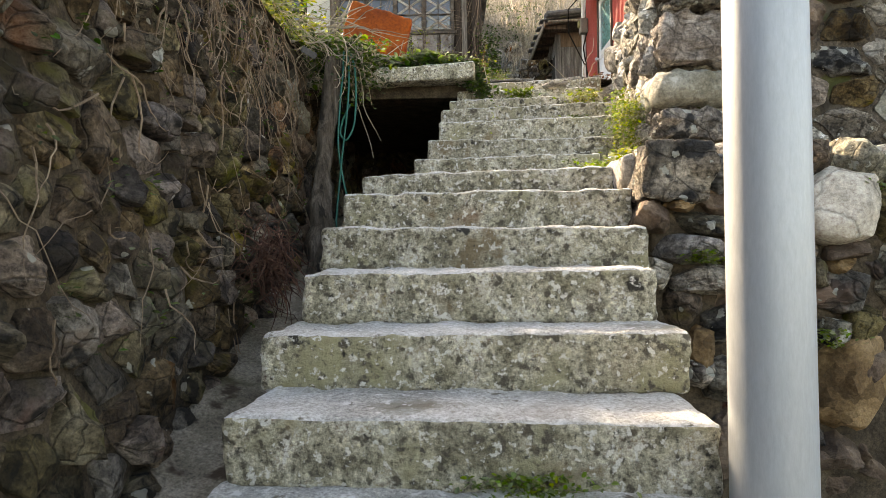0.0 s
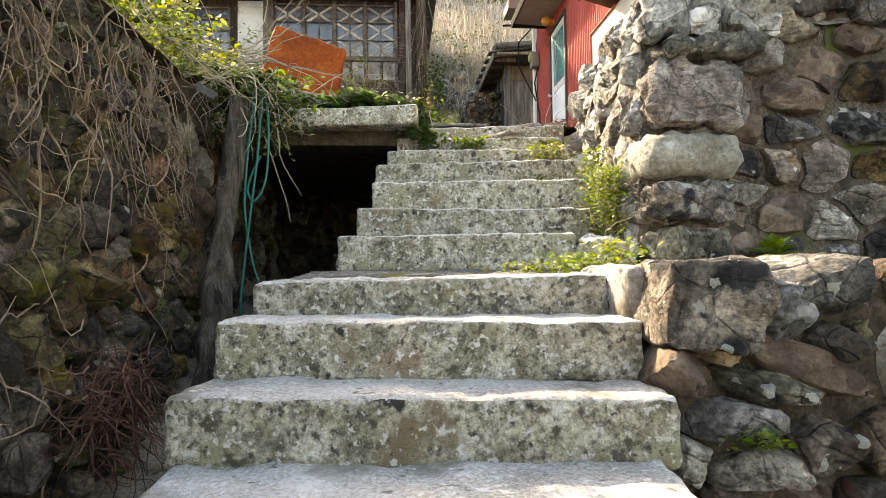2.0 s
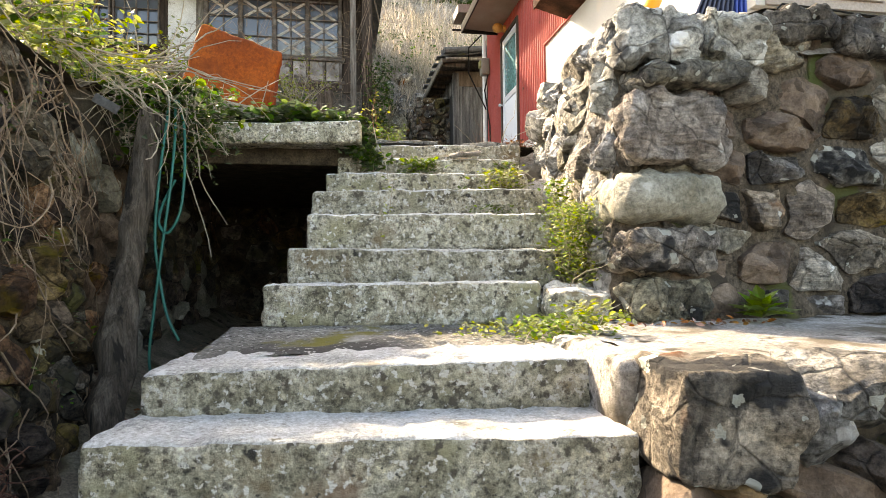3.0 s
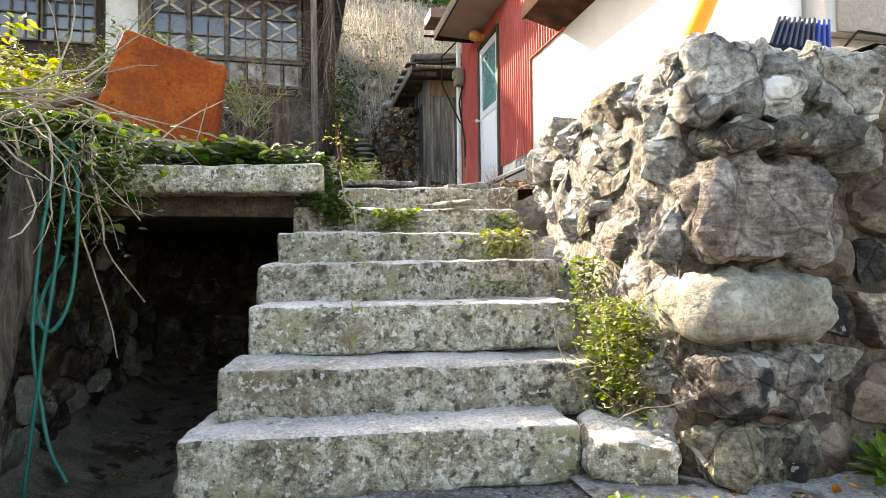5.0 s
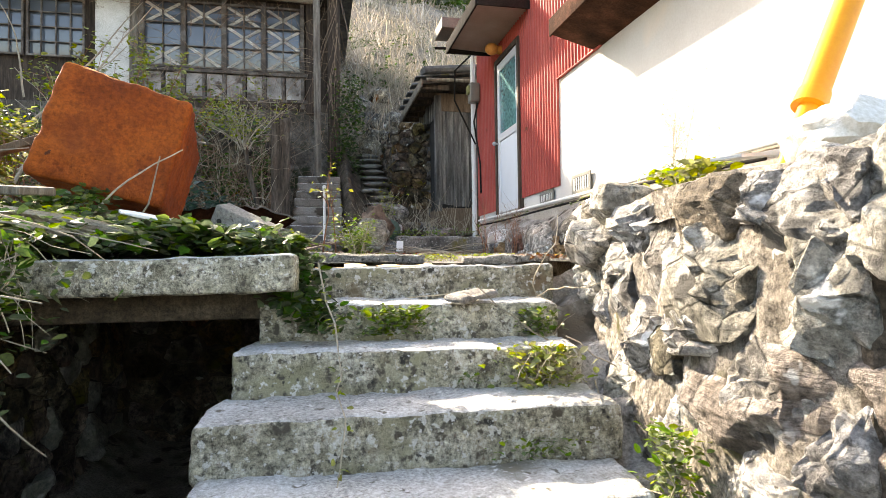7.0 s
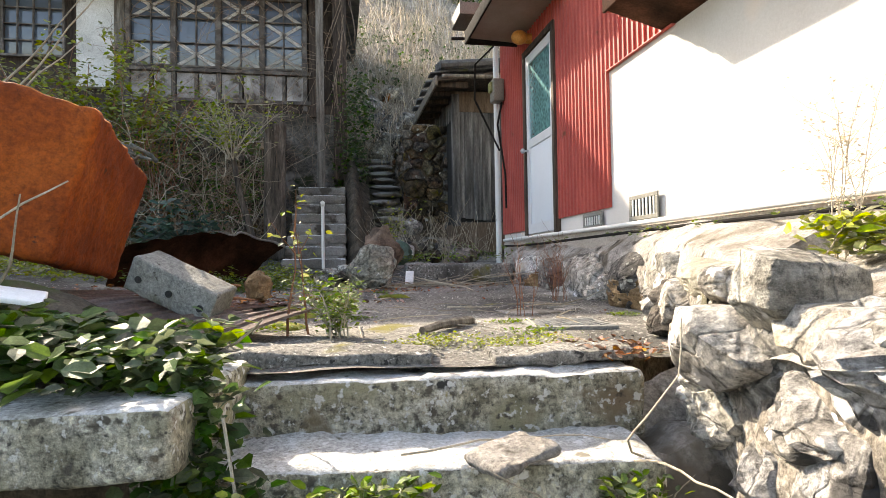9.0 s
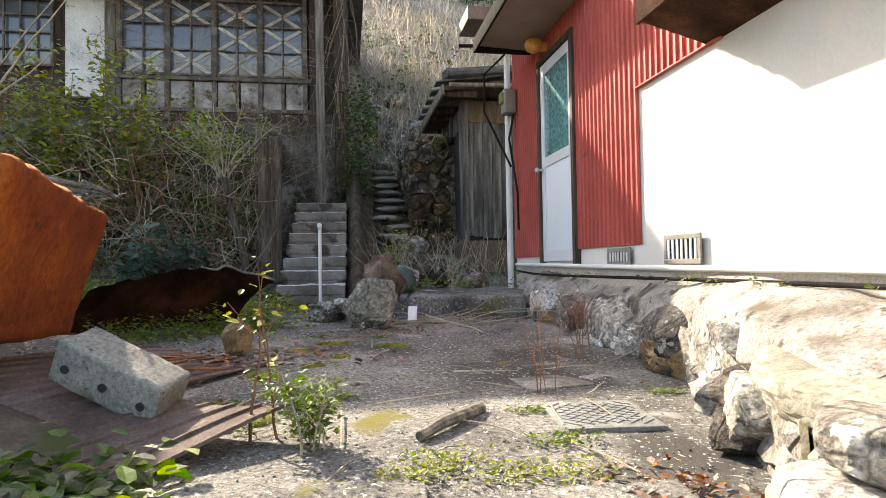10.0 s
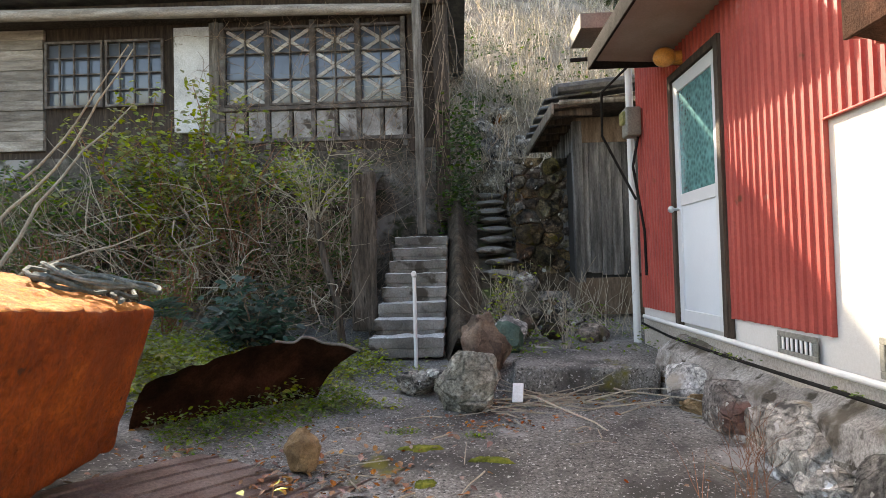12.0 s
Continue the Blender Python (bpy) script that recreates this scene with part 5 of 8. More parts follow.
for k in range(9):
    a0, rr = rng.uniform(0, 6.2), rng.uniform(0.10, 0.2)
    pts = [top + fu * (math.cos(a0 + s * 0.42) * rr * 1.3 + 0.02 * k - 0.1) + fw * math.sin(a0 + s * 0.42) * rr + fv * (0.012 + 0.009 * k + 0.012 * math.sin(s * 1.3 + k)) for s in range(13)]
    tube(rope, pts, 0.011, sides=6)
tube(rope, [top + fu * 0.1 + fv * 0.02, top + fu * 0.2 - fw * 0.12 + fv * 0.015, top + fu * 0.26 - fw * 0.3 + fv * 0.02], 0.011, sides=6)
solid("rope", rope, "rope", "tangled coil of grey-green rope on the orange block", "rope")

bm = bmesh.new()
sheet(bm, span(-2.2, 0.02, 30), span(5.95, 7.3, 22), lambda x, y: (x, y, 3.18 + 0.36 * math.exp(-((x + 0.95) / 0.75) ** 2 - ((y - 6.75) / 0.5) ** 2)), 0.03, 4)
solid("rubbish_heap", bm, "earth", "low heap of earth and rubbish under the ivy", "heap", kind="structure")

# ---- dark bent sheet of rusty iron behind the block ----
bm = bmesh.new()


def bent(u, v):
    bx_, by_ = -1.06 + 0.84 * u, 8.85 + 1.08 * u
    h = 0.45 + 0.13 * math.sin(u * 2.6) + 0.012 * math.sin(u * 17) + 0.01 * math.sin(u * 41)
    hook = max(0.0, u - 0.82) / 0.18
    lean = 0.10 - 0.24 * v * v - 0.10 * hook * v
    return (bx_ - 0.79 * lean + 0.10 * hook * v, by_ + 0.61 * lean, 3.31 + 0.03 * u + h * (v - 0.12 * v * v * (1 + hook)) + 0.02 * fbm((u * 3, v * 3, 0), 3))


iron = thing("iron_sheet", "dark rusty sheet of iron standing bent in the weeds", "metal sheet")
sheet(bm, span(0, 1, 60), span(0, 1, 16), bent)
bmesh.ops.solidify(bm, geom=bm.faces[:], thickness=0.012)
part("sheet", bm, "rust", iron)
bm = bmesh.new()
tube(bm, [Vector(bent(u, 1.0)) + Vector((0, 0, 0.006)) for u in span(0.62, 1.0, 24)], 0.008, 0.012, 6)
part("rim", bm, "found", iron, "pale bare edge of the sheet")

# ---- brown tin roofing pieces under a concrete block ----
def tin(name, at, turn, tilt, w, d, mat, label):
    bm = bmesh.new()
    n = int(w / 0.105)
    us_ = sorted(set([min(1.0, (k + f) / n) for k in range(n) for f in (0.0, 0.4, 0.78, 0.82, 0.92, 0.96)] + [1.0]))

    def fn(u, v):
        rib = 0.010 if 0.80 < (u * n) % 1 < 0.94 else 0.0
        return (u * w + 0.42 * (v - 0.5) * d, v * d, rib + 0.05 * math.sin(v * 2.2) * v + 0.02 * math.sin(u * 5 + v * 2) + 0.04 * v * u)
    sheet(bm, us_, span(0, 1, 16), fn)
    bmesh.ops.solidify(bm, geom=bm.faces[:], thickness=0.006)
    ob = solid(name, bm, mat, label, "metal sheet", "loose tin sheets", at=at)
    ob.matrix_basis = pose(*at, tilt[0], tilt[1], turn)


tin("tin_sheet", (-0.78, 6.75, 3.34), -24, (3, 6), 0.95, 0.62, "brown_tin", "brown ribbed tin roofing sheet lying bent on rubble")
tin("tin_sheet", (-1.05, 7.30, 3.42), -9, (-3, 7), 0.98, 1.35, "brown_tin", "faded brown tin sheet under the concrete block")

rng = random.Random(61)
twine = thing("twine", "loose coil of reddish-brown twine on the tin sheet", "twine", at=(-0.42, 7.62, 3.395))
for k in range(7):
    a0 = rng.uniform(0, 6.2)
    bm = bmesh.new()
    if k < 6:
        tube(bm, [(0.05 * k + (0.10 + 0.02 * k) * math.cos(a0 + s * 0.5), -0.02 * k + 0.08 * math.sin(a0 + s * 0.5), 0.01 * k + 0.01 * math.sin(s + k)) for s in range(12)], 0.007, sides=5)
    else:
        tube(bm, [(0.12, -0.04, 0.01), (0.27, -0.07, 0.0), (0.44, 0.0, -0.02), (0.50, 0.08, -0.035)], 0.007, sides=5)
    part("strand", bm, "redtwig", twine)

bk = thing("concrete_block", "grey hollow concrete block lying tilted on tin sheets", "block")
bm = bmesh.new()
blk_m = pose(-0.142, 7.02, 3.459, 11.0, 25.5, -13.0)
bx, by, bz = 0.414, 0.187, 0.158
rbox(bm, (bx, by, bz), blk_m, 0.012, (12, 6, 6), 0.004, 14, 5)
part("body", bm, "block_grey", bk)
# no real holes: black plugs give the shade of three cores
for k in (-0.15, 0.0, 0.15):
    bm = bmesh.new()
    p0 = blk_m @ Vector((k, -by / 2 - 0.004, -0.01))
    p1 = blk_m @ Vector((k, -by / 2 + 0.03, -0.01))
    tube(bm, [p0, p1], 0.016, sides=12)
    part("core_hole", bm, "dark", bk, "black plug painted as a shaded core hole")

# ---- boulders and stones ----
def rock(centre, size, seed, mat, label, category="boulder", cuts=10, sub=3, group="", turn=0.0):
    bm = bmesh.new()
    boulder(bm, (0, 0, size[2] * 0.42), size, seed, cuts + 5, sub + 1, 0.12, turn)
    return solid("boulder" if category == "boulder" else "stone", bm, mat, label, category, group, at=centre)


rock((0.87, 9.62, 3.30), (0.52, 0.46, 0.50), 11, "boulder_grey", "grey-green angular boulder with pale lichen on the terrace", sub=4)
rock((1.0, 10.2, 3.38), (0.44, 0.40, 0.62), 12, "redboulder", "dark rust-brown boulder behind a pale one")
rock((1.22, 10.8, 3.50), (0.36, 0.3, 0.36), 13, "blueleaf", "blue-grey stone against other rocks", "stone")
rock((1.28, 11.2, 3.56), (0.34, 0.3, 0.32), 14, "rubble_pale", "smooth pale round stone on a heap", "stone", 2)
rock((0.50, 10.1, 3.34), (0.42, 0.40, 0.22), 15, "rubble", "low dark stone beside the boulder", "stone")
rock((0.62, 9.95, 3.50), (0.2, 0.14, 0.07), 16, "rubble_pale", "small pale flat stone", "stone")
rock((0.0, 8.5, 3.28), (0.22, 0.2, 0.26), 17, "ochre", "yellow-brown broken rock on the terrace", "stone")
rng = random.Random(31)
for k in range(16):
    x, y = rng.uniform(1.0, 2.1), rng.uniform(11.2, 12.9)
    s = rng.uniform(0.2, 0.42)
    rock((x, y, terrace_z(x, y) + (0.4 * max(0, y - 12.4)) - 0.04 + 0.22 * max(0, (y - 11.2) / 1.5)), (s, s * 0.8, s * 0.75), 40 + k, "rubble_dark" if k % 3 else "rubble", "mossy stone in a heap below the shed", "stone", 9, 2, "stones below the shed")
# back ledge
bm = bmesh.new()
rbox(bm, (1.06, 0.36, 0.24), pose(1.74, 10.10, 3.435, 0, 1, -3), 0.03, (22, 7, 6), 0.02, 6, 8)
solid("kerb", bm, "concrete", "low cracked concrete kerb across the terrace", "kerb", kind="structure")
# broken slabs along the top step
for x0, x1, sd in ((0.17, 0.86, 1), (1.05, 1.52, 2)):
    bm = bmesh.new()
    rbox(bm, (x1 - x0, 0.24 if sd == 1 else 0.16, 0.045), pose((x0 + x1) / 2, 6.24 if sd == 1 else 6.13, 3.245 if sd == 1 else 3.232, 1, 1.5 if sd == 1 else -2, -5), 0.012, (16, 6, 2), 0.014, 7, sd)
    solid("broken_slab", bm, "concrete", "broken slab of thin concrete on the top step", "slab", "broken slabs")
bm = bmesh.new()
rbox(bm, (0.19, 0.14, 0.022), pose(0.97, 5.65, 3.065, 3, -8, 25), 0.01, (6, 6, 2), 0.012, 9, 3)
solid("broken_slab", bm, "ledge", "small broken concrete shard lying on a step", "slab", "broken slabs")
# end stone of the seventh step and the pale block of the landing
bm = bmesh.new()
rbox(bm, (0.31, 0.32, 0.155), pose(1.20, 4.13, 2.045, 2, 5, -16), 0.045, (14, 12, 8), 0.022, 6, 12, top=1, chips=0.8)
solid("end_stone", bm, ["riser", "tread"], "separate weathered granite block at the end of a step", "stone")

# drain lid
lid = thing("drain_lid", "flat patterned concrete drain lid in the terrace", "drain lid", at=(1.61, 6.88, 3.252), turn=-6)
bm = bmesh.new()
rbox(bm, (0.37, 0.40, 0.02), pose(0, 0, 0), 0.004)
part("plate", bm, "mesh_lid", lid)
for a in (1, -1):
    for k in range(-5, 6):
        bm = bmesh.new()
        ln = 0.35 - abs(k) * 0.055
        rbox(bm, (ln, 0.008, 0.006), pose(0.028 * k, -a * 0.028 * k, 0.011, 0, 0, 45 * a), 0.002)
        part("raised_bar", bm, "mesh_lid", lid)
bm = bmesh.new()
rbox(bm, (0.32, 0.26, 0.012), pose(1.62, 7.45, 3.268, 0, 0, 8), 0.004, (4, 4, 1), 0.004)
solid("cement_patch", bm, "ledge", "pale square cement patch in the terrace", "patch", kind="structure")

# stick, paper, litter
bm = bmesh.new()
tube(bm, [(0.90, 6.72, 3.262), (1.0, 6.83, 3.275), (1.10, 6.92, 3.275), (1.18, 7.02, 3.268)], 0.018, 0.026, 8)
solid("stick", bm, "wood", "short grey weathered stick lying on concrete", "stick")
bm = bmesh.new()
rbox(bm, (0.075, 0.02, 0.14), pose(1.2, 9.66, 3.43, -35, 0, -12), 0.004)
solid("litter", bm, "paper", "small white card leaning by the boulder", "litter")
for x, y, z in ((-0.82, 1.9, 0.55), (-0.70, 1.8, 0.53), (-0.62, 2.15, 0.62), (-0.35, 1.66, 0.845), (-0.25, 1.65, 0.845), (0.02, 1.66, 0.845)):
    bm = bmesh.new()
    boulder(bm, (0, 0, 0.006), (0.035, 0.02, 0.014), int(x * 100) + 300, 3, 1)
    solid("shell", bm, "paper", "tiny white shell fragment on the ground", "shell", "shell fragments", at=(x, y, z))

# ---- things by the left opening ----
bm = bmesh.new()
tube(bm, [(-1.06, 4.50, 1.28), (-1.065, 4.55, 1.42), (-1.07, 4.60, 1.55), (-1.07, 4.66, 1.7), (-1.066, 4.71, 1.85), (-1.063, 4.77, 2.0), (-1.06, 4.82, 2.15), (-1.057, 4.87, 2.3), (-1.053, 4.92, 2.45), (-1.05, 4.96, 2.6), (-1.03, 5.06, 3.15)], 0.08, 0.065, 20)
for v in bm.verts:
    v.co += Vector((1, 1, 0)) * 0.05 * fbm(v.co, 5) + Vector((1, -1, 0)) * 0.022 * fbm(v.co, 16, 3)
solid("prop_post", bm, "post_wood", "rough dark timber post propping the bank edge", "post")
rng = random.Random(12)


def smooth_line(pts):
    out = []
    for i in range(len(pts) - 1):
        p0, p1, p2, p3 = (Vector(pts[max(0, min(len(pts) - 1, i + j))]) for j in (-1, 0, 1, 2))
        for t in (0, 0.2, 0.4, 0.6, 0.8):
            out.append(0.5 * ((2 * p1) + (p2 - p0) * t + (2 * p0 - 5 * p1 + 4 * p2 - p3) * t * t + (3 * p1 - p0 - 3 * p2 + p3) * t ** 3))
    return out + [Vector(pts[-1])]


HX0, HY0 = -0.95, 4.98
for pts in (((0.0, 0.2, 3.26), (0.02, 0.05, 3.05), (0.0, 0, 2.75), (-0.02, 0, 2.4), (0.02, 0, 2.1), (0.06, -0.02, 1.95), (0.12, -0.03, 1.83)),
            ((0.03, 0.2, 3.26), (0.07, 0.05, 3.0), (0.06, 0, 2.7), (0.02, -0.01, 2.35), (-0.02, -0.01, 2.0), (-0.04, -0.02, 1.7), (0.02, -0.03, 1.55)),
            ((0.05, 0.2, 3.26), (0.12, 0.06, 3.05), (0.13, 0.02, 2.75), (0.11, 0, 2.55), (0.05, -0.01, 2.44), (0.0, 0, 2.5), (0.02, 0.02, 2.62), (0.08, 0.03, 2.75))):
    bm = bmesh.new()
    tube(bm, smooth_line([(HX0 + a, HY0 + b, c) for a, b, c in pts]), 0.008, sides=8)
    solid("garden_hose", bm, "hose", "green garden hose hanging in loops from the ivy", "hose", "hanging hose lengths")
# board, plank, straw mat on the bank
bm = bmesh.new()
rbox(bm, (0.75, 0.24, 0.04), pose(-1.35, 6.25, 3.60, 6, 4, -14), 0.008, (8, 3, 1), 0.006)
solid("board", bm, "wood", "greenish weathered board lying on the overgrown bank", "board")
bm = bmesh.new()
rbox(bm, (0.9, 0.10, 0.05), pose(-1.62, 6.9, 3.85, 0, -22, 12), 0.008, (8, 2, 1), 0.006)
solid("board", bm, "wood_brown", "brown plank leaning on the orange block", "board")
bm = bmesh.new()
rng = random.Random(77)
for k in range(120):
    x, y = -1.42 + 0.85 * rng.random(), 5.72 + 0.3 * rng.random()
    z = 3.40 + 0.05 * rng.random() - 0.16 * (x + 1.4) * 0.5
    tube(bm, [(x - 0.3, y - 0.03, z + 0.08), (x, y, z + 0.03), (x + 0.3, y + rng.uniform(-0.05, 0.05), z - 0.05)], 0.005, sides=4)
solid("straw_mat", bm, "straw", "collapsed grey straw matting on the bank", "matting", kind="stuff")
bm = bmesh.new()
rbox(bm, (0.28, 0.2, 0.02), pose(-0.55, 6.35, 3.47, 8, 10, 20), 0.006, (4, 4, 1), 0.01)
solid("litter", bm, "paper", "white plastic scrap among ivy leaves", "litter")
bm = bmesh.new()
rbox(bm, (0.13, 0.02, 0.05), pose(-1.16, 4.78, 3.12, 20, 25, 30), 0.004)
solid("slate_scrap", bm, "tile", "pale slate scrap on the wall top", "slate")

# ---- things on the right wall top ----
bm = bmesh.new()
od = Vector((0.49, 0.1, 0.87)).normalized()
ob_ = Vector((1.74, 4.69, 3.42))
tube(bm, [ob_, ob_ + od * 0.2, ob_ + od * 0.36], 0.030, 0.032, 18)
tube(bm, [ob_ + od * 0.34, ob_ + od * 0.37, ob_ + od * 0.40], 0.056, 0.053, 18)
tube(bm, [ob_ + od * 0.38, ob_ + od * 0.9, ob_ + od * 1.7], 0.047, 0.047, 18)
solid("orange_pipe", bm, "orange_pipe", "leaning orange plastic pipe standing on the wall top", "pipe")
bm = bmesh.new()
boulder(bm, (1.80, 4.40, 3.535), (0.58, 0.40, 0.22), 23, 4, 4, 0.10, 0.3)
solid("cement_lump", bm, "bag", "pale hardened cement sack on top of the wall corner", "cement sack")
for k in range(11):
    bm = bmesh.new()
    rbox(bm, (0.013, 0.17, 0.13 + 0.008 * math.sin(k * 2.1)), pose(0, 0, 0.065, 0, 24 - 2.5 * k, 0), 0.005, (1, 3, 3))
    solid("plastic_tray", bm, "blue" if k > 7 else "navy", "dark blue plastic tray in a leaning row on the wall", "tray", "row of plastic trays", at=(2.0 + 0.027 * k, 4.35, 3.585))
bm = bmesh.new()
rbox(bm, (0.55, 0.12, 0.02), pose(1.92, 4.95, 3.60, 0, -8, 24), 0.004, (4, 2, 1), 0.008)
solid("metal_strip", bm, "steel", "loose bent metal strip on the wall top", "metal strip")
bm = bmesh.new()
tube(bm, [(HX - 0.05, 4.70, 3.6), (HX - 0.05, 4.70, 7.4)], 0.045, sides=14)
solid("downpipe", bm, "pvc", "white plastic downpipe on the white wall", "pipe")
bm = bmesh.new()
box(bm, HX + 0.06, 7.0, 4.53, 4.548, 3.8, 4.12, 0.004)
part("front_plinth", bm, "pink_plaster", house, "pinkish rendered plinth on the shaded front", smooth=False)
bm = bmesh.new()
x0, x1, z0, z1 = 3.02, 3.42, 3.86, 4.02
box(bm, x0, x1, 4.512, 4.53, z0, z0 + 0.025)
box(bm, x0, x1, 4.512, 4.53, z1 - 0.025, z1)
box(bm, x0, x0 + 0.025, 4.512, 4.53, z0 + 0.025, z1 - 0.025)
box(bm, x1 - 0.025, x1, 4.512, 4.53, z0 + 0.025, z1 - 0.025)
vent = part("vent", bm, "pink_plaster", house, "slatted underfloor vent", smooth=False)
# black sheet again stands for the shaded hollow of the vent
bm = bmesh.new()
box(bm, x0 + 0.02, x1 - 0.02, 4.524, 4.5295, z0 + 0.02, z1 - 0.02, 0.001)
part("backing", bm, "dark", vent, smooth=False)
for k in range(8):
    bm = bmesh.new()
    box(bm, x0 + 0.04 + 0.042 * k, x0 + 0.056 + 0.042 * k, 4.514, 4.523, z0 + 0.025, z1 - 0.025, 0.002)
    part("slat", bm, "pink_plaster", vent)
bm = bmesh.new()
tube(bm, [(2.60, 4.515, 3.70), (2.70, 4.515, 3.80), (2.95, 4.515, 3.79), (3.3, 4.515, 3.765), (3.9, 4.515, 3.76)], 0.006, sides=6)
solid("wall_cable", bm, "black", "thin black cable along the shaded house front", "cable")

# ---- far stairs, post, standpipe ----
far = thing("far_stairs", "short flight of mossy concrete steps up to the old house", "stairs", kind="structure")
for k in range(8):
    y = 11.33 + 0.25 * k
    bm = bmesh.new()
    # slab tops paled here too, for the lit edges of the treads
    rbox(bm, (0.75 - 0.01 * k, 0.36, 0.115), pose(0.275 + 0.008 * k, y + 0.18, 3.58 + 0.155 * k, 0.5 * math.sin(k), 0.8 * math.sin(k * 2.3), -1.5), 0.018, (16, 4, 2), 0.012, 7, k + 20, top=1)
    part("tread_slab", bm, ["found", "tread"], far, "worn stone tread paled for daylight")
    bm = bmesh.new()
    rbox(bm, (0.73 - 0.01 * k, 0.22, 0.11), pose(0.275 + 0.008 * k, y + 0.125, 3.485 + 0.155 * k, 0, 0, -1.5), 0.02, (14, 2, 3), 0.016, 8, k + 40)
    part("riser_stone", bm, "found", far, "dark mossy riser stone")
bm = bmesh.new()
for k in range(8):
    box(bm, -0.1, 0.66, 11.5 + 0.25 * k, 13.6, 3.2, 3.45 + 0.155 * k, 0.01)
part("core", bm, "mortar_dark", far, smooth=False)
bm = bmesh.new()
sheet(bm, span(0, 1, 14), span(11.3, 14.2, 50), lambda u, y: (0.655 + 0.42 * u, y, 3.30 + 0.60 * (y - 11.3) + 0.30 * math.sin(math.pi * min(1.0, u * 1.5)) - 0.30 * max(0.0, u - 0.5)), 0.06, 4)
solid("stair_wall", bm, "mortar_dark", "dark earthy slope between two flights of steps", "bank", kind="structure")
bm = bmesh.new()
rbox(bm, (0.27, 0.20, 1.75), pose(-0.235, 12.0, 4.52, 0, 0.4, 6), 0.035, (5, 4, 24), 0.014, 5)
solid("gate_post", bm, "post_wood", "thick square grey post wrapped in vines", "post")
bm = bmesh.new()
tube(bm, [(0.385, 11.05, 3.38), (0.385, 11.05, 4.24)], 0.018, sides=10)
tube(bm, [(0.385, 11.05, 4.24), (0.385, 11.02, 4.27), (0.385, 10.97, 4.265)], 0.024, sides=10)
solid("standpipe", bm, "pvc", "thin white standpipe with a tap bend", "pipe")
# narrow stone stair up the hill
hill_stairs = thing("hill_stairs", "narrow irregular stone steps climbing the hillside", "stairs", kind="structure")
for k in range(9):
    bm = bmesh.new()
    boulder(bm, (1.32 + 0.03 * math.sin(k * 2.2), 12.95 + 0.28 * k, 4.22 + 0.155 * k), (0.52, 0.42, 0.12), 60 + k, 9, 3, 0.08)
    part("step", bm, "found", hill_stairs)
bm = bmesh.new()
sheet(bm, span(0.85, 1.75, 8), span(12.3, 15.6, 20), lambda x, y: (x, y, 3.75 + 0.53 * (y - 12.3)), 0.05, 3)
part("bed", bm, "earth", hill_stairs)
# stone wall that carries the shed
sw_ = thing("shed_wall", "rough dark stone wall at the side of the shed", "wall", kind="structure")
bm = bmesh.new()
box(bm, 1.65, 2.3, 13.25, 15.5, 3.9, 5.6, 0.02)
part("backing", bm, "mortar_dark", sw_, smooth=False)
rubble(sw_, lambda u, v, h: (u, 13.22 - h, v), 1.55, 2.28, 4.2, 5.72, 0.2, "rubble_dark", 5, 0.08)
rubble(sw_, lambda u, v, h: (1.63 - h, u, v), 13.22, 15.2, 4.4, 5.65, 0.2, "rubble_dark", 6, 0.08)
# retaining wall below the old house
rw = thing("wall_old_house", "overgrown rubble retaining wall below the old house", "wall", kind="structure")
bm = bmesh.new()
sheet(bm, span(-9, -0.3, 50), span(0, 1, 14), lambda x, v: (x, 13.15 + 0.35 * v, 3.4 + 2.1 * v), 0.03, 2)
sheet(bm, span(-9, -0.3, 30), span(0, 1, 8), lambda x, v: (x, 13.5 + 1.0 * v, 5.5 + 0.3 * v), 0.05, 2)
part("backing", bm, "earth", rw)
rubble(rw, lambda u, v, h: (u, 13.15 + 0.35 * (v - 3.4) / 2.1 - h, v), -5.0, -0.35, 4.0, 5.5, 0.34, "rubble_dark", 7, 0.08, extra=((-1.35, 4.85, 0.6),))


# ---- plants ----
def stuff(name, bm, mat, label, category):
    return solid(name, bm, mat, label, category, kind="stuff", smooth=False)


def plant(name, label, category, at, stems, leaves_bm=None, stem_mat="twig", leaf_mat="green", group=""):
    """A plant: stems and leaves about its foot."""
    ob = thing(name, label, category, group, at)
    tagged(part("stem", stems, stem_mat, ob), kind="stuff")
    if leaves_bm is not None:
        tagged(part("foliage", leaves_bm, leaf_mat, ob, smooth=False), kind="stuff")
    return ob


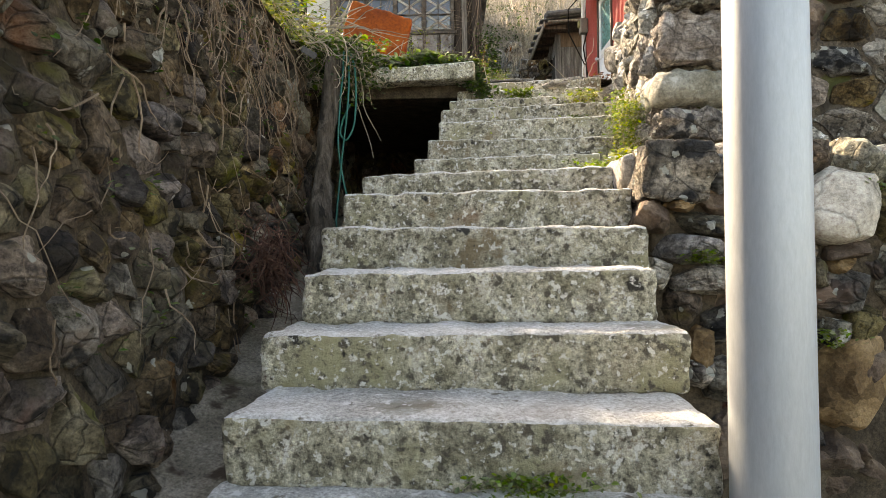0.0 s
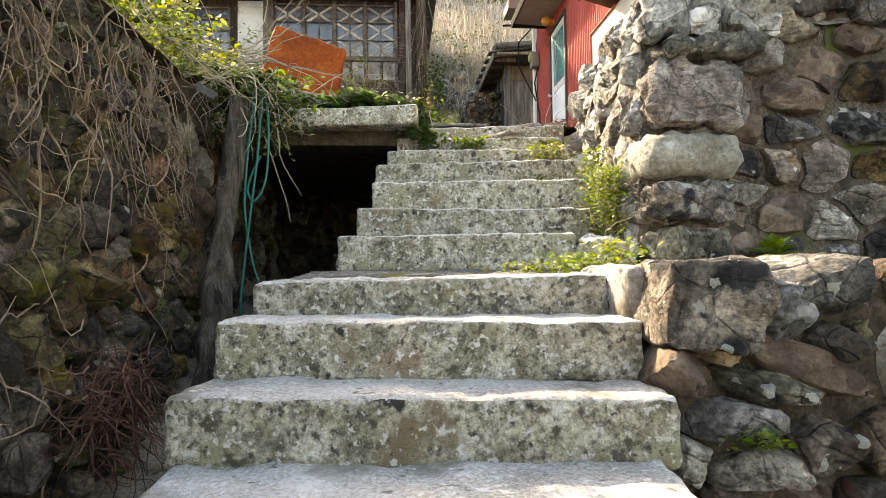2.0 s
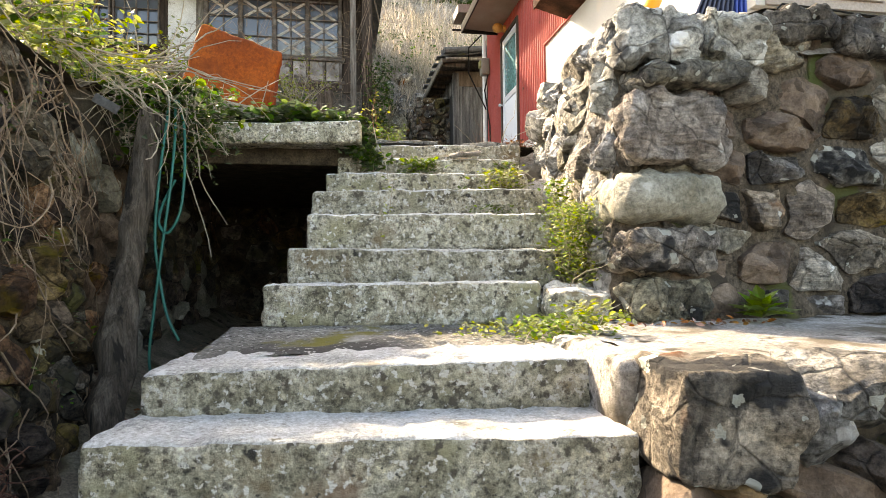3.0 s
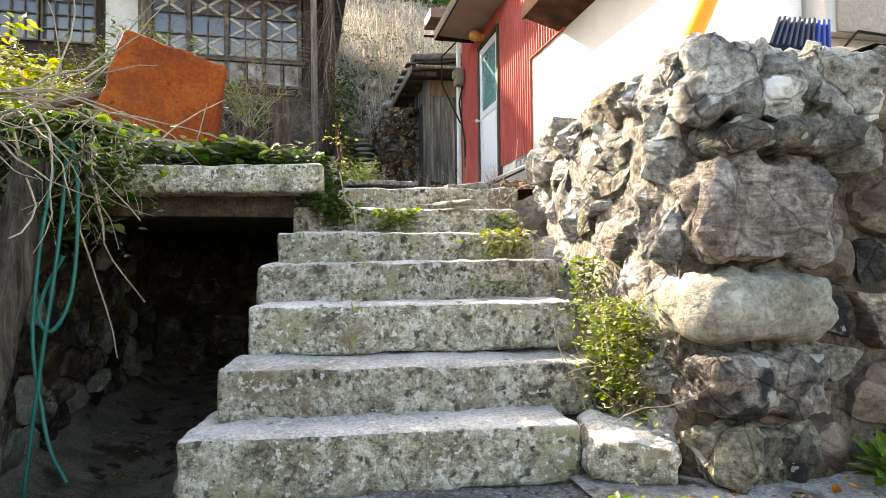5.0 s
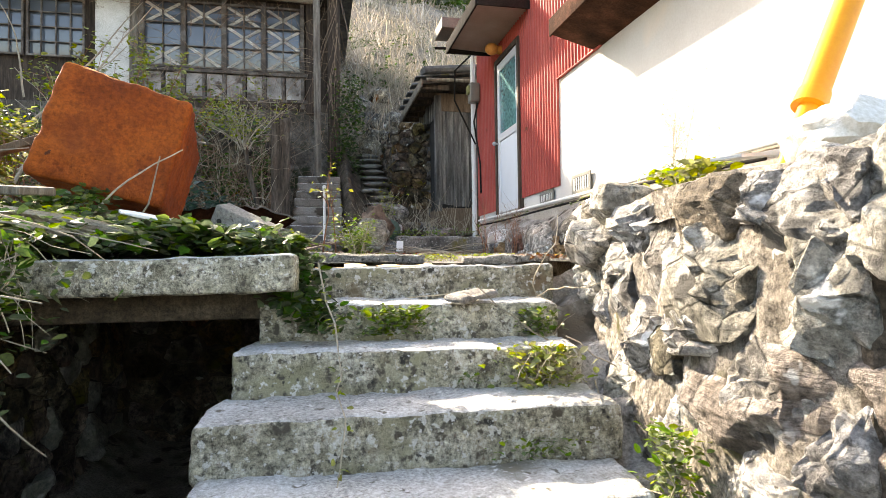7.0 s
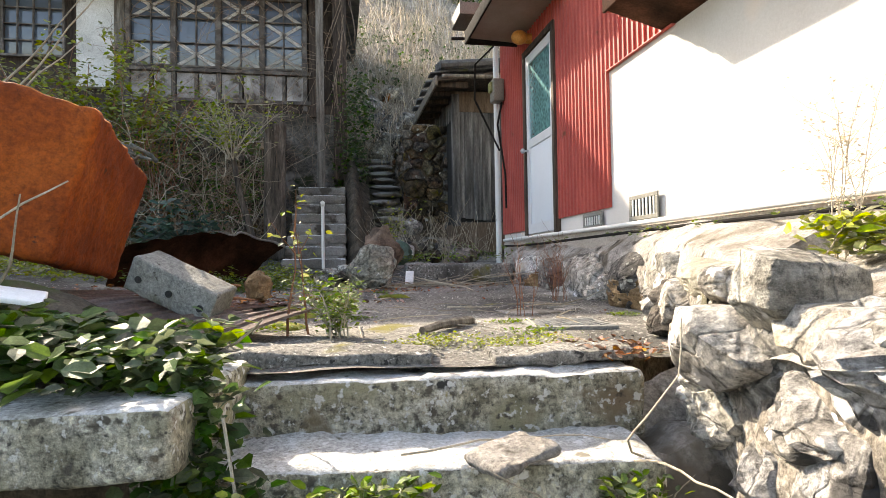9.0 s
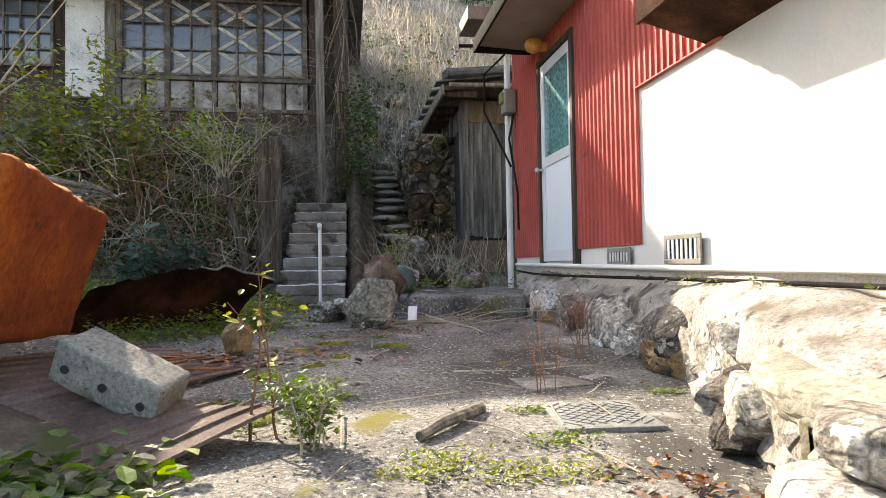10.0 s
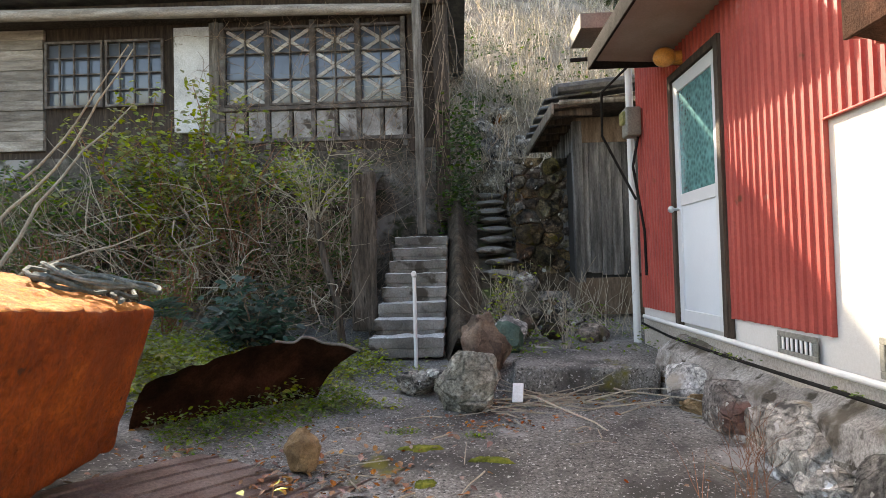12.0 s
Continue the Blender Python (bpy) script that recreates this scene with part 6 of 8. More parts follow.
def shrub(name, label, at, height, spread, n, leaf_size, leaf_count, seed, stem_mat="vine", leaf_mat="green", lean=(0, 0), thick=0.012, bend=0.16, split=2, group=""):
    rng = random.Random(seed)
    st, lv = bmesh.new(), bmesh.new()
    for _ in range(n):
        a = rng.uniform(0, math.tau)
        d = Vector((math.cos(a) * spread * rng.uniform(0.2, 1) + lean[0], math.sin(a) * spread * rng.uniform(0.2, 1) + lean[1], 1))
        ln = height * rng.uniform(0.6, 1.05)
        pts = wander(rng, (rng.gauss(0, 0.03), rng.gauss(0, 0.03), 0), d, ln, 8, bend)
        tube(st, pts, thick * rng.uniform(0.6, 1), thick * 0.25, 5)
        ends = [pts[-1], pts[-2], pts[-3]]
        for _ in range(split):
            k = rng.randrange(2, 7)
            d2 = (pts[k + 1] - pts[k]).normalized() + Vector((rng.gauss(0, 0.6), rng.gauss(0, 0.6), rng.gauss(0.1, 0.3)))
            p2 = wander(rng, pts[k], d2, ln * rng.uniform(0.25, 0.5), 5, bend * 1.2)
            tube(st, p2, thick * 0.45, thick * 0.15, 4)
            ends += p2[1:]
        for _ in range(int((2.4 if height > 0.7 else 1.2) * leaf_count / n)):
            e = rng.choice(ends) if rng.random() < 0.75 else rng.choice(pts[2:])
            leaves(lv, rng, e, [leaf_size * 1.6] * 3, 1, leaf_size)
    return plant(name, label, "shrub" if height > 0.5 else "weed", at, st, lv if leaf_count else None, stem_mat, leaf_mat, group)


# dry roots and vines over the left wall
rng = random.Random(3)
bm = bmesh.new()
for k in range(330):
    y = rng.uniform(1.0, 4.95)
    z = 3.3 - abs(rng.gauss(0, 0.45)) if rng.random() < 0.8 else rng.uniform(1.2, 3.2)
    pts = wander(rng, (left_x(y, z) + rng.uniform(0.05, 0.13), y, z), (rng.uniform(-0.05, 0.1), rng.gauss(0, 0.5), -0.8), rng.uniform(0.25, 1.0), 9, 0.32)
    for p in pts:
        p.x = max(p.x, left_x(p.y, p.z) + 0.05)
        p.x = min(p.x, left_x(p.y, p.z) + 0.16)
    tube(bm, pts, rng.uniform(0.002, 0.006), 0.001, 4, False)
stuff("hanging_roots", bm, "vine", "tangle of dry brown roots hanging over the rubble wall", "roots")
# nest of dry reddish roots
bm = bmesh.new()
for k in range(260):
    c = Vector((-1.04, 3.35, 1.48)) + Vector((rng.gauss(0, 0.05), rng.gauss(0, 0.11), rng.gauss(0, 0.09)))
    tube(bm, wander(rng, c, (rng.gauss(0.1, 0.5), rng.gauss(0, 1), rng.gauss(-0.5, 0.6)), rng.uniform(0.12, 0.32), 6, 0.4, 0.1), 0.004, 0.0015, 4, False)
stuff("root_clump", bm, "deadroot", "clump of dead reddish roots stuck on the wall", "roots")
# moss and small leaves on the left wall
bm = bmesh.new()
for k in range(90):
    y, z = rng.uniform(1.6, 4.9), rng.uniform(1.0, 3.2)
    leaves(bm, rng, (left_x(y, z) + 0.09, y, z), (0.03, 0.06, 0.06), 5, 0.03)
stuff("wall_weeds", bm, "ivy", "small green weeds in the joints of the wall", "weeds")

# ivy over the bank edge, the slab and the wall top
bm = bmesh.new()
yl = bmesh.new()
for k in range(2600):
    x = rng.uniform(-1.9, 0.2)
    y = rng.uniform(5.62, 6.5)
    z = 3.26 + 0.10 * rng.random() + (0.16 * min(1, max(0, -0.2 - x)) if y > 5.8 else 0.02)
    leaves(yl if rng.random() < 0.22 else bm, rng, (x, y, z), (0.04, 0.04, 0.03), 1, 0.055, 0.75, 0.5)
for k in range(1500):
    t = rng.random() ** 0.7
    x = rng.gauss(-1.0, 0.16)
    leaves(yl if rng.random() < 0.25 else bm, rng, (x, 5.35 - 0.2 * rng.random() + 0.15 * t, 3.38 - 0.55 * t * rng.random() ** 1.5), (0.06, 0.08, 0.05), 1, 0.055, 0.75, 0.9)
for k in range(1300):
    y = rng.uniform(3.0, 5.6)
    leaves(yl if rng.random() < 0.45 else bm, rng, (rng.gauss(-1.42, 0.13), y, 3.36 + 0.12 * rng.random() + 0.1 * (y < 4.9)), (0.05, 0.08, 0.05), 1, 0.045, 0.7, 0.7)
for k in range(520):
    x = 0.16 + rng.gauss(0, 0.06)
    t = rng.random()
    leaves(bm, rng, (x + 0.06 * t, 5.72 - 0.12 * t, 3.32 - 0.30 * t), (0.03, 0.03, 0.03), 1, 0.05, 0.75, 0.8)
for k in range(2600):
    x, y = rng.uniform(-1.9, -0.1), rng.uniform(6.2, 6.85)
    z = 3.20 + 0.36 * math.exp(-((x + 0.95) / 0.75) ** 2 - ((y - 6.75) / 0.5) ** 2) + 0.10 * rng.random()
    if x > -0.85 and y > 6.38:
        continue
    leaves(yl if rng.random() < 0.4 else bm, rng, (x, y, z), (0.03, 0.03, 0.03), 1, 0.05, 0.75, 0.6)
# broad-leaved clump by the top step
for k in range(1500):
    x, y = rng.gauss(-0.26, 0.2), rng.gauss(5.98, 0.16)
    if x < 0.12:
        leaves(bm, rng, (x, y, 3.27 + 0.13 * math.exp(-((x + 0.3) ** 2) / 0.12) * rng.random() ** 0.5), (0.02, 0.02, 0.02), 1, 0.072, 0.8, 0.35)
stuff("ivy", bm, "ivy", "dark green ivy leaves spilling over the slab and bank", "ivy")
stuff("ivy_young", yl, "green", "light green young ivy leaves among the dark ones", "ivy")
bm = bmesh.new()
for k in range(90):
    tube(bm, wander(rng, (rng.uniform(-1.5, -0.75), rng.uniform(5.15, 5.6), 3.4), (rng.gauss(0.1, 0.4), -0.5, -0.4), rng.uniform(0.3, 0.8), 8, 0.3, 0.12), 0.003, 0.001, 4, False)
for s, d, ln in (((-0.98, 5.2, 3.2), (0.35, -0.1, -0.9), 0.95), ((-0.85, 5.15, 3.15), (0.5, 0, -0.75), 0.75), ((-1.1, 5.1, 3.3), (0.3, -0.2, -0.9), 0.7)):
    tube(bm, wander(rng, s, d, ln, 8, 0.15), 0.006, 0.003, 6)
for k in range(60):
    y = rng.uniform(2.6, 5.3)
    tube(bm, wander(rng, (-1.35, y, 3.4), (rng.gauss(0.5, 0.4), rng.gauss(-0.2, 0.5), rng.uniform(-0.3, 0.5)), rng.uniform(0.3, 0.9), 8, 0.25, 0.08), 0.004, 0.0015, 4, False)
stuff("dry_runners", bm, "twig", "pale dry ivy runners hanging over the opening", "runners")

# foliage over the bank edge
bf = bmesh.new()
for k in range(3400):
    y = rng.uniform(2.6, 7.6)
    x = -1.35 - abs(rng.gauss(0, 0.55))
    if noise.noise((x * 1.7, y * 1.7, 5)) > -0.2:
        leaves(bf, rng, (x, y, 3.32 + 0.14 * (-1.33 - x) + 0.45 * rng.random() ** 1.5), (0.06, 0.06, 0.05), 1, 0.05, 0.55, 0.8)
stuff("bank_foliage", bf, "yellow", "sunlit yellow-green leaves over the bank edge", "foliage")
# shrubs on the bank
for k, (x, y, z, h, n, c) in enumerate(((-1.75, 5.9, 3.45, 0.9, 8, 420), (-2.3, 6.8, 3.55, 1.1, 9, 520), (-1.9, 4.6, 3.4, 0.8, 8, 420), (-2.7, 5.6, 3.6, 1.2, 9, 560), (-2.0, 7.9, 3.6, 1.1, 9, 520), (-3.2, 8.6, 3.7, 1.3, 9, 520), (-1.75, 3.6, 3.4, 0.5, 7, 300))):
    shrub("bank_shrub", "straggly yellow-green shrub on the overgrown bank", (x, y, z), h, 0.5, n, 0.06, c, 100 + k, "vine", "yellow", group="shrubs on the bank")
bm = bmesh.new()
for s, d, ln, r0 in (((-2.1, 5.6, 3.5), (0.9, -0.3, 0.12), 1.1, 0.014), ((-1.9, 5.2, 3.55), (0.9, 0.1, 0.35), 0.9, 0.012), ((-2.4, 6.6, 4.1), (1, -0.1, 0.1), 1.2, 0.01), ((-2.2, 6.0, 3.6), (0.8, 0.1, 0.55), 1.3, 0.012)):
    tube(bm, wander(rng, s, d, ln, 9, 0.14), r0, 0.004, 6)
stuff("fallen_branches", bm, "vine", "bare dark branches lying over the bank edge", "branches")


# weeds beside the steps
def tuft(at, spread, count, size, seed, mat, label, stems=0, width=0.6):
    rng2 = random.Random(seed)
    bm = bmesh.new()
    for _ in range(count):
        p = Vector([rng2.gauss(0, 0.45) * s for s in spread[:2]] + [rng2.random() ** 0.8 * spread[2]])
        a = rng2.uniform(0, math.tau)
        leaf(bm, p, (math.cos(a), math.sin(a), rng2.uniform(0, 0.9)), (rng2.gauss(0, 0.5), rng2.gauss(0, 0.5), 1), size * rng2.uniform(0.6, 1.4), width)
    ob = thing("weed", label, "weed", "weeds beside the steps", at)
    tagged(part("foliage", bm, mat, ob, smooth=False), kind="stuff")
    if stems:
        st = bmesh.new()
        for _ in range(stems):
            tube(st, wander(rng2, (rng2.gauss(0, spread[0] * 0.3), rng2.gauss(0, spread[1] * 0.3), 0), (rng2.gauss(0, 0.5), rng2.gauss(0, 0.5), 1), spread[2] * rng2.uniform(0.8, 1.5), 6, 0.25, 0.03), 0.003, 0.001, 4, False)
        tagged(part("stem", st, "twig", ob), kind="stuff")
    return ob


tuft((1.29, 4.30, 2.12), (0.17, 0.22, 0.42), 1500, 0.023, 1, "green", "dense fresh green weed against the wall foot", 18)
tuft((1.27, 4.26, 2.14), (0.17, 0.20, 0.42), 1100, 0.021, 71, "yellow", "pale yellow-green weed mixed into a taller one", 6)
tuft((1.30, 4.62, 2.5), (0.07, 0.12, 0.22), 260, 0.030, 2, "green", "fresh green weed in the wall corner", 5)
tuft((0.93, 3.62, 1.93), (0.26, 0.22, 0.10), 420, 0.030, 3, "green", "low spreading weed on the landing", 8)
tuft((0.80, 3.78, 1.94), (0.35, 0.12, 0.05), 260, 0.022, 4, "yellow", "yellowish moss and weed on the landing")
tuft((1.02, 3.55, 1.95), (0.12, 0.15, 0.14), 160, 0.032, 5, "yellow", "pale yellow-green weed by the capstone", 5)
tuft((1.05, 4.98, 2.545), (0.16, 0.06, 0.07), 260, 0.022, 6, "green", "small creeping weed on a step end", 3)
tuft((1.16, 5.26, 2.72), (0.16, 0.12, 0.16), 320, 0.034, 7, "yellow", "tangled green weed on the step end", 26)
tuft((1.28, 5.62, 2.88), (0.12, 0.12, 0.12), 200, 0.03, 8, "green", "weed with dry stalks on a step end", 20)
tuft((0.62, 5.63, 2.90), (0.18, 0.05, 0.12), 300, 0.034, 9, "green", "bright green creeper on a step", 4)
tuft((0.30, 5.60, 2.92), (0.10, 0.06, 0.12), 220, 0.04, 10, "ivy", "ivy creeping down the step", 3)
tuft((0.90, 5.34, 2.73), (0.08, 0.03, 0.05), 60, 0.02, 11, "green", "small moss tuft at a riser")
tuft((0.20, 1.60, 0.835), (0.20, 0.05, 0.05), 380, 0.020, 12, "green", "bright moss at the foot of a step")
tuft((1.10, 2.62, 1.42), (0.10, 0.05, 0.06), 160, 0.024, 13, "green", "small fern growing from the dry wall")
tuft((1.62, 2.60, 1.05), (0.12, 0.05, 0.08), 120, 0.024, 14, "green", "small fern low in the dry wall")
tuft((1.9, 2.60, 1.72), (0.10, 0.05, 0.06), 90, 0.024, 15, "green", "weed under the capstones of the wall")
# rosette on the ledge
bm = bmesh.new()
r3 = random.Random(9)
for k in range(34):
    a, e = r3.uniform(0, math.tau), r3.uniform(0.1, 1.3)
    leaf(bm, (0, 0, 0.02 + 0.05 * r3.random()), (math.cos(a), math.sin(a), e), (0, 0, 1), r3.uniform(0.10, 0.17), 0.38)
ob = thing("foxglove_rosette", "rosette of long soft green leaves on the ledge", "weed", at=(1.92, 3.76, 1.97))
part("foliage", bm, "green", ob, smooth=False)
# trailing vine on the steps
bm = bmesh.new()
lv = bmesh.new()
tr = [(0.30, 5.55, 3.22), (0.33, 5.52, 3.06), (0.36, 5.34, 2.99), (0.38, 5.27, 2.80), (0.36, 5.20, 2.76), (0.38, 4.92, 2.73), (0.36, 4.90, 2.58), (0.33, 4.86, 2.42), (0.29, 4.6, 2.55), (0.27, 4.58, 2.42)]
tube(bm, tr, 0.004, 0.002, 5)
for p in tr[1:]:
    leaves(lv, rng, p, (0.03, 0.01, 0.05), 5, 0.03)
plant("trailing_vine", "thin trailing vine with few leaves on the steps", "vine", (0, 0, 0), bm, lv, "twig", "yellow")
bm = bmesh.new()
for s, d, ln in (((1.25, 5.55, 3.06), (0.15, -0.4, 0.3), 0.55), ((1.3, 5.6, 3.05), (-0.5, -0.3, 0.15), 0.5), ((1.2, 5.3, 2.9), (-0.5, 0.1, 0.1), 0.5), ((1.35, 5.2, 2.75), (0.1, -0.6, -0.35), 0.7), ((1.32, 5.4, 2.9), (0.2, -0.5, -0.2), 0.6), ((0.7, 5.72, 3.06), (1, 0, 0.02), 0.6)):
    tube(bm, wander(rng, s, d, ln, 8, 0.2, 0.05), 0.0035, 0.0015, 5)
stuff("dry_stalks", bm, "twig", "bent pale dry stalks over the step ends", "stalks")

# ---- terrace plants ----
shrub("thistle", "leafy pale green thistle plant on the terrace edge", (0.52, 6.72, 3.24), 0.28, 0.25, 11, 0.026, 620, 5, "twig", "green", thick=0.005)
shrub("red_weed", "tall red-stemmed weed with a few yellow leaves", (0.375, 6.85, 3.24), 0.66, 0.06, 2, 0.034, 30, 6, "redtwig", "yellow", thick=0.007, bend=0.10)
shrub("brown_weed", "dry brown weed stalks standing on the terrace", (1.53, 7.26, 3.25), 0.52, 0.06, 4, 0.03, 0, 7, "redtwig", thick=0.003, bend=0.09, split=5)
shrub("brown_weed", "dry brown weed with feathery tops by the ledge", (1.95, 7.9, 3.3), 0.45, 0.12, 10, 0.03, 0, 8, "redtwig", thick=0.0025, bend=0.12, split=7)
shrub("brown_weed", "dry grey weed among the stones", (1.75, 10.9, 3.5), 0.7, 0.15, 7, 0.03, 0, 9, "twig", thick=0.004, bend=0.12, split=6)
shrub("brown_weed", "dry feathery weed among the stones", (1.2, 11.3, 3.55), 0.8, 0.12, 6, 0.04, 90, 10, "twig", "yellow", thick=0.005, bend=0.10, split=5)
for x, y, s in ((1.38, 6.62, 1.0), (1.36, 6.98, 0.7), (1.12, 6.38, 1.0), (1.3, 6.35, 1.2), (0.85, 6.42, 1.0), (0.95, 6.5, 1.1), (0.65, 7.35, 0.5), (2.05, 7.15, 0.7), (0.9, 9.0, 0.6), (0.25, 7.0, 0.9), (0.15, 7.3, 0.8), (0.45, 9.1, 0.7), (1.6, 10.0, 0.6)):
    tuft((x, y, terrace_z(x, y) - 0.005), (0.15 * s, 0.09 * s, 0.035 * s), int(170 * s), 0.017, int(x * 100 + y * 10), "yellow" if y < 6.6 else "green", "low weed tuft on the terrace concrete", 0)
tuft((2.1, 5.75, 3.55), (0.16, 0.14, 0.12), 220, 0.05, 61, "yellow", "yellow-green broad weed on the wall top", 3)
tuft((1.72, 5.05, 3.50), (0.10, 0.10, 0.08), 130, 0.045, 62, "yellow", "yellow-green weed between wall top stones", 2)
shrub("dry_umbel", "dry seed heads on thin stalks on the wall top", (2.15, 5.85, 3.52), 0.72, 0.22, 6, 0.014, 260, 63, "twig", "drygrass", thick=0.003, bend=0.10, split=6)
# ground cover, bushes and shrubs behind
gc = bmesh.new()
for k in range(12000):
    x, y = rng.uniform(-3.2, 0.1), rng.uniform(8.9, 11.7)
    if (x + 1.12) * -0.79 + (y - 8.75) * 0.61 < 0.22:
        continue
    leaves(gc, rng, (x, y, terrace_z(x, y) + 0.02 + 0.22 * rng.random() * (0.6 + 0.5 * noise.noise((x * 2, y * 2, 0)))), (0.03, 0.03, 0.02), 1, 0.042, 0.6, 0.5)
for k in range(1500):
    x, y = rng.uniform(-0.6, 0.5), rng.uniform(9.6, 11.3)
    if noise.noise((x * 3, y * 3, 2)) > -0.05:
        leaves(gc, rng, (x, y, terrace_z(x, y) + 0.06 * rng.random()), (0.03, 0.03, 0.02), 1, 0.04, 0.6, 0.5)
for k in range(4200):
    x, y = rng.uniform(-2.0, -0.35), rng.uniform(9.5, 11.4)
    if noise.noise((x * 2.5, y * 2.5, 5)) > -0.25:
        leaves(gc, rng, (x, y, terrace_z(x, y) + 0.03 + 0.2 * rng.random() * (0.6 + noise.noise((x * 4, y * 4, 9)))), (0.03, 0.03, 0.02), 1, 0.05, 0.6, 0.5)
stuff("ground_cover", gc, "yellow", "low bright green weeds covering the ground", "weeds")
for k, (x, y, z, h, sp, n, ls, c, sm, lm, lb) in enumerate((
        (-1.15, 10.9, 3.5, 0.75, 0.6, 14, 0.10, 420, "vine", "blueleaf", "blue-green broad-leaved shrub by the retaining wall"),
        (-2.5, 12.4, 4.0, 2.6, 0.22, 18, 0.08, 1900, "redtwig", "yellow", "tall leafy evergreen bush before the old house"),
        (-3.0, 12.6, 4.0, 1.9, 0.35, 12, 0.07, 700, "redtwig", "ivy", "dark leafy bush before the old house"),
        (-1.75, 12.5, 4.0, 1.9, 0.25, 18, 0.05, 420, "redtwig", "ivy", "reddish twiggy shrub against the retaining wall"),
        (-4.3, 12.6, 4.0, 1.9, 0.4, 14, 0.07, 700, "vine", "green", "dark shrub on the overgrown wall"),
        (-5.4, 12.3, 4.0, 1.7, 0.4, 12, 0.07, 600, "vine", "green", "leafy shrub on the overgrown wall"),
        (-1.0, 12.6, 3.8, 1.3, 0.5, 12, 0.06, 460, "vine", "ivy", "ivy-like shrub low on the wall"),
        (-2.2, 11.6, 3.7, 0.9, 0.7, 16, 0.05, 260, "redtwig", "green", "tangled brown undergrowth before the wall"),
        (-3.4, 11.4, 3.8, 1.0, 0.7, 16, 0.05, 260, "redtwig", "ivy", "tangled undergrowth below the wall"))):
    shrub("shrub", lb, (x, y, z), h, sp, n, ls, c, 200 + k, sm, lm, thick=0.014, split=4)
shrub("bare_tree", "small bare branching tree with few green leaves", (-0.70, 11.70, 4.86), 1.0, 1.0, 14, 0.05, 260, 300, "twig", "yellow", thick=0.010, bend=0.12, split=6)
bm = bmesh.new()
tube(bm, [(-0.44, 11.75, 3.45), (-0.50, 11.75, 4.0), (-0.62, 11.72, 4.45), (-0.70, 11.70, 4.92)], 0.045, 0.03, 10)
solid("tree_trunk", bm, "post_wood", "slanting grey trunk of a bare little tree", "tree trunk")
# undergrowth on the old retaining wall
ug, ul = bmesh.new(), bmesh.new()
for k in range(1100):
    x, y = rng.uniform(-7, -0.5), rng.uniform(11.9, 13.1)
    z = 3.6 + 0.4 * max(0, y - 12.2) + 1.1 * rng.random()
    tube(ug, wander(rng, (x, y, z), (rng.gauss(0, 0.6), rng.gauss(-0.3, 0.4), rng.gauss(0.6, 0.5)), rng.uniform(0.3, 0.9), 5, 0.25), 0.006, 0.002, 3, False)
for k in range(5200):
    x, y = rng.uniform(-7, -0.5), rng.uniform(12.0, 13.1)
    z = 3.6 + 1.9 * rng.random()
    if noise.noise((x * 1.6, z * 1.6, 3)) > -0.12:
        leaves(ul, rng, (x, y, z), (0.06, 0.06, 0.06), 1, 0.06, 0.6, 0.8)
for k in range(2600):
    x = rng.uniform(-7, -0.6)
    leaves(ul, rng, (x, rng.uniform(13.3, 14.2), 5.5 + 0.5 * rng.random() * (0.5 + noise.noise((x * 2, 0, 7)))), (0.06, 0.06, 0.06), 1, 0.06, 0.6, 0.8)
pale = bmesh.new()
for k in range(900):
    x, y = rng.uniform(-7, -0.4), rng.uniform(11.4, 13.0)
    z = 3.5 + 0.4 * max(0, y - 12.2) + 1.6 * rng.random() ** 1.3
    tube(pale, wander(rng, (x, y, z), (rng.gauss(0, 0.7), rng.gauss(-0.4, 0.4), rng.gauss(0.5, 0.6)), rng.uniform(0.3, 1.1), 6, 0.22), 0.006, 0.002, 3, False)
stuff("dry_undergrowth", pale, "twig", "pale dry stems tangled over the retaining wall", "undergrowth")
stuff("undergrowth", ug, "vine", "tangled brown undergrowth on the retaining wall", "undergrowth")
stuff("wall_ivy", ul, "ivy", "olive green creeper over the old retaining wall", "creeper")
# cycad
bm = bmesh.new()
for k in range(22):
    a, e = rng.uniform(0, math.tau), rng.uniform(0.1, 1.1)
    d = Vector((math.cos(a), math.sin(a), e)).normalized()
    pts = [d * (0.5 * t) + Vector((0, 0, -0.22 * t * t)) for t in span(0, 1, 10)]
    for p, q in zip(pts[1:], pts[2:]):
        for sgn in (-1, 1):
            s = d.cross(Vector((0, 0, 1))).normalized() * sgn
            leaf(bm, p, s + d * 0.8, (0, 0, 1), 0.13, 0.14)
ob = thing("cycad", "small cycad with stiff blue-green fronds", "cycad", at=(-1.75, 10.0, 3.95))
part("frond", bm, "blueleaf", ob, smooth=False)
st = bmesh.new()
boulder(st, (0, 0, -0.2), (0.2, 0.2, 0.5), 3, 0, 2, 0.1)
part("stem", st, "vine", ob)
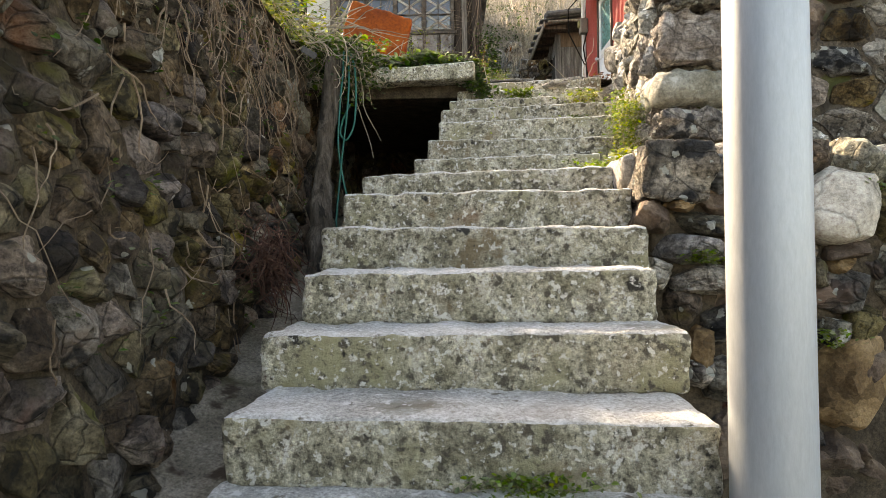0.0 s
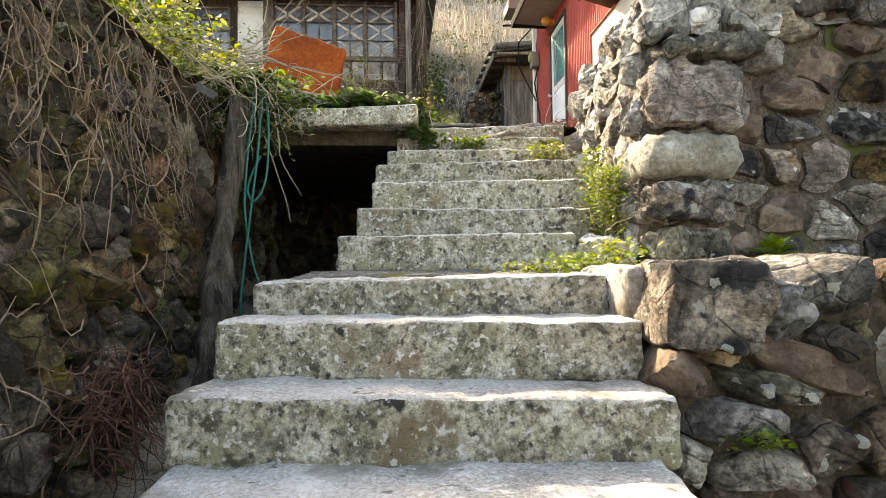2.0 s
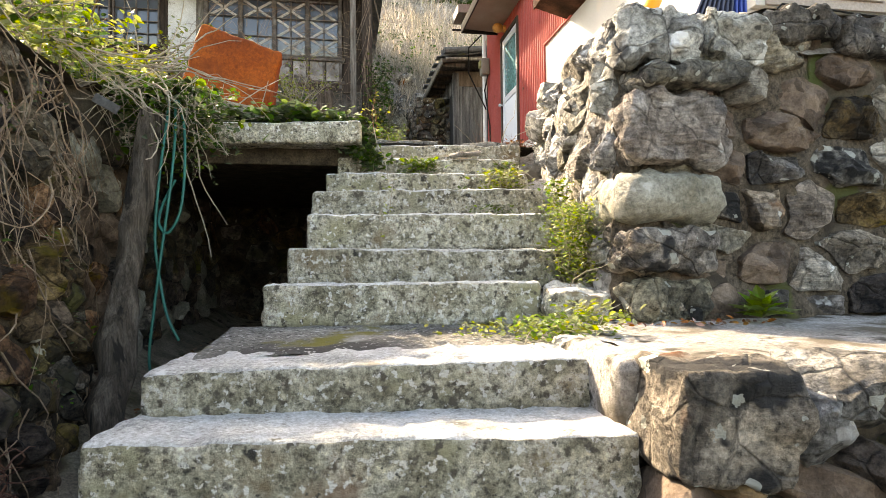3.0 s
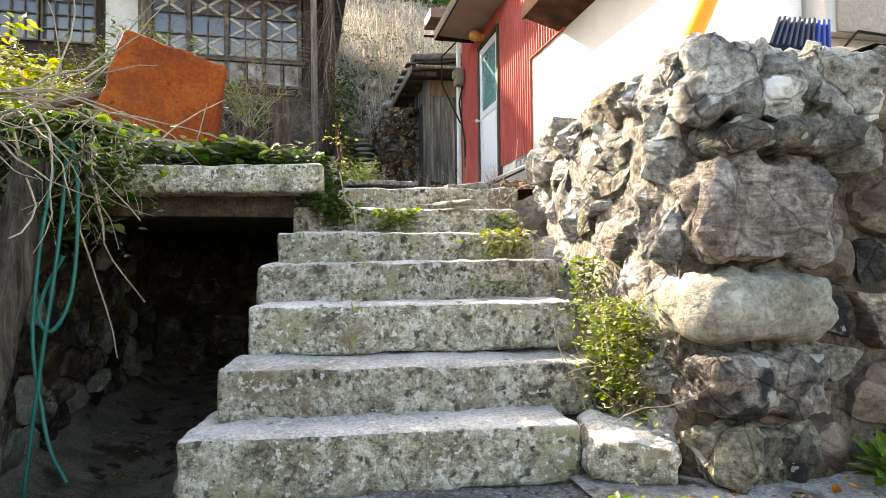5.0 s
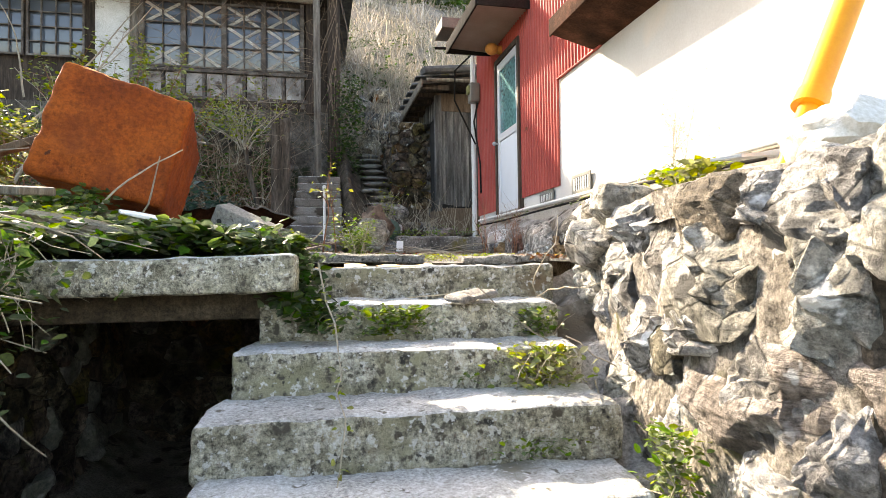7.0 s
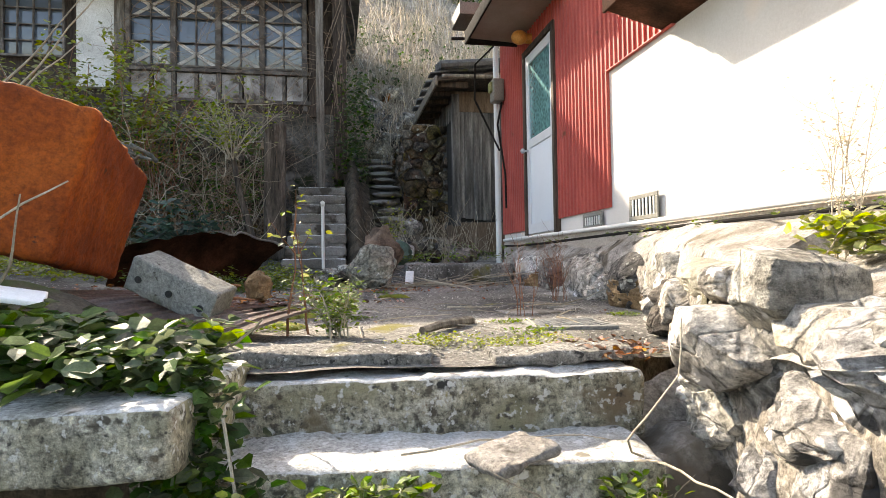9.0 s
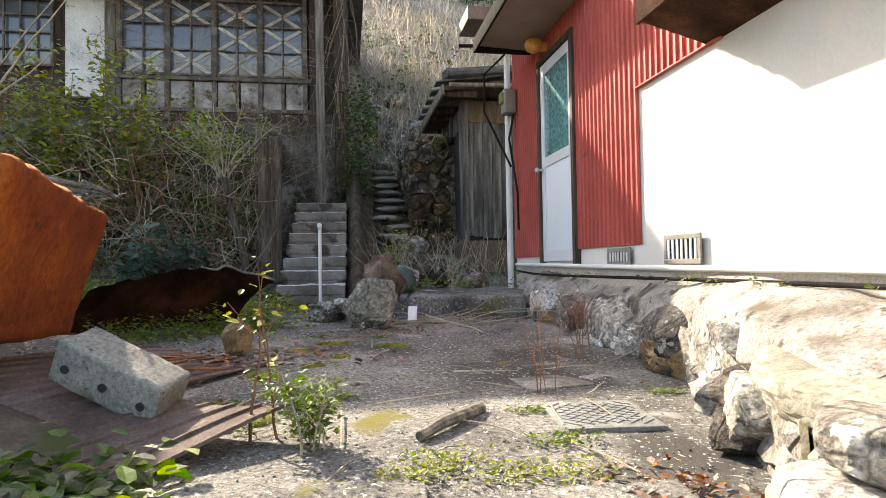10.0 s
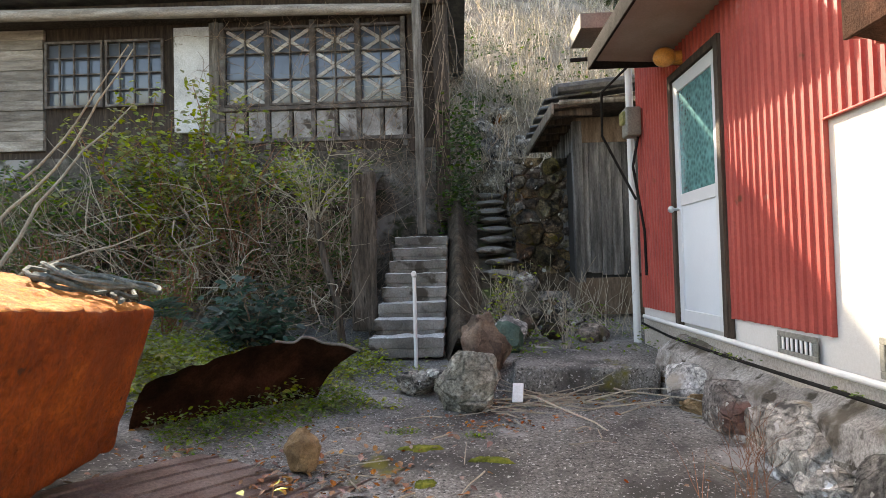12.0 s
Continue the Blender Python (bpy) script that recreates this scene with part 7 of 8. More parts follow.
# bare pale branches at the far left, near the camera path's end
bm = bmesh.new()
for s, d, ln, r0 in (((-2.7, 9.4, 3.7), (0.28, 0.15, 1.0), 2.3, 0.022), ((-2.6, 9.5, 4.5), (0.75, 0.05, 0.75), 1.9, 0.014), ((-2.5, 9.5, 4.9), (-0.25, 0, 0.95), 1.1, 0.011), ((-2.2, 9.5, 5.0), (0.7, 0.0, 0.7), 1.2, 0.010), ((-2.6, 9.6, 4.2), (0.9, 0, 0.25), 1.3, 0.01)):
    tube(bm, wander(rng, s, d, ln, 9, 0.10), r0, 0.004, 6)
stuff("bare_branches", bm, "twig", "pale bare branches before the old house", "branches")

# vines on the old house and posts
bm = bmesh.new()
for k in range(260):
    x, z = rng.uniform(-2.9, 0.6), rng.uniform(4.8, 8.2)
    tube(bm, [p if p.y < 14.40 else Vector((p.x, 14.40, p.z)) for p in wander(rng, (x, 14.39, z), (rng.gauss(0, 0.6), 0, rng.gauss(0.1, 0.8)), rng.uniform(0.4, 1.5), 8, 0.25)], 0.005, 0.002, 4, False)
for k in range(24):
    tube(bm, wander(rng, (rng.uniform(0.45, 0.7), 14.1, rng.uniform(6, 9)), (rng.gauss(0, 0.15), -0.05, -1), rng.uniform(0.8, 2.4), 8, 0.1), 0.007, 0.003, 4, False)
for k in range(16):
    a = rng.uniform(0, 6.28)
    tube(bm, wander(rng, (-0.28 + 0.12 * math.cos(a), 12.0 + 0.12 * math.sin(a), rng.uniform(3.8, 5.4)), (rng.gauss(0, 0.1), rng.gauss(0, 0.1), -1), rng.uniform(0.4, 1.0), 6, 0.12), 0.006, 0.003, 4, False)
stuff("house_vines", bm, "vine", "leafless vines over the old house front", "vines")

# hillside: dry grass, twigs, bushes
dg, tw, gb = bmesh.new(), bmesh.new(), bmesh.new()
for k in range(24000):
    y = 14.9 + 32 * rng.random() ** 2.0
    x = rng.uniform(-0.5 - (y - 15) * 0.25, 3.0 + (y - 14) * 0.75)
    z = hill_z(x, y)
    far_k = 1 + (y - 15) * 0.05
    h = rng.uniform(0.2, 0.6) * far_k
    d = Vector((rng.gauss(0, 0.4), rng.gauss(-0.1, 0.35), 1)).normalized()
    s = Vector((rng.gauss(0, 1), rng.gauss(0, 1), 0)).normalized() * 0.012 * far_k
    p = Vector((x, y, z - 0.05))
    if noise.noise((x * 0.9, y * 0.9, 2)) < -0.12:
        continue
    t = tw if noise.noise((x * 0.5, y * 0.5, 8)) + rng.gauss(0, 0.25) > 0.15 else dg
    a, b, c = t.verts.new(p - s), t.verts.new(p + s), t.verts.new(p + d * h + Vector((rng.gauss(0, 0.1), rng.gauss(0, 0.1), 0)))
    t.faces.new((a, b, c))
for k in range(260):
    y = 14.9 + 11 * rng.random()
    x = rng.uniform(0.2, 3.0 + (y - 14) * 0.7)
    if noise.noise((x * 0.6, y * 0.6, 1)) > -0.1:
        leaves(gb, rng, (x, y, hill_z(x, y) + 0.1), (0.35, 0.35, 0.2), 22, 0.10, 0.6, 0.7)
for k in range(120):
    x, y = rng.uniform(0.55, 1.1), rng.uniform(13.7, 15.0)
    leaves(gb, rng, (x, y, 4.8 + 1.9 * rng.random()), (0.12, 0.2, 0.25), 12, 0.07, 0.6, 0.7)
for k in range(420):
    x, y = rng.uniform(-6, 20), rng.uniform(34, 50)
    leaves(gb, rng, (x, y, hill_z(x, y) + rng.random() * 1.2), (1.0, 1.0, 0.8), 18, 0.5, 0.6, 0.7)
for k in range(1500):
    y = 15 + 12 * rng.random() ** 1.5
    x = rng.uniform(0.3, 3.0 + (y - 14) * 0.7)
    tube(tw, wander(rng, (x, y, hill_z(x, y) - 0.05), (rng.gauss(0, 0.4), rng.gauss(-0.2, 0.4), 1), rng.uniform(0.4, 1.1), 4, 0.25), 0.008, 0.003, 3, False)
stuff("hill_grass", dg, "drygrass", "dry pale grass on the hillside", "grass")
stuff("hill_twigs", tw, "twig", "leafless brown scrub on the hillside", "scrub")
stuff("hill_bushes", gb, "ivy", "dark green bushes on the hillside", "bushes")
for k in range(34):
    x, y = rng.uniform(0.75, 2.0), rng.uniform(15.0, 16.6)
    s = rng.uniform(0.25, 0.6)
    rock((x, y, hill_z(x, y) - 0.12), (s, s * 0.8, s * 0.8), 900 + k, "rubble", "grey rock showing through the hillside", "stone", 8, 2, "rocks on the hillside")
# weeds by the shed
bm = bmesh.new()
for k in range(130):
    x, y = rng.uniform(1.0, 2.5), rng.uniform(11.2, 12.9)
    tube(bm, wander(rng, (x, y, 3.6), (rng.gauss(0, 0.5), rng.gauss(0, 0.3), 1), rng.uniform(0.3, 0.9), 5, 0.2), 0.004, 0.002, 3, False)
stuff("dry_scrub", bm, "twig", "thin dry scrub below the shed", "scrub")
gc = bmesh.new()
for k in range(900):
    x, y = rng.uniform(1.0, 2.45), rng.uniform(10.2, 12.8)
    if noise.noise((x * 2.5, y * 2.5, 4)) > -0.1:
        leaves(gc, rng, (x, y, terrace_z(x, y) + 0.05 + 0.12 * max(0, y - 11.4) + 0.08 * rng.random()), (0.03, 0.03, 0.02), 1, 0.045, 0.55, 0.6)
for k in range(46):
    leaves(gc, rng, (HX - 0.11 + rng.gauss(0, 0.02), rng.uniform(5.6, 11.0), 3.74), (0.02, 0.05, 0.02), 4, 0.028, 0.7, 0.6)
stuff("yard_weeds", gc, "green", "low green weeds along the yard and wall foot", "weeds")
# twigs and dead leaves on the terrace
bm = bmesh.new()
for k in range(46):
    x, y = rng.uniform(1.0, 2.2), rng.gauss(9.68, 0.14)
    tube(bm, wander(rng, (x, y, terrace_z(x, y) + 0.02), (rng.choice((-1, 1)), rng.gauss(0, 0.25), 0.02), rng.uniform(0.3, 0.8), 5, 0.12), 0.006, 0.003, 4, False)
for s, d, ln in (((1.3, 9.6, 3.42), (0.5, -0.75, -0.03), 1.3), ((1.9, 9.8, 3.42), (0.3, -0.9, -0.02), 0.9), ((1.2, 7.75, 3.285), (0.9, -0.15, 0.0), 1.0), ((1.3, 7.7, 3.285), (0.9, -0.05, 0.0), 0.9), ((0.1, 6.5, 3.27), (0.35, 0.9, 0.02), 0.5), ((-0.1, 6.65, 3.27), (0.9, 0.45, 0.02), 0.7), ((0.12, 6.4, 3.27), (0.25, -0.5, 0.02), 0.45), ((0.1, 8.6, 3.3), (-0.05, -0.9, 0), 0.6), ((-0.9, 6.6, 3.5), (0.5, 0.1, 0.9), 0.6), ((-0.75, 6.6, 3.4), (0.6, -0.1, 0.7), 0.5)):
    tube(bm, wander(rng, s, d, ln, 7, 0.10), 0.007, 0.003, 5)
stuff("twigs", bm, "twig", "dry twigs and runners strewn over the terrace", "twigs")
bm = bmesh.new()
for k in range(700):
    t = rng.random()
    if t < 0.25:
        x, y = rng.gauss(1.52, 0.08), rng.gauss(6.15, 0.12)
        z = 3.25
    elif t < 0.5:
        x, y = rng.uniform(-1.2, 0.2), rng.uniform(7.2, 9.4)
        z = terrace_z(x, y) + 0.02
    elif t < 0.65:
        x, y = rng.uniform(1.0, 2.2), rng.gauss(9.7, 0.12)
        z = terrace_z(x, y) + 0.015
    elif t < 0.9:
        x, y = rng.uniform(-1.2, -0.35), rng.uniform(4.6, 7.2)
        z = 0.08 + 0.262 * y - max(0, y - 4.8) * 0.2 + 0.10 * abs((x + 0.85) / 0.4) ** 2 + 0.02
    else:
        x, y = rng.uniform(1.2, 1.9), rng.gauss(3.72, 0.06)
        z = 1.985
    leaves(bm, rng, (x, y, z), (0.02, 0.02, 0.006), 1, 0.034, 0.5, 0.7)
stuff("dead_leaves", bm, "deadleaf", "curled brown dead leaves in the corners", "dead leaves")
# gravel crumbs
bm = bmesh.new()
for k in range(1500):
    x, y = rng.uniform(0.1, 2.2), 6.2 + 4.0 * rng.random() ** 1.5
    z = terrace_z(x, y) + 0.012 * fbm((x, y, terrace_z(x, y)), 2.5)
    s = rng.uniform(0.003, 0.009)
    d = [Vector((rng.gauss(0, 1), rng.gauss(0, 1), rng.gauss(0, 1))).normalized() * s + Vector((x, y, z + 0.002)) for _ in range(4)]
    vs4 = [bm.verts.new(q) for q in d]
    for f in ((0, 1, 2), (0, 2, 3), (0, 3, 1), (1, 3, 2)):
        bm.faces.new([vs4[i] for i in f])
stuff("grit", bm, "rubble_pale", "scattered grit on the concrete terrace", "grit")


# moss cushions and pale worn cement on the terrace
def patch(name, label, category, x, y, sx, sy, mat, seed, high=0.006):
    """A thin irregular patch that follows the terrace, fading out at a ragged rim."""
    bm = bmesh.new()
    mid = bm.verts.new((0, 0, high))
    rings = []
    for q in (0.45, 0.75, 1.0):
        row = []
        for k in range(40):
            a = k * math.tau / 40
            r = q * (0.75 + 0.55 * noise.noise((math.cos(a) * 1.3 + seed, math.sin(a) * 1.3, 0.5)) + 0.22 * noise.noise((math.cos(a) * 5, math.sin(a) * 5, seed)))
            row.append(bm.verts.new((r * sx * math.cos(a), r * sy * math.sin(a), high * (1.15 - q * q) + high * 0.5 * noise.noise((r * 9, a * 3, seed)) - (high if q == 1 else 0))))
        rings.append(row)
    for k in range(40):
        bm.faces.new((mid, rings[0][k], rings[0][(k + 1) % 40]))
        for a, b in zip(rings, rings[1:]):
            bm.faces.new((a[k], b[k], b[(k + 1) % 40], a[(k + 1) % 40]))
    return solid(name, bm, mat, label, category, group=category + " on the terrace", kind="stuff" if mat == "moss" else "structure", at=(x, y, terrace_z(x, y) + 0.006))


for k, (x, y, sx, sy) in enumerate(((0.25, 7.86, 0.14, 0.12), (0.36, 7.51, 0.13, 0.15), (0.46, 8.05, 0.10, 0.05), (0.58, 8.8, 0.16, 0.06), (0.95, 8.6, 0.14, 0.05), (0.30, 7.1, 0.16, 0.12), (0.62, 8.3, 0.07, 0.06))):
    patch("moss", "yellow-green moss cushion on worn concrete", "moss", x, y, sx, sy, "moss", 3 + 2.7 * k, 0.016)
for k, (x, y, sx, sy) in enumerate(((0.70, 7.62, 0.085, 0.05), (0.50, 7.62, 0.10, 0.045), (0.34, 10.1, 0.26, 0.12), (0.22, 8.2, 0.20, 0.06), (1.9, 7.5, 0.14, 0.10))):
    patch("cement_patch", "pale worn cement patch in the terrace", "cement patch", x, y, sx, sy, "ledge" if k != 2 else "found", 31 + 1.9 * k, 0.004)
# grass before the iron sheet, dead leaves by the tin
gr = bmesh.new()
for k in range(1900):
    u = rng.random()
    off = abs(rng.gauss(0, 0.20))
    x, y = -1.02 + 0.95 * u + 0.79 * off, 8.85 + 1.12 * u - 0.61 * off
    leaves(gr, rng, (x, y, terrace_z(x, y) + 0.02 + 0.12 * rng.random() * math.exp(-off * 4)), (0.03, 0.03, 0.02), 1, 0.035, 0.45, 0.5)
stuff("sheet_weeds", gr, "green", "low green weeds along the foot of the iron sheet", "weeds")
dl = bmesh.new()
for k in range(420):
    x, y = rng.gauss(-0.15, 0.5), rng.gauss(8.35, 0.28)
    leaves(dl, rng, (x, y, terrace_z(x, y) + 0.012 + 0.02 * rng.random()), (0.02, 0.02, 0.004), 1, 0.045, 0.6, 0.2)
for k in range(160):
    x, y = rng.gauss(1.0, 0.35), rng.gauss(9.25, 0.12)
    leaves(dl, rng, (x, y, terrace_z(x, y) + 0.012), (0.02, 0.02, 0.004), 1, 0.035, 0.6, 0.2)
for k in range(60):
    x, y = rng.uniform(-0.8, 2.0), rng.uniform(6.6, 10.0)
    leaves(dl, rng, (x, y, terrace_z(x, y) + 0.012), (0.02, 0.02, 0.004), 1, 0.03, 0.6, 0.2)
stuff("dead_leaves", dl, "deadleaf", "scattered dead brown leaves on the terrace", "leaves")
tw = bmesh.new()
for k in range(46):
    x, y = rng.uniform(-0.5, 1.7), rng.uniform(6.5, 9.4)
    a = rng.uniform(0, math.tau)
    ln = rng.uniform(0.08, 0.45)
    tube(tw, [(x + math.cos(a) * s * ln, y + math.sin(a) * s * ln + 0.02 * math.sin(s * 5 + k), terrace_z(x + math.cos(a) * s * ln, y + math.sin(a) * s * ln) + 0.012 + 0.01 * math.sin(s * 3)) for s in span(0, 1, 6)], 0.0045, 0.002, 4)
stuff("twigs", tw, "twig", "thin dry twigs strewn over the terrace", "twigs")

# ivy hanging over the bank edge beside the hose
iv, isx = bmesh.new(), bmesh.new()
for k in range(26):
    s0 = Vector((rng.uniform(-1.25, -0.62), rng.uniform(4.92, 5.4), rng.uniform(3.2, 3.34)))
    pts = wander(rng, s0, (rng.gauss(0.1, 0.25), rng.gauss(-0.25, 0.2), -0.8), rng.uniform(0.15, 0.6), 7, 0.22)
    tube(isx, pts, 0.004, 0.002, 4, False)
    for p in pts:
        leaves(iv, rng, p, (0.06, 0.06, 0.06), 3, 0.042)
for k in range(14):
    s0 = Vector((rng.uniform(-1.3, -0.9), rng.uniform(4.6, 5.3), rng.uniform(3.25, 3.4)))
    tube(isx, wander(rng, s0, (rng.uniform(0.2, 0.7), rng.gauss(-0.2, 0.4), rng.uniform(-0.5, 0.35)), rng.uniform(0.4, 0.9), 8, 0.22), 0.006, 0.002, 4, False)
stuff("hanging_ivy", iv, "ivy", "ivy leaves hanging over the bank edge", "ivy")
stuff("hanging_stems", isx, "twig", "bare twigs reaching out over the bank edge", "twigs")


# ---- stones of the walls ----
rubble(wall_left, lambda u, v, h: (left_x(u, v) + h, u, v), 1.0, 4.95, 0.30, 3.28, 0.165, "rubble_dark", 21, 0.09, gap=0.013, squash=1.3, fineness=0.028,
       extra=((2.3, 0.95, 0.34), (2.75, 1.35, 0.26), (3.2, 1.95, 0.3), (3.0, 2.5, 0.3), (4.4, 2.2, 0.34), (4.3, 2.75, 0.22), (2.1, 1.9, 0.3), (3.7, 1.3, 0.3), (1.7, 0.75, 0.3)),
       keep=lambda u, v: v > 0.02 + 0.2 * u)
rubble(underpass, lambda u, v, h: (-1.44 + h, u, v), 4.95, 8.9, 1.3, 3.05, 0.24, "quartz", 22, 0.07,
       mats=lambda u, v, r: r.choice(("rubble_dark", "rubble_dark", "redboulder", "smooth_stone")))
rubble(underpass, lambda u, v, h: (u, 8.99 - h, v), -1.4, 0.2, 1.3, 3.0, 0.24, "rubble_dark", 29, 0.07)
rubble(wall_low, lambda u, v, h: (u, 2.80 - h + 0.05 * (v - 1), v), 0.90, 3.0, 0.1, 1.95, 0.17, "rubble", 23, 0.10, gap=0.012, squash=1.6,
       mats=lambda u, v, r: r.choice(("rubble", "rubble", "rubble_dark", "redboulder")))


def quoin(parent, x0, x1, z0, z1, y0, y1, mat, r, seed, turn=0.0, tilt=0.0, rough=0.03):
    """A large squared stone."""
    bm = bmesh.new()
    rbox(bm, (x1 - x0, y1 - y0, z1 - z0), pose((x0 + x1) / 2, (y0 + y1) / 2, (z0 + z1) / 2, 0, tilt, turn), r, (26, 18, 16), rough, 5.0, seed, chips=1.3)
    part("stone", bm, mat, parent)


quoin(wall_low, 0.85, 1.17, 1.70, 1.985, 2.62, 2.96, "rubble", 0.035, 1, -4, 4, 0.020)
quoin(wall_low, 0.85, 1.06, 1.66, 1.968, 2.92, 3.58, "ledge", 0.04, 30, -3, 0, 0.012)
quoin(wall_low, 0.86, 0.99, 1.2, 1.66, 2.75, 3.4, "rubble_dark", 0.05, 31, -3, 0, 0.02)


def stacked(x0, x1, z0, z1, mat, seed, tilt=0.0, cuts=12, thick=0.30, rough=0.11, y=2.60, square=0.5):
    """One stone of a dry wall: a squared lump, broken by flat faces, its front at y."""
    bm = bmesh.new()
    rng2 = random.Random(seed * 17 + 3)
    planes = [(Vector((rng2.gauss(0, 1), rng2.gauss(-0.4, 0.7), rng2.gauss(0, 1))).normalized(), rng2.uniform(0.72, 0.98)) for _ in range(cuts)]
    rot = pose((x0 + x1) / 2, y + thick / 2, (z0 + z1) / 2, 0, tilt, 0)
    for v in bmesh.ops.create_icosphere(bm, subdivisions=4, radius=1.0)["verts"]:
        p = v.co.copy()
        m1 = max(abs(c) for c in p)
        p *= 1 - square + square / m1
        for n3, dd in planes:
            e = p.dot(n3) - dd
            if e > 0:
                p -= n3 * e * 0.95
        p *= 1 + rough * (0.7 * fbm(p, 1.6, seed) + 0.8 * chip(p, 2.4, seed) + 0.3 * fbm(p, 7.0, seed))
        v.co = rot @ Vector((p.x * (x1 - x0) * 0.54, p.y * thick / 2, p.z * (z1 - z0) * 0.54))
    ob = part("stone", bm, mat, wall_low)
    ob.data.set_sharp_from_angle(angle=radians(26))


for k, a in enumerate(((1.12, 1.32, 1.70, 1.94, "rubble_pale", 28), (1.19, 1.56, 1.79, 1.995, "rubble", 4), (1.30, 1.50, 1.65, 1.79, "rubble_dark", 6), (1.10, 1.46, 1.575, 1.72, "redboulder", 17), (0.82, 0.985, 1.545, 1.715, "redboulder", -12),
                       (0.95, 1.10, 1.66, 1.72, "ochre", 3), (0.99, 1.38, 1.53, 1.65, "rubble", 9), (0.885, 1.21, 1.41, 1.555, "rubble", 5), (0.98, 1.29, 1.28, 1.42, "rubble", 2), (1.23, 1.45, 1.32, 1.51, "rubble", 14), (0.85, 0.99, 1.32, 1.46, "rubble_pale", 24),
                       (0.93, 1.11, 1.15, 1.34, "rubble_dark", 3), (1.12, 1.30, 1.07, 1.26, "rubble", -8), (1.03, 1.17, 0.93, 1.145, "ochre", 10), (1.12, 1.32, 0.80, 1.02, "rubble", 5), (1.10, 1.35, 0.42, 0.77, "redboulder", 20), (1.32, 1.58, 0.9, 1.3, "rubble", 0),
                       (1.45, 1.60, 1.30, 1.52, "rubble_dark", 8), (1.572, 1.71, 1.82, 1.975, "rubble_dark", 4), (1.71, 1.93, 1.77, 1.99, "rubble", 10), (1.58, 1.88, 1.17, 1.42, "rubble", -14), (1.67, 1.78, 1.36, 1.46, "ochre", 10), (1.66, 1.86, 1.42, 1.54, "redboulder", -8),
                       (1.56, 1.67, 1.31, 1.48, "rubble_dark", 0), (1.56, 1.96, 0.67, 1.13, "ochre", 38), (1.63, 1.78, 1.03, 1.18, "rubble", 0), (1.76, 1.92, 0.86, 1.09, "redboulder", 30), (1.755, 1.9, 1.05, 1.22, "rubble_dark", 0), (1.585, 1.81, 0.46, 0.66, "redboulder", -10),
                       (1.87, 2.1, 1.5, 1.75, "rubble_dark", 0), (1.88, 2.15, 1.2, 1.5, "rubble", 10), (1.93, 2.3, 1.76, 1.98, "rubble", -4), (2.3, 2.75, 1.74, 1.98, "rubble", 3), (1.32, 1.6, 0.5, 0.9, "rubble_dark", 0))):
    stacked(*a[:5], 700 + k, a[5])
stacked(1.56, 1.87, 1.505, 1.85, "quartz", 790, 4, 3, 0.34, 0.05, 2.55, 0.3)
F = up_acc[2]
UP_BIG = tuple((F + 1.5 - x, z, r) for x, z, r in ((2.12, 2.53, 0.16), (2.12, 2.88, 0.26), (2.3, 2.52, 0.22), (2.3, 3.05, 0.22), (2.2, 3.28, 0.24), (2.6, 3.25, 0.28), (2.1, 2.2, 0.2), (2.6, 2.7, 0.3), (2.6, 2.3, 0.24)))
rubble(wall_up, up_place, 0.6, F - 0.05, 1.97, TOP + 0.02, 0.19, "rubble", 25, 0.062, extra=UP_BIG, gap=0.02, squash=1.5, fineness=0.028, strata=0.12,
       mats=lambda u, v, r: r.choice(("rubble", "redboulder", "redboulder", "rubble_dark", "schist", "smooth_stone", "rubble", "rubble")))
# large corner stones
for a in ((1.33, 1.85, 2.42, 2.665, 3.83, 4.25, "smooth_stone", 0.09, 11, -3, 1, 0.02), (1.36, 1.90, 2.69, 3.05, 3.86, 4.32, "schist", 0.06, 12, 4, -2, 0.035), (1.33, 1.80, 2.19, 2.40, 3.84, 4.2, "rubble", 0.05, 13, 2, 1, 0.03),
          (1.37, 1.78, 1.97, 2.175, 3.86, 4.2, "rubble", 0.05, 14, -2, 0, 0.03), (1.42, 1.98, 3.06, 3.17, 3.83, 4.2, "rubble", 0.04, 15, 3, -5, 0.025), (1.38, 1.75, 3.17, 3.45, 3.86, 4.25, "rubble_pale", 0.07, 16, -8, 8, 0.04),
          (1.76, 2.10, 3.19, 3.44, 3.87, 4.2, "rubble_pale", 0.06, 17, 5, 6, 0.035), (2.12, 2.5, 3.3, 3.48, 3.88, 4.2, "rubble", 0.05, 18, 0, -4, 0.03), (2.52, 3.0, 3.28, 3.47, 3.9, 4.2, "rubble", 0.05, 19, 2, 3, 0.03)):
    quoin(wall_up, *a)
rubble(wall_up, up_place, U_STAIR - 0.02, U_TERR + 0.3, 2.0, TOP + 0.03, 0.26, "rubble_pale", 26, 0.085, gap=0.014, squash=1.35, fineness=0.026, strata=0.22,
       keep=lambda u, v: v > 2.05 + 0.5 * (u - U_STAIR))
rubble(wall_up, up_place, U_TERR + 0.3, up_acc[-1], 3.22, TOP + 0.07, 0.40, "rubble_pale", 27, 0.15, gap=0.03, squash=1.5, fineness=0.03, strata=0.15,
       mats=lambda u, v, r: r.choice(("rubble_pale", "rubble_pale", "rubble", "ochre")))
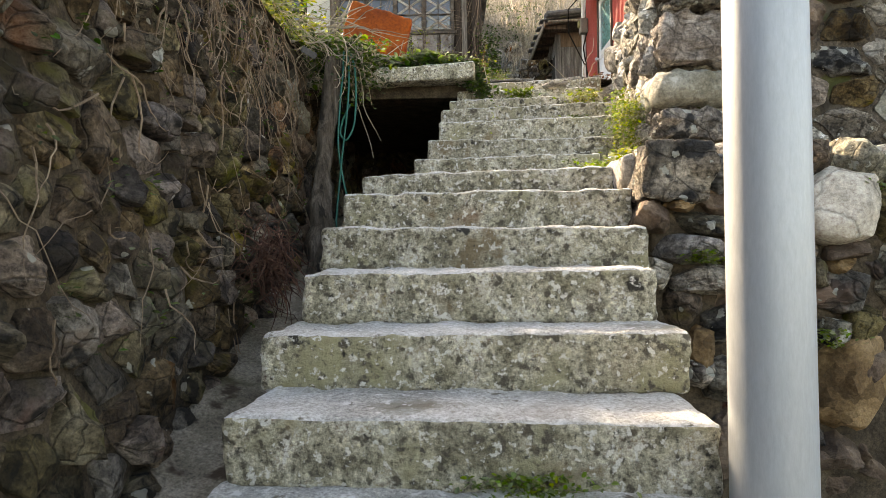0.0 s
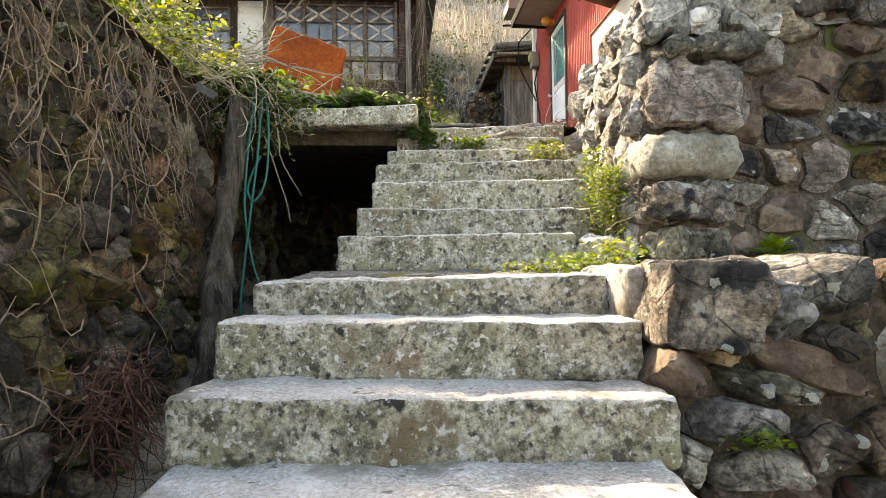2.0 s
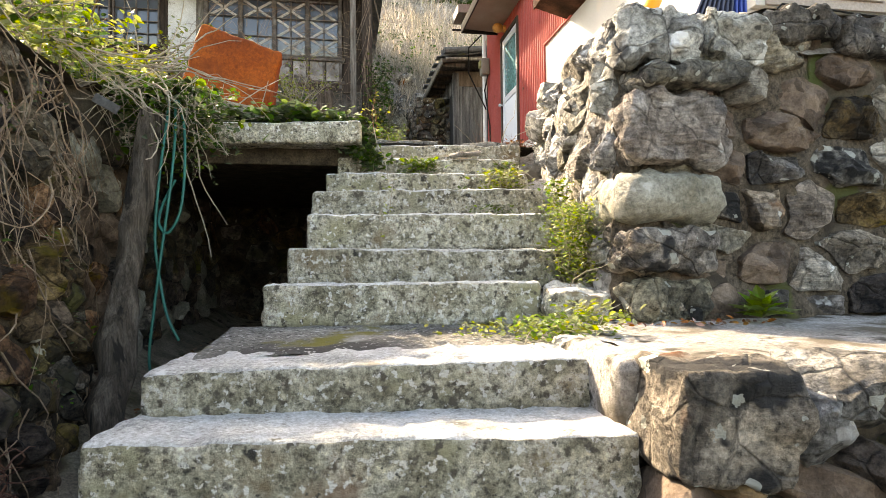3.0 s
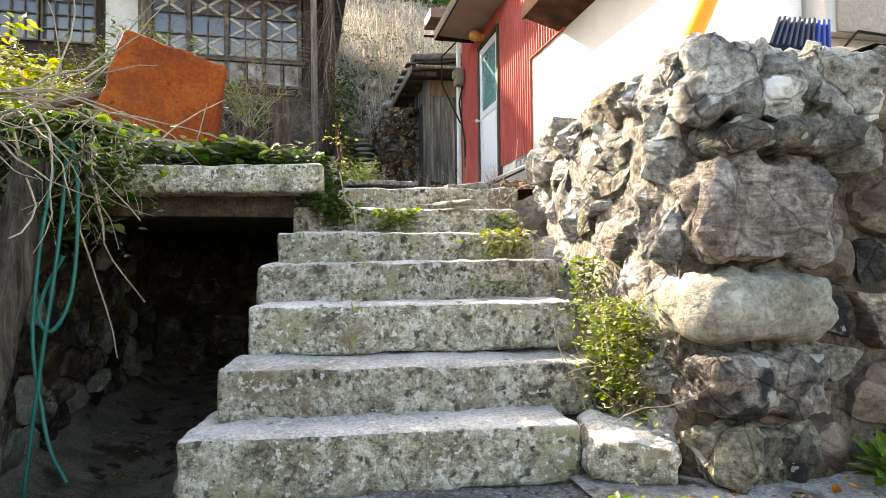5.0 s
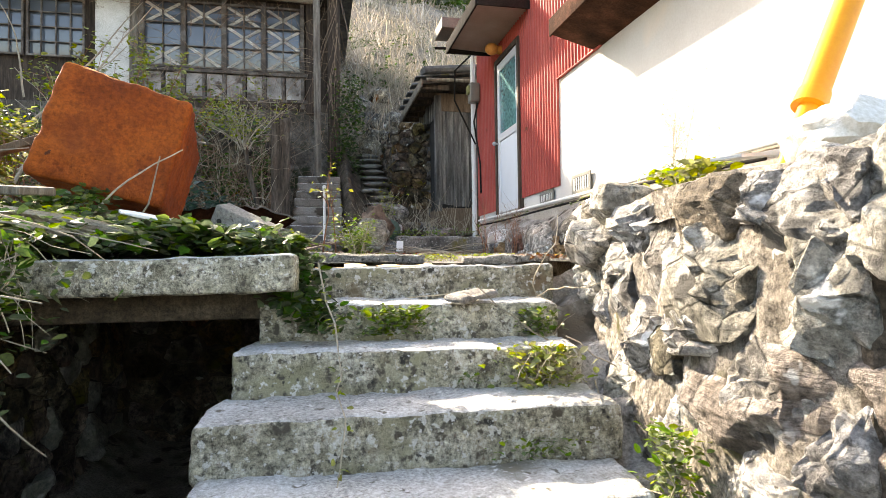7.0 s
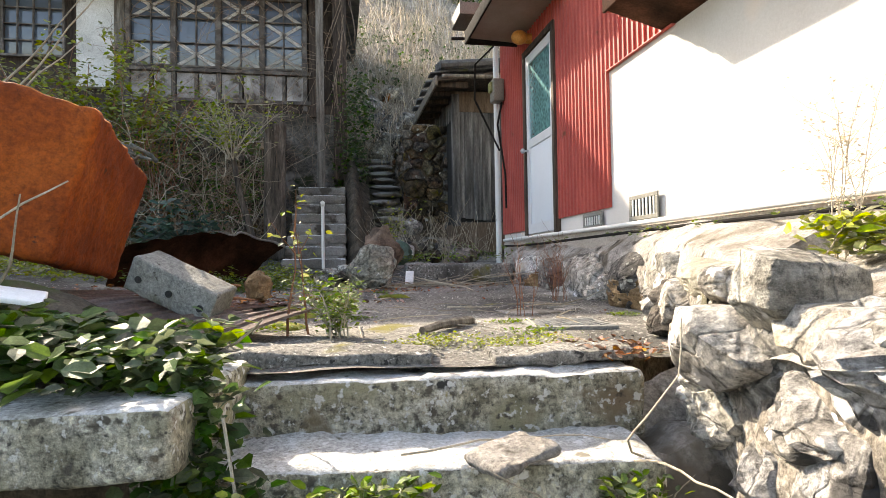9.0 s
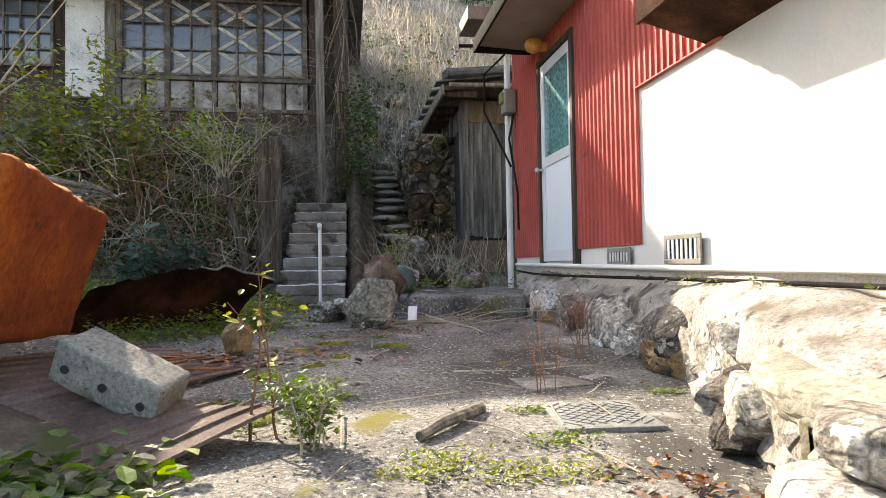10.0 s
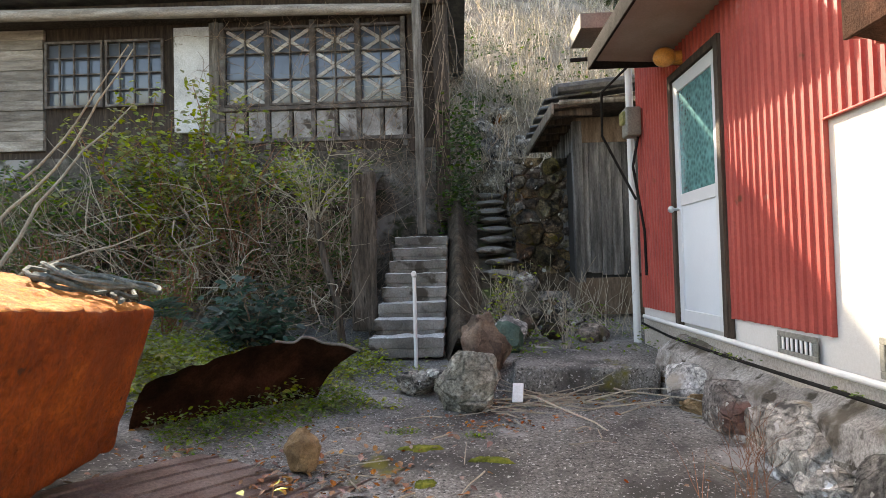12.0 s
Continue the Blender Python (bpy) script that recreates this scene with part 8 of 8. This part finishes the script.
# stones set in the wall top
rng = random.Random(55)
for k in range(26):
    u = F - 0.9 + (U_TERR - 0.35 - F + 0.9) * k / 25
    bm = bmesh.new()
    s = rng.uniform(0.2, 0.4)
    c = up_place(u, top_z(u) - 0.05, -rng.uniform(0.05, 0.16))
    boulder(bm, c, (s, s * rng.uniform(0.7, 1.1), s * rng.uniform(0.4, 0.62)), 400 + k, 14, 3, 0.14, rng.uniform(0, 3))
    part("cap_stone", bm, "rubble_pale" if u > U_STAIR - 0.3 else "rubble", wall_up)


def lump(name, centre, size, turn, tilt, mat, seed, cuts=14, square=0.55, rough=0.10, parent=wall_up, layers=0.3):
    """A large broken rock set in the wall."""
    bm = bmesh.new()
    rng2 = random.Random(seed * 31 + 5)
    planes = [(Vector((rng2.gauss(0, 1), rng2.gauss(0, 1), rng2.gauss(0, 1))).normalized(), rng2.uniform(0.74, 1.0)) for _ in range(cuts)]
    rot = pose(*centre, 0, tilt, turn)
    for v in bmesh.ops.create_icosphere(bm, subdivisions=5, radius=1.0)["verts"]:
        p = v.co.copy()
        p *= 1 - square + square / max(abs(c) for c in p)
        for n3, dd in planes:
            e = p.dot(n3) - dd
            if e > 0:
                p -= n3 * e * 0.95
        lay = p.z * 5 + 0.8 * noise.noise(p * 1.5 + Vector((seed, 0, 0)))
        p *= 1 + rough * (0.7 * fbm(p, 1.5, seed) + 0.7 * chip(p, 2.2, seed) + 0.45 * fbm(p, 9.0, seed) + layers * (lay - math.floor(lay) - 0.5))
        v.co = rot @ Vector((p.x * size[0] * 0.54, p.y * size[1] * 0.54, p.z * size[2] * 0.54))
    ob = part(name, bm, mat, parent)
    ob.data.set_sharp_from_angle(angle=radians(26))


for k, (c, sz, turn, tilt, mt) in enumerate((
        ((1.66, 4.16, 3.26), (0.60, 0.55, 0.34), 8, 9, "rubble_pale"), ((1.44, 4.60, 3.11), (0.22, 0.46, 0.27), -8, 4, "rubble_pale"), ((1.42, 4.45, 2.81), (0.18, 0.42, 0.21), -5, -6, "schist"),
        ((1.40, 4.16, 2.55), (0.14, 0.22, 0.22), 10, 0, "rubble_pale"), ((1.49, 4.56, 3.34), (0.28, 0.46, 0.18), -6, 8, "rubble"), ((1.57, 5.05, 3.33), (0.28, 0.34, 0.20), -10, 0, "rubble_pale"), ((1.55, 5.22, 3.11), (0.20, 0.26, 0.26), -10, 0, "rubble_pale"),
        ((1.47, 4.85, 2.92), (0.16, 0.3, 0.2), -8, 10, "rubble"), ((1.62, 5.68, 3.30), (0.30, 0.46, 0.22), -22, 4, "rubble_pale"), ((1.62, 5.46, 3.46), (0.26, 0.24, 0.22), -10, 6, "rubble_pale"), ((1.74, 5.74, 3.47), (0.32, 0.28, 0.14), -20, -5, "rubble_pale"),
        ((1.97, 6.42, 3.35), (0.24, 0.38, 0.22), -28, 12, "rubble_pale"), ((2.18, 6.12, 3.46), (0.70, 0.76, 0.20), -24, 2, "smooth_stone"), ((2.30, 6.98, 3.44), (0.34, 0.66, 0.30), -20, 3, "rubble_pale"), ((2.36, 7.6, 3.42), (0.3, 0.46, 0.34), -8, -4, "rubble"),
        ((2.46, 8.4, 3.42), (0.36, 0.66, 0.38), 0, -4, "rubble_pale"), ((2.46, 9.05, 3.42), (0.34, 0.5, 0.36), 0, 3, "rubble"), ((2.40, 9.6, 3.44), (0.34, 0.46, 0.34), 4, 0, "rubble_pale"))):
    lump("end_boulder", c, sz, turn, tilt, mt, 500 + k, 9 if k > 7 else 16, 0.45 if k > 7 else 0.6, 0.045 if k > 7 else 0.06, layers=0.0 if k > 7 else 0.35)
